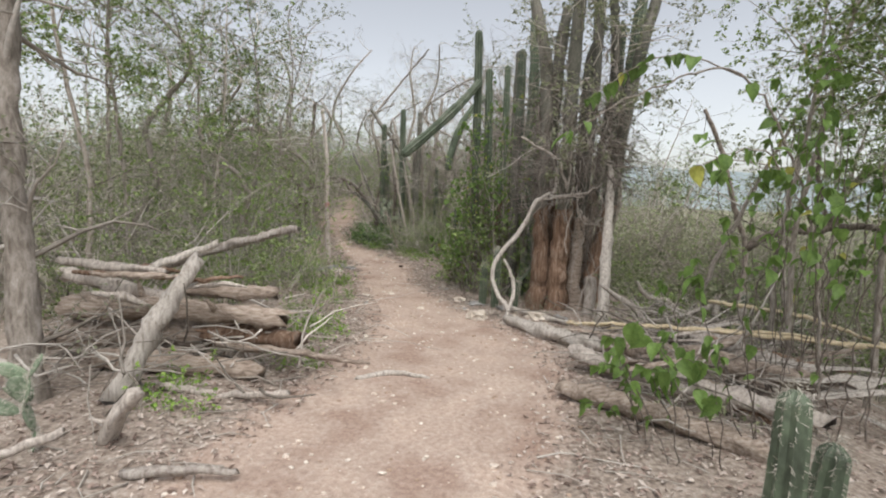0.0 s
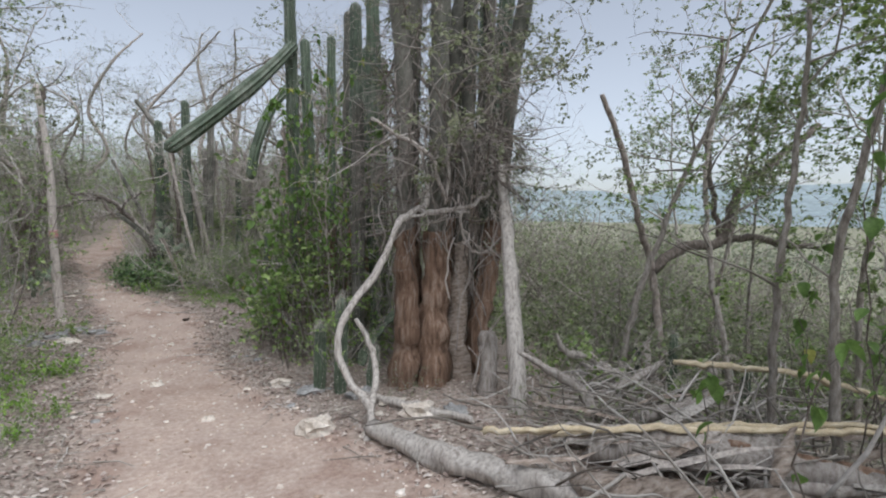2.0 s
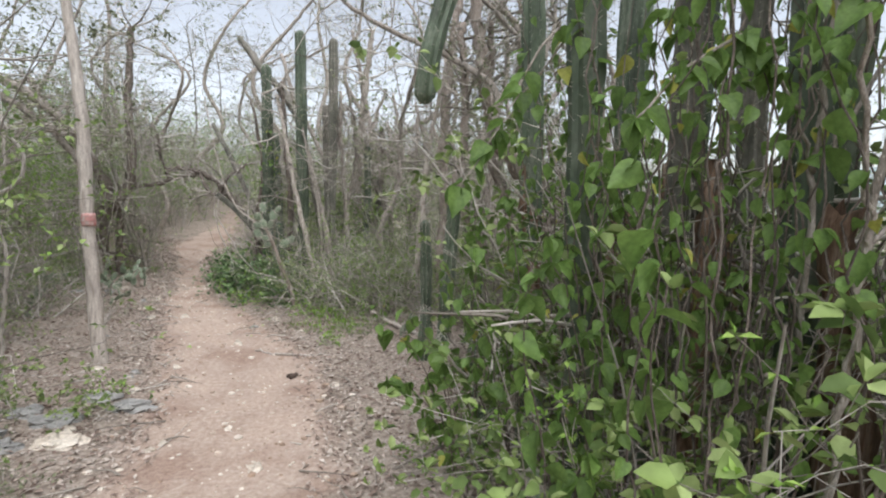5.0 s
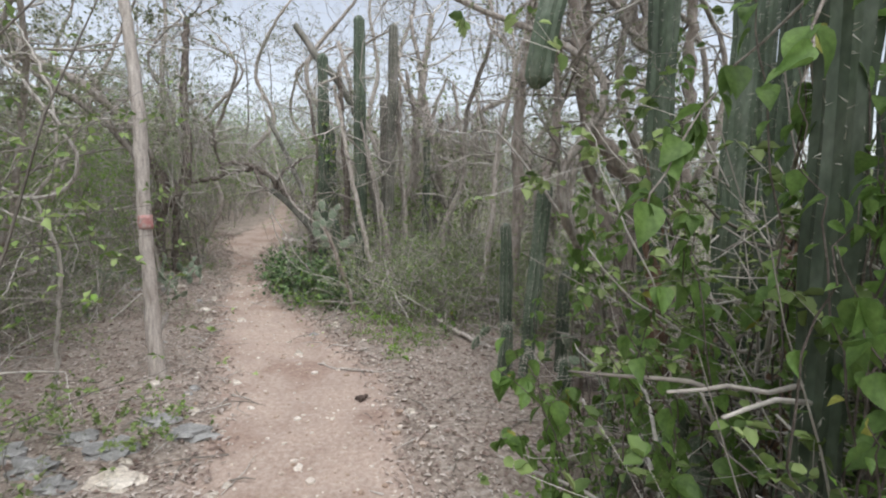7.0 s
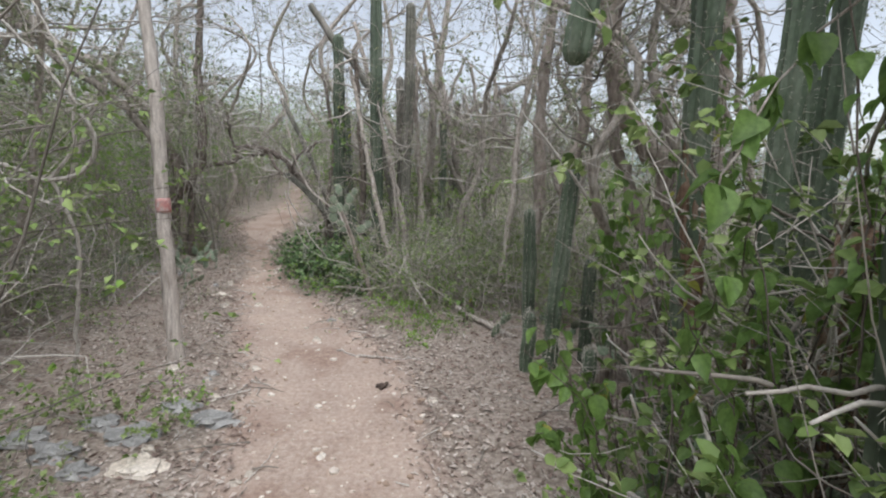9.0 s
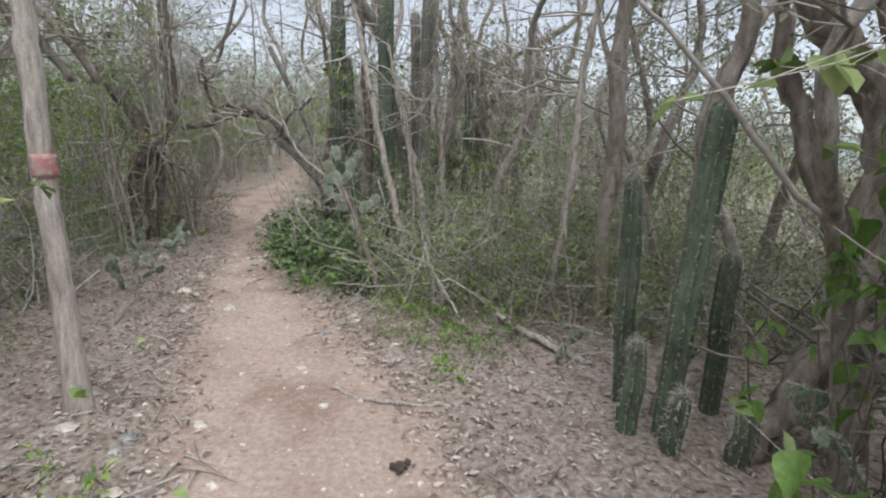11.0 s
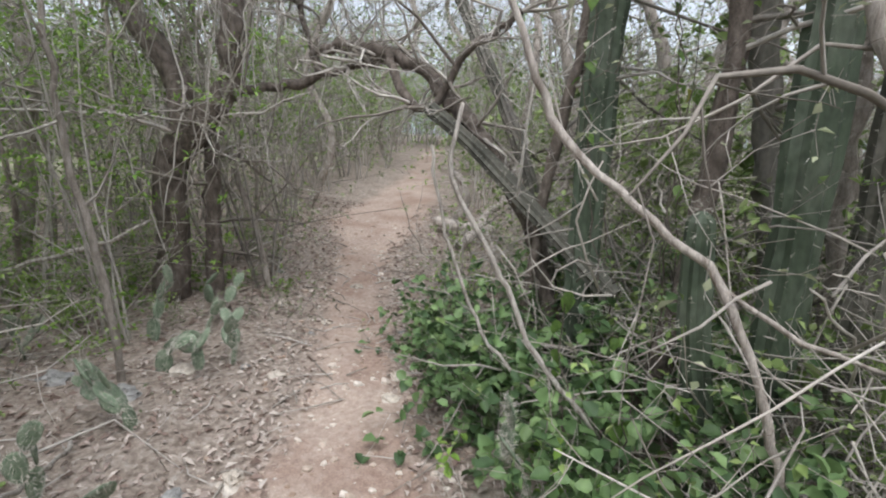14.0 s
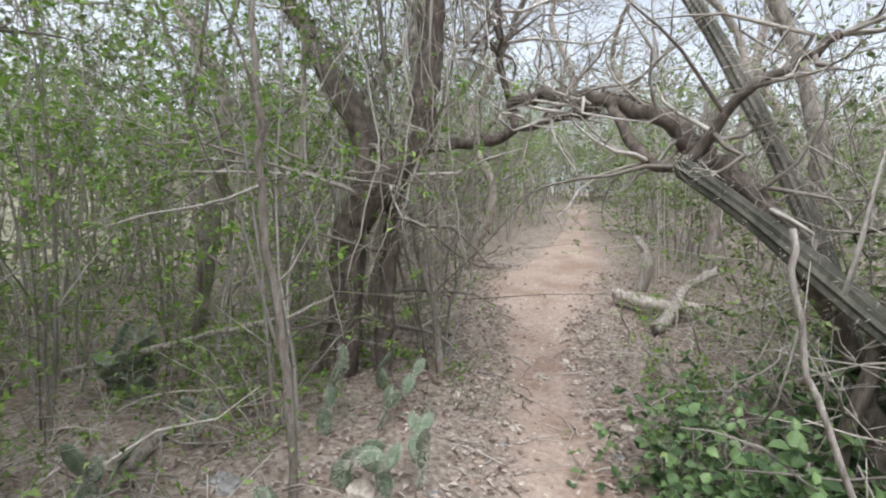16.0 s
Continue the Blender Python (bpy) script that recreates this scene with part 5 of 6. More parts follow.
# ---- wood and stones on the ground ----
for i, (c, m, what) in enumerate([
    ([(-0.68, 4.0, -0.09, 0.022), (-0.4, 4.12, -0.075, 0.025), (-0.1, 4.08, -0.095, 0.014)], BLEACHED, "bleached stick lying on the trail"),
    ([(-1.5, 12.6, -0.345, 0.011), (-1.2, 12.4, -0.335, 0.014), (-0.85, 12.36, -0.335, 0.013), (-0.4, 12.3, -0.32, 0.01)], WEATHERED, "thin crooked stick lying across the trail"),
    ([(-3.5, 13.6, -0.31, 0.035), (-3.62, 14.0, -0.29, 0.04), (-3.76, 14.4, -0.31, 0.03)], WEATHERED, "short grey log lying in leaf litter"),
    ([(-5.3, 15.5, -0.27, 0.035), (-5.45, 15.8, -0.25, 0.035), (-5.6, 16.1, -0.25, 0.025)], WEATHERED, "short grey log lying in leaf litter"),
    ([(-3.1, 18.9, 0.02, 0.05), (-2.95, 19.3, 0.15, 0.06), (-2.85, 19.6, 0.32, 0.05), (-2.6, 19.7, 0.5, 0.04)], WEATHERED, "twisted grey driftwood beside the trail"),
    ([(-3.5, 19.7, 0.15, 0.06), (-3.2, 19.5, 0.12, 0.07), (-2.7, 19.4, 0.15, 0.06)], WEATHERED, "twisted grey driftwood beside the trail"),
    ([(-3.3, 20.3, 0.12, 0.08), (-3.25, 20.3, 0.4, 0.07), (-3.35, 20.4, 0.66, 0.05)], WEATHERED, "broken grey stump beside the trail"),
    ([(0.15, 13.1, -0.3, 0.02), (-0.1, 13.6, -0.25, 0.022), (-0.4, 14.0, -0.1, 0.02)], WEATHERED, "bare branch lying in leaf litter"),
    ([(0.3, 12.9, -0.3, 0.025), (0.0, 13.3, -0.26, 0.025), (-0.25, 13.7, -0.2, 0.02)], WEATHERED, "bare branch lying in leaf litter"),
    ([(-5.0, 17.5, -0.2, 0.03), (-4.85, 17.2, -0.16, 0.032), (-4.6, 16.95, -0.2, 0.03)], DARKBARK, "dark branch lying in leaf litter"),
    ([(-6.5, 16.0, -0.1, 0.02), (-5.8, 16.2, 0.15, 0.018), (-5.0, 16.35, 0.42, 0.014), (-4.75, 16.4, 0.55, 0.008)], BLEACHED, "thin bleached branch leaning on stems"),
    ([(-4.4, 15.5, -0.3, 0.010), (-4.0, 14.9, -0.1, 0.010), (-3.8, 14.6, 0.1, 0.007)], BLEACHED, "thin bleached twig by the trail"),
    ([(-0.5, 13.5, -0.3, 0.012), (-0.8, 14.0, 0.1, 0.012), (-0.95, 14.5, 0.5, 0.008)], BLEACHED, "thin bleached branch leaning on stems"),
]):
    log(c, m, what, 150 + i, "fallen_branch", 0.4, 8, "fallen wood", 1 if i != 1 else 0)

for i, (x, y, a, b, c) in enumerate([(-2.4, 11.35, 0.12, 0.08, 0.05), (-2.8, 11.1, 0.11, 0.09, 0.06), (-3.15, 10.9, 0.14, 0.1, 0.06), (-2.6, 10.55, 0.1, 0.07, 0.05)]):
    rock(x, y, (a, b, c), GREYSTONE, "rough grey rock half sunk in leaf litter", 260 + i, 0.42)
rock(0.50, 6.42, (0.13, 0.10, 0.085), STONE, "pale angular rock beside the trail", 1, 0.2)
for i, (x, y, s, m, what) in enumerate([
    (-2.15, 11.2, (0.18, 0.11, 0.055), GREYSTONE, "flat grey rock half sunk in the ground"), (-2.5, 10.95, (0.17, 0.12, 0.055), GREYSTONE, "flat grey rock half sunk in the ground"), (-2.85, 10.75, (0.13, 0.1, 0.07), GREYSTONE, "flat grey rock half sunk in the ground"), (-2.3, 10.6, (0.14, 0.1, 0.05), STONE, "flat pale rock half sunk in the ground"), (-3.1, 10.4, (0.18, 0.12, 0.05), GREYSTONE, "flat grey rock half sunk in the ground"),
    (0.95, 7.05, (0.12, 0.09, 0.07), GREYSTONE, "grey rock at the foot of the tree"), (1.3, 6.4, (0.16, 0.11, 0.09), STONE, "pale rock at the foot of the tree"), (0.55, 7.4, (0.12, 0.1, 0.06), GREYSTONE, "grey rock beside the trail"), (0.3, 7.7, (0.1, 0.07, 0.06), STONE, "pale rock beside the trail"), (1.15, 6.75, (0.1, 0.08, 0.06), STONE, "pale rock at the foot of the tree"), (1.55, 6.3, (0.1, 0.08, 0.06), GREYSTONE, "grey rock at the foot of the tree"),
    (-1.25, 8.0, (0.07, 0.05, 0.03), STONE, "pale stone on the trail"), (-0.85, 8.2, (0.06, 0.05, 0.03), STONE, "pale stone on the trail"), (-0.3, 7.0, (0.05, 0.04, 0.025), STONE, "pale stone on the trail"),
    (-4.25, 17.15, (0.045, 0.04, 0.05), STONE, "small white stone beside the trail"), (-3.85, 17.75, (0.06, 0.045, 0.03), STONE, "small white stone on the trail"), (-4.3, 16.05, (0.07, 0.06, 0.045), STONE, "pale stone beside the trail"), (-4.4, 15.75, (0.08, 0.06, 0.045), GREYSTONE, "grey stone beside the trail"), (-3.06, 16.33, (0.055, 0.045, 0.04), STONE, "pale stone beside the trail"), (-4.9, 15.8, (0.09, 0.06, 0.04), GREYSTONE, "grey stone beside the trail"),
    (-1.75, 12.9, (0.045, 0.04, 0.03), STONE, "small white stone on the trail"), (-2.75, 14.2, (0.05, 0.04, 0.03), STONE, "pale stone on the trail"), (-3.5, 15.3, (0.05, 0.05, 0.04), STONE, "pale stone beside the trail"), (-3.4, 14.7, (0.07, 0.05, 0.04), STONE, "pale stone beside the trail"), (-1.0, 10.2, (0.05, 0.04, 0.03), STONE, "pale stone on the trail"), (-0.6, 11.5, (0.04, 0.035, 0.025), STONE, "pale stone on the trail"),
]):
    rock(x, y, s, m, what, 200 + i)
# stones along the edges of the trail
edge = random.Random(808)
for i in range(70):
    y = edge.uniform(5.2, 9.5) if i < 28 else (edge.uniform(9.8, 12.8) if i < 48 else edge.uniform(13.0, 18.0))
    sd = 1 if i < 24 else (-1 if i < 48 else edge.choice((-1, 1)))
    x = float(np.interp(y, PY, PX)) + sd * (float(np.interp(y, PY, PW)) + edge.uniform(-0.2, 0.55))
    r = edge.uniform(0.022, 0.06)
    rock(x, y, (r, r * edge.uniform(0.6, 0.9), r * edge.uniform(0.35, 0.6)), (STONE, STONE, GREYSTONE)[i % 3], ("small pale stone", "small pale stone", "small grey stone")[i % 3] + " at the edge of the trail", 1000 + i, 0.3, "trail stones", "stone", 5, 8)

g = Geo()
for _ in range(650):
    y = edge.uniform(1.5, 19.0)
    sd = edge.choice((-1, 1))
    x = float(np.interp(y, PY, PX)) + sd * (float(np.interp(y, PY, PW)) + edge.expovariate(1 / 0.9) - 0.25)
    a = edge.uniform(0, math.tau)
    l = edge.uniform(0.08, 0.45)
    q = Vector((x, y, top(x, y) + 0.012))
    e = Vector((x + math.cos(a) * l, y + math.sin(a) * l, 0))
    e.z = top(e.x, e.y) + edge.uniform(0.008, 0.04)
    m = q.lerp(e, 0.5) + Vector((edge.gauss(0, l * 0.08), edge.gauss(0, l * 0.08), 0.01))
    r = edge.uniform(0.0025, 0.007)
    g.tube([q, m, e], [r, r * 0.8, r * 0.4], 4, 0, 0, False)
solid("fallen_twigs", g, TWIG, "short dry twigs scattered over the leaf litter", "twigs", kind="stuff")

g = Geo()
for i in range(11):
    g.stone((rnd.gauss(0, 0.022), rnd.gauss(0, 0.022), 0.012 + rnd.random() * 0.022), (0.019, 0.018, 0.016), rnd, 6, 8)
d = solid("dung", g, DUNG, "dark round dung heap on the trail", "dung", smooth=False)
d.location = (-1.0, 11.75, top(-1.0, 11.75))

# ---- shrubs of the thicket ----
PLACES = random.Random(99)


def spots(n, x0, x1, y0, y1, clear, s0=0.8, s1=1.25, apart=0.5):
    out = []
    tries = 0
    while len(out) < n and tries < n * 60:
        tries += 1
        x, y = PLACES.uniform(x0, x1), PLACES.uniform(y0, y1)
        if off_path(x, y) < clear or any((x - a) ** 2 + (y - b) ** 2 < apart ** 2 for a, b, _, _ in out):
            continue
        out.append((x, y, PLACES.uniform(0, 360), PLACES.uniform(s0, s1)))
    return out


THICKET = "grey twiggy thicket shrub with sparse small leaves"
s1 = shrub("thicket_shrub", THICKET, "shrub", 1, 8, 2.6, 0.5, 0.018, 2, 5, 6, (0.05, 0.03), TWIG, GREYLEAF, group="thicket")
s2 = shrub("thicket_shrub", THICKET, "shrub", 2, 9, 3.2, 0.4, 0.020, 2, 5, 6, (0.05, 0.032), TWIG, SMALLLEAF, group="thicket")
s3 = shrub("leafy_shrub", "dense green shrub with small oval leaves", "shrub", 3, 8, 1.9, 0.6, 0.012, 2, 4, 7, (0.056, 0.038), TWIG, SMALLLEAF, group="leafy shrubs", oval=True)
s4 = shrub("bare_shrub", "tangled bare shrub of dry grey twigs", "shrub", 4, 8, 2.2, 0.9, 0.016, 2, 5, 1, (0.03, 0.02), TWIG, GREYLEAF, 0.03, 0.4, group="bare shrubs")
s5 = shrub("sapling_clump", "thin upright grey stems with fresh feathery leaves", "shrub", 5, 5, 2.7, 0.2, 0.012, 2, 5, 11, (0.042, 0.018), TWIG, BRIGHTLEAF, 0.0, 0.1, group="sapling clumps")
s6 = shrub("pole_clump", "cluster of thin bare upright grey stems", "shrub", 15, 5, 3.2, 0.22, 0.016, 1, 7, 7, (0.045, 0.022), TWIG, GREYLEAF, 0.0, 0.13, group="sapling clumps")
s7 = shrub("undergrowth_tuft", "low tangle of dry twigs and dusty leaves", "undergrowth", 17, 9, 0.85, 1.3, 0.006, 1, 6, 5, (0.05, 0.032), TWIG, GREYLEAF, 0.0, 0.45, group="undergrowth")
s8 = shrub("undergrowth_tuft", "low green undergrowth with thin bare stems", "undergrowth", 18, 9, 0.7, 1.3, 0.005, 1, 6, 6, (0.05, 0.034), TWIG, SMALLLEAF, 0.0, 0.45, group="undergrowth")
t1 = slender_tree("slender_tree", "slender grey tree with small green leaves", 1, 5.2, 0.036, 14, 13, (0.045, 0.028), BARK, SMALLLEAF, 4, group="slender trees")
t2 = slender_tree("slender_tree", "slender grey tree with thin dusty foliage", 2, 6.0, 0.042, 14, 11, (0.046, 0.026), BARK, GREYLEAF, 4, group="slender trees")
left_near = spots(16, -6.0, -2.2, 5.0, 10.6, 1.15, 0.7, 0.95, 0.7)
left_mid = spots(14, -8.0, -4.4, 10.0, 15.0, 1.4, 0.8, 1.05, 0.8)
left_far = spots(30, -13.0, -5.2, 0.5, 30.0, 1.5, 0.95, 1.3, 1.0)
right_mid = spots(15, 0.8, 6.5, 12.5, 22.0, 1.5, 0.75, 1.05, 0.8)
right_far = spots(12, 4.8, 10.0, 7.5, 15.0, 2.0, 0.55, 0.8, 0.8) + spots(18, 4.0, 13.0, 2.0, 24.0, 1.8, 0.7, 1.0, 1.0)
end = spots(40, -11.0, 3.0, 19.5, 34.0, 0.8, 0.8, 1.3, 0.8) + [(-5.6, 29.5, 0, 1.0), (-4.9, 30.2, 50, 1.1), (-6.2, 30.5, 90, 1.2), (-5.4, 31.6, 20, 1.3), (-6.8, 31.8, 70, 1.3), (-4.4, 31.5, 10, 1.3), (-5.2, 33.0, 70, 1.4)]
back = spots(10, -8.0, 8.0, -9.0, -1.5, 1.2, 0.8, 1.2, 1.0)
pool = left_near + left_mid + left_far + right_mid + right_far + end + back
scatter(s1, pool[0::4])
scatter(s2, pool[1::4])
scatter(s4, pool[2::8] + spots(8, -7.0, -2.4, 5.0, 14.5, 1.3, 0.7, 0.9, 0.9) + spots(8, -0.4, 3.5, 13.6, 17.0, 1.3, 0.5, 0.8, 0.7))
low = spots(7, -0.6, 4.5, 13.4, 17.5, 1.0, 0.4, 0.65, 0.5) + spots(12, 2.6, 6.5, 6.5, 12.5, 1.6, 0.5, 0.8, 0.6) + spots(10, -4.5, -2.0, 5.0, 9.8, 0.75, 0.3, 0.5, 0.5)
scatter(s3, pool[3::8] + low[:7] + low[19:] + [(-5.2, 30.8, 0, 1.5), (-4.4, 30.2, 80, 1.4), (-6.0, 31.2, 40, 1.5), (-5.0, 32.2, 130, 1.6), (-3.6, 29.6, 200, 1.3), (0.95, 9.0, 20, 0.95), (0.55, 8.75, 10, 0.75), (0.9, 8.45, 10, 1.0), (0.6, 9.6, 70, 1.05)])
under = spots(22, -0.9, 5.0, 13.6, 19.0, 0.9, 0.7, 1.2, 0.3) + spots(64, 2.9, 9.5, 6.4, 14.0, 1.5, 0.9, 1.6, 0.35) + spots(13, -9.0, -5.2, 13.5, 21.0, 1.2, 0.6, 1.0, 0.5) + spots(26, -6.5, -1.7, 4.8, 12.0, 0.55, 0.5, 1.0, 0.3) + spots(20, -9.0, 1.0, 19.0, 29.0, 0.3, 0.7, 1.3, 0.4) + spots(12, 3.3, 6.5, 2.0, 6.0, 1.6, 0.7, 1.2, 0.4)
scatter(s7, under[0::2] + [(-5.9, 17.2, 160, 0.7), (-0.9, 17.6, 30, 1.2), (-0.5, 18.4, 90, 1.3), (-1.2, 18.9, 10, 1.2), (-0.2, 17.2, 60, 1.3), (-1.6, 19.7, 100, 1.2), (0.1, 15.3, 0, 1.0)])
scatter(s8, under[1::2] + [(-6.2, 17.4, 70, 0.7), (-1.3, 17.2, 0, 1.2), (-1.0, 16.8, 70, 1.2), (-0.6, 17.9, 150, 1.3), (-1.0, 18.5, 40, 1.3), (-1.5, 18.0, 10, 1.1), (0.0, 18.2, 10, 1.4), (-0.9, 19.6, 10, 1.4), (0.4, 15.7, 50, 1.1)])
scatter(s5, pool[7::8] + [(-7.0, 27.4, 0, 1.1), (-6.6, 28.4, 70, 1.2), (-7.4, 28.6, 120, 1.2), (-7.7, 27.0, 30, 1.1), (-6.2, 29.4, 200, 1.2), (-7.2, 25.8, 10, 1.0), (-6.9, 23.4, 80, 1.0), (-5.0, 16.4, 0, 1.0), (-6.2, 15.7, 130, 1.0), (-5.8, 16.6, 200, 1.0), (-6.6, 16.9, 20, 0.9), (-5.7, 15.0, 300, 0.9), (-7.0, 15.4, 10, 1.0), (-5.7, 19.7, 10, 0.9), (-6.2, 20.6, 60, 0.9), (-6.3, 22.0, 10, 1.0), (-3.1, 21.0, 10, 0.9), (-3.3, 23.0, 60, 1.0), (-6.5, 24, 60, 1.0), (-3.8, 25, 60, 1.0), (-5.2, 14.4, 60, 0.7), (-6.1, 17.8, 60, 1.1), (-7.3, 16.3, 60, 1.1), (-7.8, 17.5, 60, 1.1), (-6.9, 18.4, 60, 1.1)])
scatter(s6, [(-4.55, 17.5, 70, 0.9), (-5.3, 18.0, 90, 1.0), (-5.1, 18.9, 10, 0.9), (-6.4, 19.2, 0, 1.0), (-6.0, 21.0, 50, 1.0), (-5.9, 22.8, 50, 1.0), (-2.9, 22.0, 50, 1.0), (-2.2, 19.8, 80, 0.9), (-1.6, 18.6, 20, 0.9)])
scatter(t1, spots(8, 4.4, 9.0, 1.5, 12.0, 2.2, 0.8, 1.1, 1.2) + spots(9, -10.0, -4.0, 5.0, 13.0, 2.0, 0.8, 1.1, 1.3) + [(3.1, 3.0, 0, 0.9), (3.6, 2.0, 80, 0.9), (4.2, 4.6, 40, 1.0), (4.8, 3.4, 120, 1.0), (3.9, 3.6, 200, 1.0), (5.4, 5.6, 10, 1.0), (6.2, 4.2, 10, 1.1), (5.9, 7.4, 90, 1.0), (3.3, 4.5, 60, 0.9), (3.6, 5.1, 150, 0.9), (3.5, 3.6, 250, 0.95), (4.3, 3.0, 20, 1.0), (-4.2, 5.6, 0, 1.05), (-5.0, 7.4, 90, 1.1), (-4.0, 8.9, 200, 1.0)])
scatter(t2, [(-4.9, 12.9, 10, 1.0), (-5.4, 14.2, 100, 1.0), (-4.3, 11.4, 220, 0.95), (-4.6, 10.6, 0, 0.95), (-5.3, 12.2, 70, 1.0), (-6.1, 11.0, 140, 1.0), (-6.8, 13.0, 20, 1.0), (-6.4, 14.4, 90, 0.95), (-7.4, 11.6, 200, 1.0), (3.4, 6.6, 30, 0.9), (4.4, 6.0, 100, 0.9)] + spots(9, -11.0, -5.5, 14.5, 30.0, 1.8, 0.8, 1.1, 1.3) + spots(8, 1.2, 8.0, 13.0, 26.0, 2.2, 0.8, 1.1, 1.3) + [(-6.6, 25.0, 0, 1.0), (-3.0, 26.5, 60, 1.0), (-7.0, 29.0, 0, 1.1), (-4.2, 31.0, 60, 1.1), (-2.4, 24.0, 200, 0.9)])

# dense tangles of crooked twigs round the bend
TANGLED = "dense tangle of crooked pale dry twigs with few leaves"
k1 = shrub("tangle_shrub", TANGLED, "shrub", 31, 13, 1.5, 1.1, 0.014, 2, 6, 2, (0.04, 0.024), TWIG, SMALLLEAF, 0.05, 0.5, group="tangle shrubs")
k2 = shrub("tangle_shrub", TANGLED, "shrub", 32, 11, 2.0, 0.8, 0.016, 2, 6, 3, (0.045, 0.026), TWIG, SMALLLEAF, 0.04, 0.42, group="tangle shrubs")
k3 = shrub("feathery_shrub", "loose shrub of thin stems with fresh feathery green leaves", "shrub", 33, 8, 1.35, 0.9, 0.008, 2, 5, 7, (0.032, 0.013), TWIG, BRIGHTLEAF, 0.02, 0.3, group="feathery shrubs")
bend = spots(18, -1.3, 1.8, 14.1, 16.8, 1.2, 0.6, 0.95, 0.42)
scatter(k1, bend[0::2] + [(-1.9, 16.4, 40, 0.8), (-1.7, 17.3, 200, 0.9), (-2.2, 18.4, 90, 0.8), (-2.0, 19.3, 10, 0.9), (-1.2, 17.9, 70, 1.0)] + spots(9, 1.0, 3.0, 12.6, 14.2, 1.5, 0.7, 1.0, 0.4) + spots(10, -6.4, -4.6, 11.2, 15.0, 1.4, 0.6, 0.9, 0.5))
scatter(k2, bend[1::2] + [(-1.2, 16.9, 0, 1.0), (-0.6, 17.7, 130, 1.1), (-1.5, 18.4, 220, 1.0), (-6.0, 12.8, 30, 1.0), (-5.4, 13.9, 200, 0.9), (1.4, 9.9, 10, 0.9), (1.9, 9.0, 50, 1.0), (2.4, 10.0, 90, 1.0)])
scatter(k3, spots(14, -0.8, 2.6, 13.7, 16.2, 1.1, 0.6, 1.0, 0.4) + spots(9, -8.0, -4.7, 14.9, 19.0, 1.0, 0.7, 1.0, 0.5) + spots(6, -4.6, -2.4, 4.6, 9.5, 0.6, 0.6, 0.9, 0.5) + [(0.95, 8.3, 30, 1.0), (0.75, 8.15, 150, 0.9)])
scatter(s3, [(0.75, 8.35, 200, 1.15), (1.05, 8.75, 90, 1.35), (0.7, 8.95, 300, 1.25), (1.3, 8.3, 30, 1.4), (-0.9, 17.4, 10, 1.2), (-1.3, 18.3, 60, 1.2), (-0.2, 17.0, 100, 1.3), (1.5, 9.6, 0, 1.3), (1.9, 9.9, 60, 1.4), (1.4, 10.6, 100, 1.2), (-2.0, 20.5, 100, 1.1), (-2.6, 21.8, 30, 1.0), (-3.2, 23.6, 30, 0.9), (-6.0, 24.2, 80, 1.0), (-3.6, 26.2, 120, 1.0)])
scatter(s5, [(-5.7, 21.4, 0, 0.8), (-5.6, 22.6, 60, 0.9), (-5.5, 24.0, 130, 0.9), (-5.9, 25.4, 20, 1.0), (-6.4, 27.2, 80, 1.0), (-3.4, 22.6, 100, 0.8), (-3.7, 24.2, 10, 0.9), (-4.0, 26.2, 50, 0.9), (-4.6, 28.4, 70, 1.0), (-2.8, 21.4, 20, 0.8)] + spots(9, -10.0, -6.6, 15.5, 24.0, 1.5, 0.85, 1.15, 0.6))

# thin leaning trunks among the saplings
for i, (c, m) in enumerate([
    ([(-4.55, 15.88, -0.35, 0.024), (-4.58, 15.86, 0.3, 0.021), (-4.72, 15.86, 1.0, 0.018), (-4.78, 15.88, 1.7, 0.014), (-5.0, 15.95, 2.7, 0.008)], BARK),
    ([(-4.47, 17.4, -0.3, 0.026), (-4.62, 17.4, 0.4, 0.023), (-4.9, 17.4, 1.2, 0.02), (-5.05, 17.4, 1.9, 0.016), (-5.2, 17.45, 3.0, 0.01)], BARK),
    ([(-6.15, 16.6, -0.3, 0.022), (-6.0, 16.6, 0.5, 0.02), (-6.1, 16.6, 1.4, 0.017), (-5.9, 16.7, 2.8, 0.01)], PALEBARK),
    ([(-5.4, 16.9, -0.3, 0.02), (-5.5, 16.9, 0.6, 0.018), (-5.38, 16.9, 1.5, 0.016), (-5.5, 17.0, 2.9, 0.01)], BARK),
    ([(-6.9, 17.6, -0.3, 0.028), (-6.8, 17.6, 0.8, 0.025), (-6.95, 17.6, 1.9, 0.02), (-6.6, 17.7, 3.4, 0.012)], BARK),
    ([(-6.5, 15.6, -0.3, 0.02), (-6.65, 15.6, 0.5, 0.018), (-6.6, 15.6, 1.3, 0.015), (-6.8, 15.6, 2.6, 0.009)], PALEBARK),
    ([(-5.2, 18.3, -0.2, 0.022), (-5.1, 18.3, 0.7, 0.02), (-5.25, 18.3, 1.6, 0.016), (-5.1, 18.4, 3.0, 0.01)], BARK),
]):
    dead_tree(c, m, "thin crooked grey stem standing among saplings", 250 + i, 9, 0.7, "thin_tree", leafy=4, low=0.35, twigs=4, crook=0.3, leaf_mat=BRIGHTLEAF)

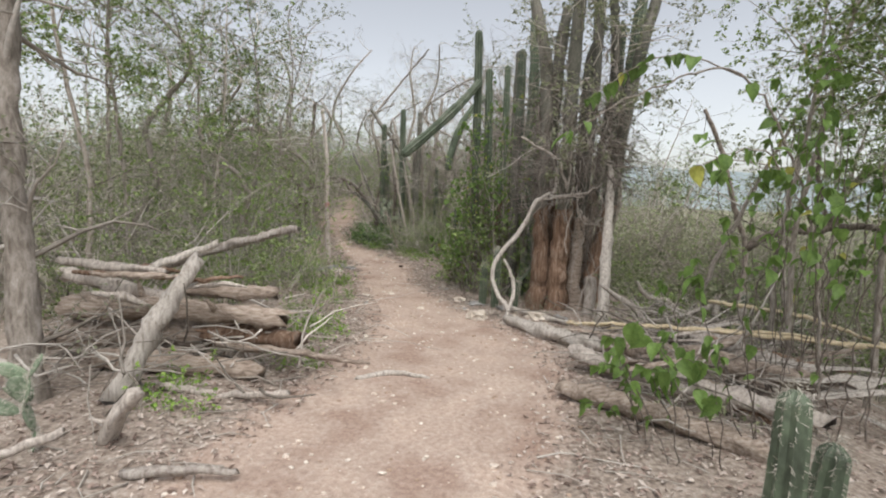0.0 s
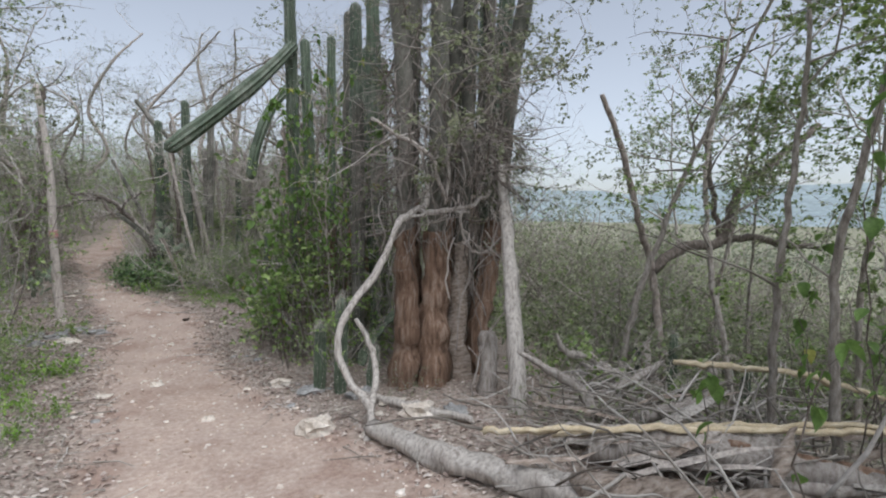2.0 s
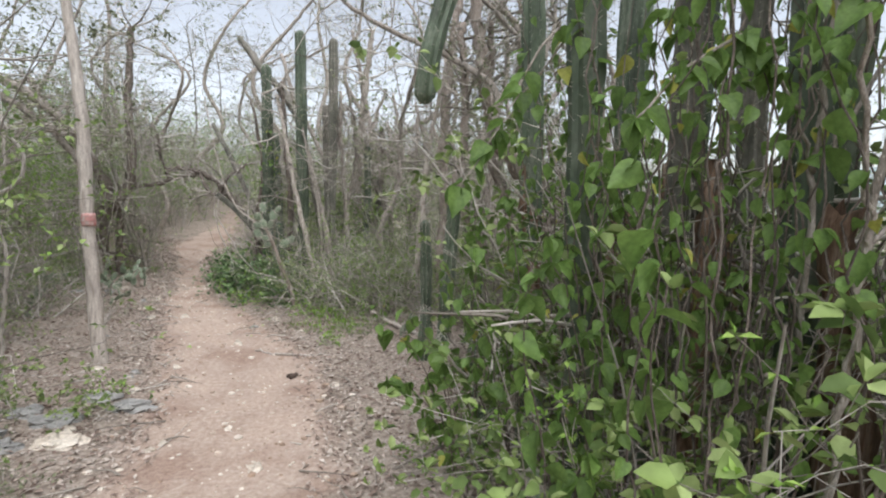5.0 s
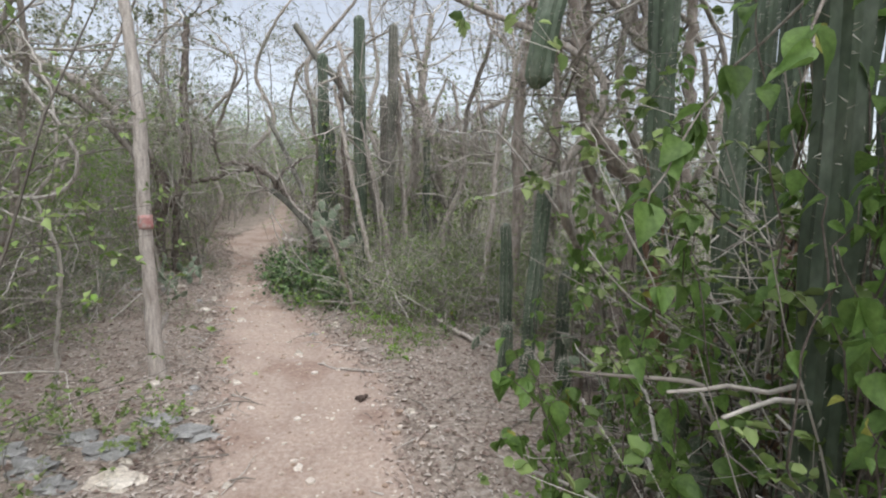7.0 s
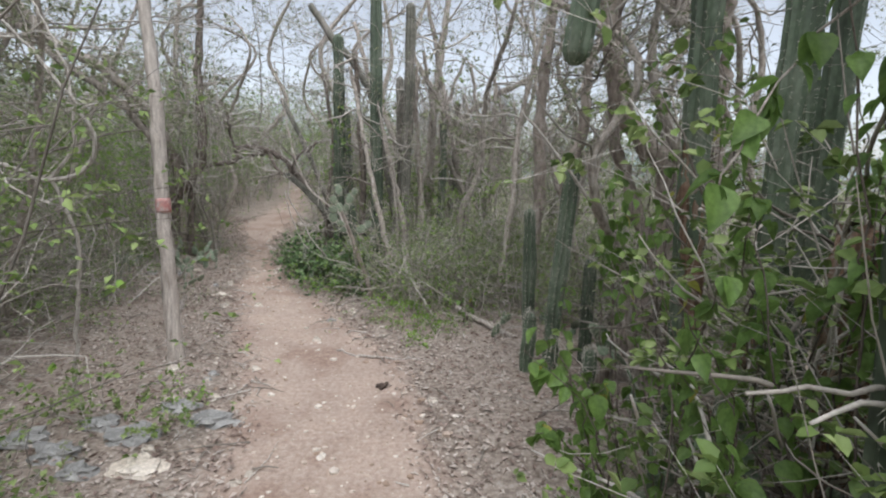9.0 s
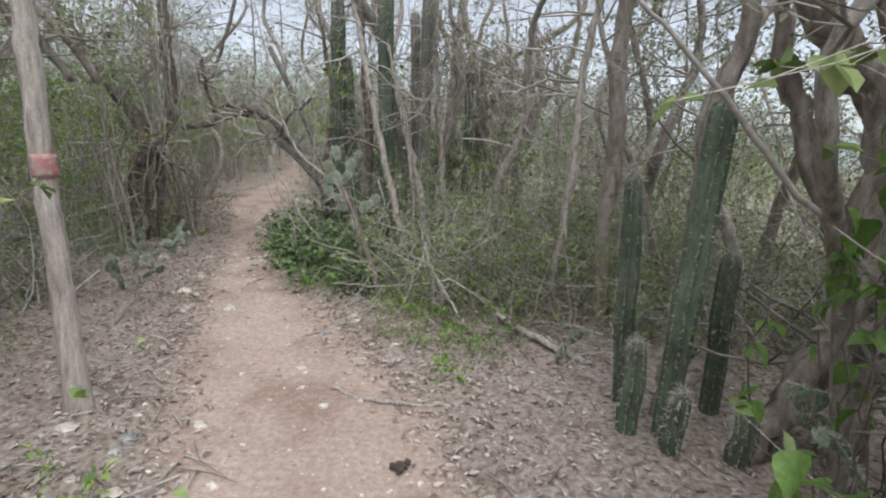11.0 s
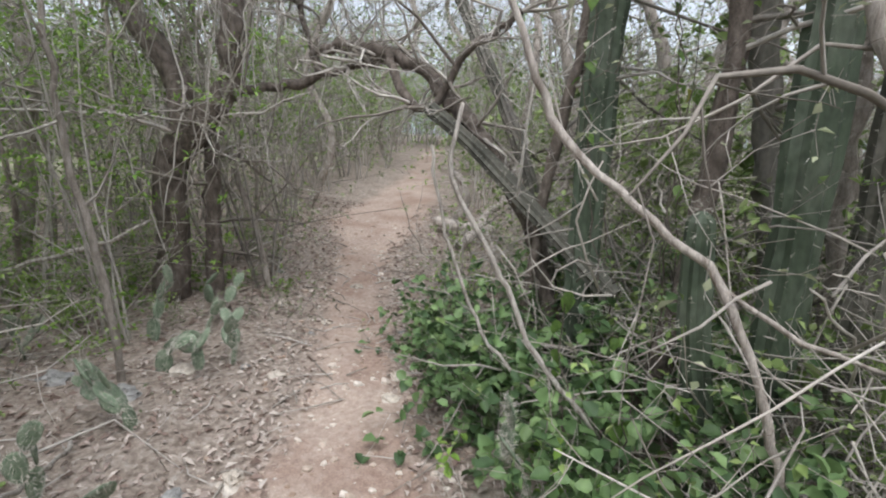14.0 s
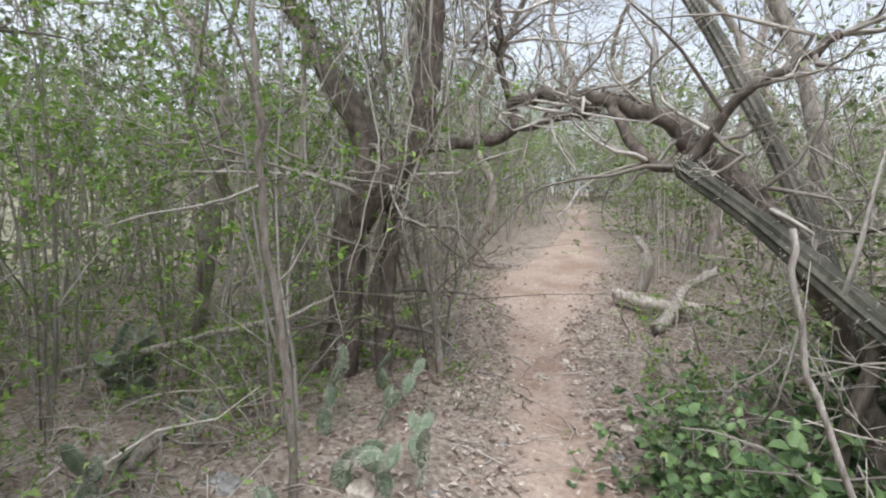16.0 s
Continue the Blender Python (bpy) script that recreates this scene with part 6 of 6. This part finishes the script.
# dry shag hanging from a dead cactus clump behind the bend
def shag(x, y, z, w, h, seed, n):
    rnd = random.Random(seed)
    ob = thing("dead_cactus_clump", "dead cactus stems hung with brown dry shag", "cactus", (x, y, gz(x, y)))
    for _ in range(3):
        a = rnd.uniform(0, math.tau)
        g = Geo()
        b = Vector((math.cos(a), math.sin(a), 0)) * w * rnd.uniform(0.2, 0.7)
        e = b * 1.8 + Vector((0, 0, z + h * rnd.uniform(0.3, 1.0)))
        limb(g, [(*(b - Vector((0, 0, 0.1))), 0.045), (*(b.lerp(e, 0.3) + Vector((rnd.gauss(0, 0.15), 0, 0))), 0.042), (*(b.lerp(e, 0.65) + Vector((rnd.gauss(0, 0.2), 0, 0))), 0.04), (*e, 0.022)], 8, 0.12, 0.012, 0.5, rnd)
        part("stem", g, BARK, ob)
    t = Geo()
    for _ in range(n):
        a = rnd.uniform(0, math.tau)
        q = w * rnd.uniform(0.3, 1.1)
        p = Vector((math.cos(a) * q, math.sin(a) * q, z + rnd.uniform(-0.1, h * 0.6)))
        grow(t, None, rnd, p, Vector((math.cos(a) * 0.5, math.sin(a) * 0.5, -1.0)), rnd.uniform(0.4, 1.1), 0.008, 1, 4, 0.1, 0.35)
    part("root_tangle", t, TANGLE, ob, "brown hanging shag of dry strands")


shag(-0.05, 16.9, 2.3, 0.32, 1.6, 1, 130)
shag(0.75, 17.6, 2.4, 0.28, 1.7, 2, 80)
shag(-0.75, 16.2, 2.6, 0.2, 1.2, 3, 50)

# thin strands hanging from the crowns beside the trail
for i, (x, y, z, l) in enumerate([(0.05, 12.6, 3.9, 1.9), (0.2, 12.5, 4.0, 2.1), (0.42, 12.4, 4.0, 2.3), (-0.15, 12.9, 4.1, 1.4), (0.6, 12.7, 3.9, 1.6), (0.3, 13.2, 4.2, 1.8), (-0.5, 13.8, 4.3, 1.2)]):
    k = random.Random(40 + i)
    g = Geo()
    limb(g, [(x + 0.5, y + 0.2, z + 0.35, 0.007), (x, y, z, 0.007), (x + k.gauss(0, 0.06), y, z - l * 0.5, 0.006), (x + k.gauss(0, 0.08), y, z - l, 0.004)], 5, 0.12, 0.012, 0, k)
    limb(g, [(x + 0.5, y + 0.2, z + 0.35, 0.012), (x + 1.0, 12.3, z - 0.6, 0.02), (1.35, 12.05, 2.6, 0.03)], 5, 0.15, 0.015, 0.2, k)
    solid("hanging_vine", g, BARK, "thin dry vine hanging from a crooked branch", "vine", "bare vines")

# curly bleached branches lying in the tangle
for i in range(16):
    k = random.Random(70 + i)
    x, y = k.uniform(-1.0, 1.1), k.uniform(13.7, 14.9)
    z = gz(x, y)
    q, v = Vector((x, y, z + k.uniform(0.0, 0.35))), Vector((k.gauss(-0.4, 0.7), k.gauss(0.1, 0.4), k.uniform(0.2, 0.9))).normalized()
    c = []
    for j in range(6):
        c.append((*q, 0.014 * (1 - 0.13 * j)))
        v = (v + Vector((k.gauss(0, 0.5), k.gauss(0, 0.35), k.gauss(0, 0.45)))).normalized()
        q = q + v * k.uniform(0.12, 0.26)
    g = Geo()
    limb(g, c, 6, 0.05, 0.006, 0.25, k)
    if i % 2:
        limb(g, [c[3], (c[3][0] + k.gauss(0, 0.2), c[3][1], c[3][2] + 0.15, 0.007), (c[3][0] + k.gauss(0, 0.3), c[3][1], c[3][2] + 0.28, 0.004)], 5, 0.05, 0.006, 0, k)
    solid("curly_branch", g, BLEACHED, "curly bleached branch caught in the thicket", "branch", "curly branches")

# ---- large-leaved climbers at the trail's edge ----
VINE = "green climber with large drooping heart-shaped leaves"
for i, (x, y, reach, h, n, size, drift) in enumerate([
    (0.5, 9.45, (0.6, 0.5), 1.6, 150, 1.1, (-0.2, -0.2)), (0.35, 9.9, (0.6, 0.4), 1.1, 110, 1.05, (-0.2, -0.2)), (0.75, 10.3, (0.7, 0.5), 1.7, 120, 1.0, (-0.2, 0)), (0.65, 8.75, (0.6, 0.4), 2.4, 130, 1.05, (0, 0)), (0.25, 9.4, (0.35, 0.4), 1.5, 60, 0.75, (-0.1, 0.1)), (1.55, 2.75, (0.3, 0.3), 1.15, 40, 1.3, (-0.35, 0)), (1.5, 3.0, (0.5, 0.4), 0.6, 60, 1.0, (-0.2, 0)), (0.5, 8.35, (0.45, 0.35), 2.1, 130, 1.1, (-0.15, -0.1)), (0.75, 9.2, (0.5, 0.5), 2.6, 120, 1.0, (-0.2, 0)), (0.2, 9.55, (0.4, 0.4), 0.7, 50, 0.95, (-0.15, 0)), (0.8, 8.7, (0.6, 0.4), 2.9, 120, 1.0, (-0.2, 0)), (0.4, 10.45, (0.22, 0.2), 1.3, 26, 1.4, (-0.45, 0)), (0.9, 9.7, (0.7, 0.5), 2.5, 120, 1.0, (-0.3, -0.2)),
    (2.1, 2.9, (0.8, 0.7), 2.2, 120, 1.05, (0, 0)), (2.5, 2.2, (0.7, 0.7), 2.7, 110, 1.2, (0, 0)), (2.9, 3.9, (0.8, 0.8), 3.0, 120, 1.0, (0, 0)), (2.7, 3.2, (0.6, 0.6), 3.2, 90, 1.1, (0, 0)), (2.0, 4.0, (0.5, 0.5), 1.3, 60, 0.9, (0, 0)), (3.3, 4.6, (0.8, 0.6), 2.6, 100, 1.0, (0, 0)),
    (0.75, 8.35, (0.75, 0.3), 3.3, 190, 0.85, (-0.1, -0.1)), (1.0, 8.3, (0.5, 0.3), 2.4, 170, 0.75, (0, 0)), (1.15, 8.75, (0.6, 0.4), 3.6, 160, 1.0, (-0.1, 0)), (0.5, 8.55, (0.5, 0.3), 2.3, 150, 0.7, (-0.05, 0)), (0.7, 9.05, (0.4, 0.4), 3.3, 100, 1.1, (0, 0)), (1.3, 9.5, (0.5, 0.4), 3.2, 90, 1.1, (0, -0.2)),
    (0.75, 11.1, (0.45, 0.4), 1.9, 90, 1.0, (-0.1, 0)), (1.0, 11.35, (0.5, 0.4), 2.6, 100, 1.0, (0, 0)), (0.6, 10.9, (0.4, 0.35), 1.0, 60, 1.0, (-0.1, 0)), (1.5, 11.5, (0.5, 0.4), 3.2, 80, 1.0, (0, 0)),
    (-1.75, 16.15, (0.4, 0.35), 3.0, 60, 0.95, (-0.2, 0)), (-2.0, 15.55, (0.45, 0.35), 0.9, 60, 0.75, (-0.1, 0)),
    (1.35, 11.2, (0.4, 0.4), 1.1, 40, 1.1, (0, 0)), (-2.2, 4.7, (0.6, 0.4), 0.9, 50, 0.8, (0, 0)), (0.0, 13.4, (0.4, 0.4), 0.3, 25, 0.7, (0, 0)),
]):
    leafy_vine(x, y, 300 + i, reach, h, n, VINE, size * (0.78 if 8.0 < y < 9.7 else 0.95), None, drift, (0.72, 1.0) if h > 2.95 else ((0.45, 1.0) if h > 1.5 else (0.25, 1.0)))

def hanging_branch(lines, count, seed, size):
    """A thin climber branch that hangs out over the trail with large leaves."""
    rnd = random.Random(seed)
    x, y, z = lines[0][0][:3]
    ob = thing("hanging_branch", "thin climber branch with large green leaves", "branch", (x, y, z))
    g = Geo()
    runs = [limb(g, [(p[0] - x, p[1] - y, p[2] - z, p[3]) for p in c], 5, 0.06, 0.008, 0, rnd) for c in lines]
    part("stem", g, BARK, ob)
    for i in range(count):
        pts = runs[rnd.randrange(len(runs))]
        p = pts[int(len(pts) * rnd.uniform(0.3, 0.999))]
        lf = new("leaf", LEAVES[rnd.randrange(4)] if rnd.random() > 0.08 else OLDLEAF)
        lf.parent = ob
        lf.matrix_basis = Matrix.Translation(p) @ Euler((rnd.gauss(-0.8, 0.35), rnd.gauss(0, 0.35), rnd.uniform(0, 6.28))).to_matrix().to_4x4() @ Matrix.Scale(size * rnd.uniform(0.7, 1.25), 4)


hanging_branch([[(2.6, 3.2, -0.1, 0.012), (2.4, 3.25, 1.4, 0.01), (1.9, 3.3, 2.3, 0.008), (1.2, 3.1, 2.15, 0.006), (0.7, 2.98, 1.85, 0.003)], [(1.9, 3.3, 2.3, 0.006), (1.5, 3.6, 2.5, 0.005), (1.0, 3.7, 2.2, 0.003)], [(2.4, 3.25, 1.4, 0.006), (1.9, 3.0, 1.8, 0.005), (1.45, 2.9, 1.7, 0.003)]], 64, 71, 1.15)
hanging_branch([[(1.0, 10.1, -0.3, 0.01), (0.8, 9.6, 1.2, 0.008), (0.45, 9.1, 1.95, 0.006), (0.12, 8.75, 1.6, 0.003)], [(0.45, 9.1, 1.95, 0.005), (0.3, 9.3, 1.7, 0.004), (0.05, 9.2, 1.35, 0.003)]], 46, 72, 1.1)

hanging_branch([[(0.95, 8.3, -0.3, 0.012), (0.8, 8.15, 1.2, 0.01), (0.85, 8.0, 2.3, 0.007), (1.15, 7.95, 3.1, 0.003)], [(0.8, 8.15, 1.2, 0.007), (0.5, 8.0, 2.0, 0.005), (0.3, 8.0, 2.6, 0.003)], [(0.85, 8.0, 2.3, 0.006), (1.2, 7.9, 2.4, 0.004), (1.4, 7.8, 2.2, 0.003)], [(0.8, 8.15, 1.2, 0.006), (1.1, 7.95, 1.7, 0.005), (1.3, 7.8, 1.75, 0.003)], [(0.5, 8.0, 2.0, 0.005), (0.7, 8.0, 2.9, 0.003)]], 150, 73, 0.72)
hanging_branch([[(1.1, 8.6, -0.3, 0.012), (1.0, 8.5, 1.4, 0.01), (0.9, 8.4, 2.6, 0.007), (0.7, 8.4, 3.5, 0.003)], [(1.0, 8.5, 1.4, 0.007), (1.35, 8.3, 2.3, 0.005), (1.45, 8.2, 3.1, 0.003)], [(0.9, 8.4, 2.6, 0.005), (0.45, 8.4, 2.8, 0.004), (0.2, 8.5, 2.5, 0.003)], [(1.0, 8.5, 1.4, 0.006), (0.6, 8.3, 1.7, 0.005), (0.3, 8.3, 1.5, 0.003)]], 150, 74, 0.78)

# ---- prickly pears ----
for i, (x, y, n, s, tall) in enumerate([(-2.25, 2.55, 9, 0.85, False), (-3.9, 14.9, 8, 0.75, False), (-4.15, 15.55, 9, 0.8, False), (-4.46, 15.95, 9, 0.8, False), (-5.2, 15.3, 8, 0.8, False), (-4.3, 14.6, 9, 0.8, False), (-4.6, 14.2, 8, 0.8, False), (-6.05, 16.3, 14, 0.9, True), (-4.1, 16.3, 7, 0.75, False), (-4.6, 16.7, 7, 0.8, True), (-4.95, 16.2, 7, 0.8, True), (-5.35, 15.9, 6, 0.75, False), (-6.3, 16.1, 12, 0.9, True), (0.75, 9.9, 12, 0.95, True), (0.95, 9.2, 9, 0.9, True), (0.4, 9.6, 9, 0.9, True), (0.3, 9.95, 7, 0.85, True), (0.7, 9.4, 11, 0.95, True), (0.1, 12.9, 3, 0.9, False), (0.85, 13.5, 7, 0.85, True), (0.7, 11.25, 9, 0.95, True), (0.95, 10.9, 8, 0.95, True), (0.75, 12.5, 5, 0.8, False), (-3.6, 16.3, 5, 0.6, False), (-2.1, 15.2, 6, 0.8, True), (1.2, 8.0, 6, 1.0, True)]):
    if off_path(x, y) > 0.1:
        prickly_pear(x, y, 400 + i, n, "grey-green prickly pear cactus with flat spiny pads", s, tall)

def tall_pear(x, y, stalk, pads, seed):
    rnd = random.Random(seed)
    z = gz(x, y)
    ob = thing("prickly_pear", "tall pale prickly pear with a bare stalk and spiny pads", "cactus", (x, y, z), "prickly pears")
    g = Geo()
    limb(g, [(a, b, c, r) for a, b, c, r in stalk], 7, 0.06, 0.005, 0.4, rnd)
    part("stalk", g, PALEBARK, ob, "pale bare stalk")
    for px, py, pz, tilt, turn, s in pads:
        me, sp, h = PADS[rnd.randrange(3)]
        pad = new("pad", me)
        pad.parent = ob
        pad.matrix_basis = pose(px, py, pz, rnd.gauss(0, 12), tilt, turn) @ Matrix.Scale(s * 0.68, 4)
        for k in range(2):
            spn = new("spine_cover", sp)
            spn.parent = pad
            spn.matrix_basis = pose(0, 0, 0, 0, 0, 180 * k)
            tagged(spn, kind="stuff")


tall_pear(-1.3, 14.42, [(0, 0, -0.05, 0.034), (-0.12, -0.02, 0.4, 0.028), (-0.27, -0.06, 0.85, 0.024), (-0.4, -0.1, 1.22, 0.018)],
          [(-0.4, -0.1, 1.2, -25, 10, 1.0), (-0.46, -0.12, 1.31, -40, 20, 0.9), (-0.37, -0.1, 1.2, 30, -10, 0.9), (-0.32, -0.1, 1.31, 20, 10, 0.95), (-0.36, -0.1, 1.05, -75, 5, 1.0), (-0.48, -0.13, 1.07, -20, 15, 0.9), (-0.42, -0.1, 1.42, -10, 30, 0.9), (-0.1, -0.04, 0.94, 10, 30, 0.9), (-0.27, -0.1, 1.42, 40, 20, 0.8), (-0.34, -0.08, 0.98, -95, 5, 0.8), (-0.22, -0.05, 0.95, 60, 0, 0.95), (-0.12, -0.04, 0.98, 35, 0, 0.9), (-0.44, -0.13, 1.22, -70, 15, 0.8), (-0.18, -0.05, 0.7, 70, 10, 0.8)], 41)
# ---- low weeds along the trail ----
w1 = shrub("weed", "small green weed at the edge of the trail", "weed", 6, 8, 0.28, 0.9, 0.003, 1, 4, 5, (0.03, 0.02), TWIG, BRIGHTLEAF, group="trail weeds", oval=True)
w2 = shrub("ivy_clump", "dark green leafy clump under the thicket", "shrub", 7, 14, 0.6, 1.0, 0.005, 1, 5, 6, (0.058, 0.046), TWIG, DARKLEAF, group="ivy clumps", oval=True)
w3 = shrub("dry_weed", "dusty grey-green weed with thin stems", "weed", 8, 9, 0.4, 0.7, 0.004, 1, 4, 5, (0.03, 0.014), TWIG, GREYLEAF, group="dry weeds")


def verge(n, y0, y1, sides, near, far):
    out = []
    while len(out) < n:
        y = PLACES.uniform(y0, y1)
        sd = PLACES.choice(sides)
        x = float(np.interp(y, PY, PX)) + sd * (float(np.interp(y, PY, PW)) + PLACES.uniform(near, far))
        out.append((x, y, PLACES.uniform(0, 360), PLACES.uniform(0.7, 1.3)))
    return out


scatter(w1, verge(26, 3.2, 9.5, (-1,), 0.1, 0.9) + verge(8, 9, 15, (-1, 1), 0.2, 1.0) + verge(8, 15, 21, (-1, 1), 0.2, 0.9) + [(-5.1, 16.2, 60, 1.0), (-5.6, 16.7, 30, 1.4), (-6.0, 16.2, 0, 1.3), (-5.3, 17.0, 90, 1.1), (-6.5, 16.8, 150, 1.5), (-0.9, 13.35, 0, 0.9), (-0.7, 13.45, 90, 1.1), (-0.5, 13.3, 40, 1.0), (-1.2, 13.5, 10, 0.6)])
scatter(w2, [(-2.35, 15.75, 0, 1.0), (-2.05, 15.35, 60, 1.0), (-2.5, 16.25, 130, 1.0), (-1.75, 15.1, 200, 1.0), (-1.85, 15.75, 30, 1.0), (-2.4, 16.6, 80, 0.8), (-1.45, 14.7, 20, 0.7), (-2.88, 16.75, 0, 0.8), (-2.75, 17.15, 50, 0.8), (-2.72, 16.4, 100, 0.9), (-2.5, 16.0, 130, 0.9), (-2.15, 16.95, 20, 1.1), (-1.85, 16.6, 90, 1.2), (-1.6, 16.1, 150, 1.2), (-2.2, 17.5, 200, 1.0), (-1.5, 17.0, 250, 1.3), (-1.35, 15.6, 40, 1.1), (-1.8, 17.9, 10, 1.1)])
scatter(w3, verge(20, 3.0, 12.0, (-1,), 0.3, 1.6) + verge(14, 3.0, 14.0, (1,), 0.8, 1.8) + verge(12, 14.0, 22.0, (-1, 1), 0.3, 1.4))


# ---- leaf litter, pebbles, far woods ----
def litter():
    rnd = random.Random(501)
    g = Geo()
    for _ in range(60000):
        y = rnd.uniform(1.2, 21.0)
        s = rnd.choice((-1, 1))
        c, w = float(np.interp(y, PY, PX)), float(np.interp(y, PY, PW))
        u = rnd.expovariate(1 / 1.9) - 0.3 * min(1.0, w)
        if u < 0 and rnd.random() < 0.35 - u * 1.6:
            continue
        x = c + s * (w + u)
        a = rnd.uniform(0, math.tau)
        d = Vector((math.cos(a), math.sin(a), rnd.gauss(0, 0.18))).normalized()
        l = rnd.triangular(0.02, 0.075, 0.03)
        g.leaf(Vector((x, y, top(x, y) + rnd.uniform(0.002, 0.022))), d, Vector((rnd.gauss(0, 0.5), rnd.gauss(0, 0.5), 1)), l, l * rnd.uniform(0.3, 0.6), rnd.uniform(0.1, 0.5))
    solid("leaf_litter", g, LITTER, "dry brown and grey fallen leaves", "leaf litter", kind="stuff", smooth=False)


litter()


def pebbles():
    rnd = random.Random(502)
    g = Geo()
    for _ in range(4300):
        y = rnd.uniform(1.2, 20.0)
        c, w = float(np.interp(y, PY, PX)), float(np.interp(y, PY, PW))
        x = c + rnd.triangular(-1.0, 1.0, rnd.choice((-0.8, 0.8))) * (w + 0.35)
        r = min(rnd.lognormvariate(-4.85, 0.6), 0.035)
        g.stone((x, y, top(x, y) + r * 0.2), (r, r * rnd.uniform(0.6, 1), r * 0.55), rnd, 3, 5)
    solid("pebbles", g, PEBBLE, "small pale pebbles scattered on the dirt trail", "pebbles", kind="stuff", smooth=False)


pebbles()


def middle_woods():
    """Scrub that closes the view between the near thicket and the far woods."""
    rnd = random.Random(504)
    wood, lv = Geo(), Geo()
    for x0, x1, y0, y1, n, hs in ((-19, -8.0, 3, 33, 150, 1.0), (-13, 6, 24, 37, 110, 1.0), (3.5, 13, 14, 28, 50, 0.5), (4.4, 14, 6.0, 15, 200, 0.45)):
        for _ in range(n):
            x, y = rnd.uniform(x0, x1), rnd.uniform(y0, y1)
            if off_path(x, y) < 1.0:
                continue
            h, z = rnd.uniform(1.8, 4.2) * hs, gz(x, y)
            for _ in range(6):
                p = Vector((x + rnd.gauss(0, 0.45), y + rnd.gauss(0, 0.45), z - 0.1))
                e = p + Vector((rnd.gauss(0, 0.45), rnd.gauss(0, 0.45), h * rnd.uniform(0.6, 1.1)))
                m = p.lerp(e, 0.5) + Vector((rnd.gauss(0, 0.2), rnd.gauss(0, 0.2), 0))
                wood.tube([p, m, e], [0.022, 0.016, 0.006], 3, 0, 0, False)
                for _ in range(3):
                    q = m.lerp(e, rnd.random())
                    wood.tube([q, q + Vector((rnd.gauss(0, 0.35), rnd.gauss(0, 0.35), rnd.uniform(0.0, 0.5)))], [0.008, 0.003], 3, 0, 0, False)
            for _ in range(260):
                q = Vector((rnd.gauss(0, 1), rnd.gauss(0, 1), rnd.gauss(0, 1))).normalized() * rnd.random() ** 0.45
                p = Vector((x + q.x * 1.0, y + q.y * 1.0, z + h * 0.5 + q.z * h * 0.5))
                d = Vector((rnd.gauss(0, 1), rnd.gauss(0, 1), rnd.gauss(0, 0.6))).normalized()
                lv.leaf(p, d, Vector((rnd.gauss(0, 0.5), rnd.gauss(0, 0.5), 1)), rnd.uniform(0.05, 0.12), rnd.uniform(0.02, 0.05))
    solid("scrub_stems", wood, BARK, "thin grey stems of the dry scrub", "scrub", kind="stuff")
    solid("scrub_foliage", lv, GREYLEAF, "dusty green foliage of the dry scrub", "scrub", kind="stuff", smooth=False)


middle_woods()


def far_woods():
    rnd = random.Random(503)
    wood, lv = Geo(), Geo()
    for _ in range(330):
        a = rnd.uniform(0, math.tau)
        dist = 19 + 45 * rnd.random() ** 1.5
        x, y = -2 + math.cos(a) * dist, 12 + math.sin(a) * dist * 1.1
        if off_path(x, y) < 1.5 or y < -8 or (y < 4 and abs(x) < 9):
            continue
        h = rnd.uniform(3.0, 5.5) * (0.75 if x > 6 else 1.0)
        z = gz(x, y)
        for _ in range(3):
            p = Vector((x + rnd.gauss(0, 0.5), y + rnd.gauss(0, 0.5), z - 0.1))
            e = p + Vector((rnd.gauss(0, 0.6), rnd.gauss(0, 0.6), h * rnd.uniform(0.7, 1.0)))
            wood.tube([p, p.lerp(e, 0.5) + Vector((rnd.gauss(0, 0.2), rnd.gauss(0, 0.2), 0)), e], [0.05, 0.035, 0.012], 4, 0, 0, False)
        for _ in range(300):
            q = Vector((rnd.gauss(0, 1), rnd.gauss(0, 1), rnd.gauss(0, 1)))
            q = q.normalized() * rnd.random() ** 0.5
            p = Vector((x + q.x * 1.6, y + q.y * 1.6, z + h * 0.52 + q.z * h * 0.52))
            d = Vector((rnd.gauss(0, 1), rnd.gauss(0, 1), rnd.gauss(0, 0.6))).normalized()
            lv.leaf(p, d, Vector((rnd.gauss(0, 0.5), rnd.gauss(0, 0.5), 1)), rnd.uniform(0.1, 0.28), rnd.uniform(0.03, 0.12))
    solid("far_wood_stems", wood, BARK, "grey stems of the distant dry woodland", "woodland", kind="stuff")
    solid("far_wood_foliage", lv, FARWOOD, "dusty green foliage of the distant woodland", "woodland", kind="stuff", smooth=False)


far_woods()
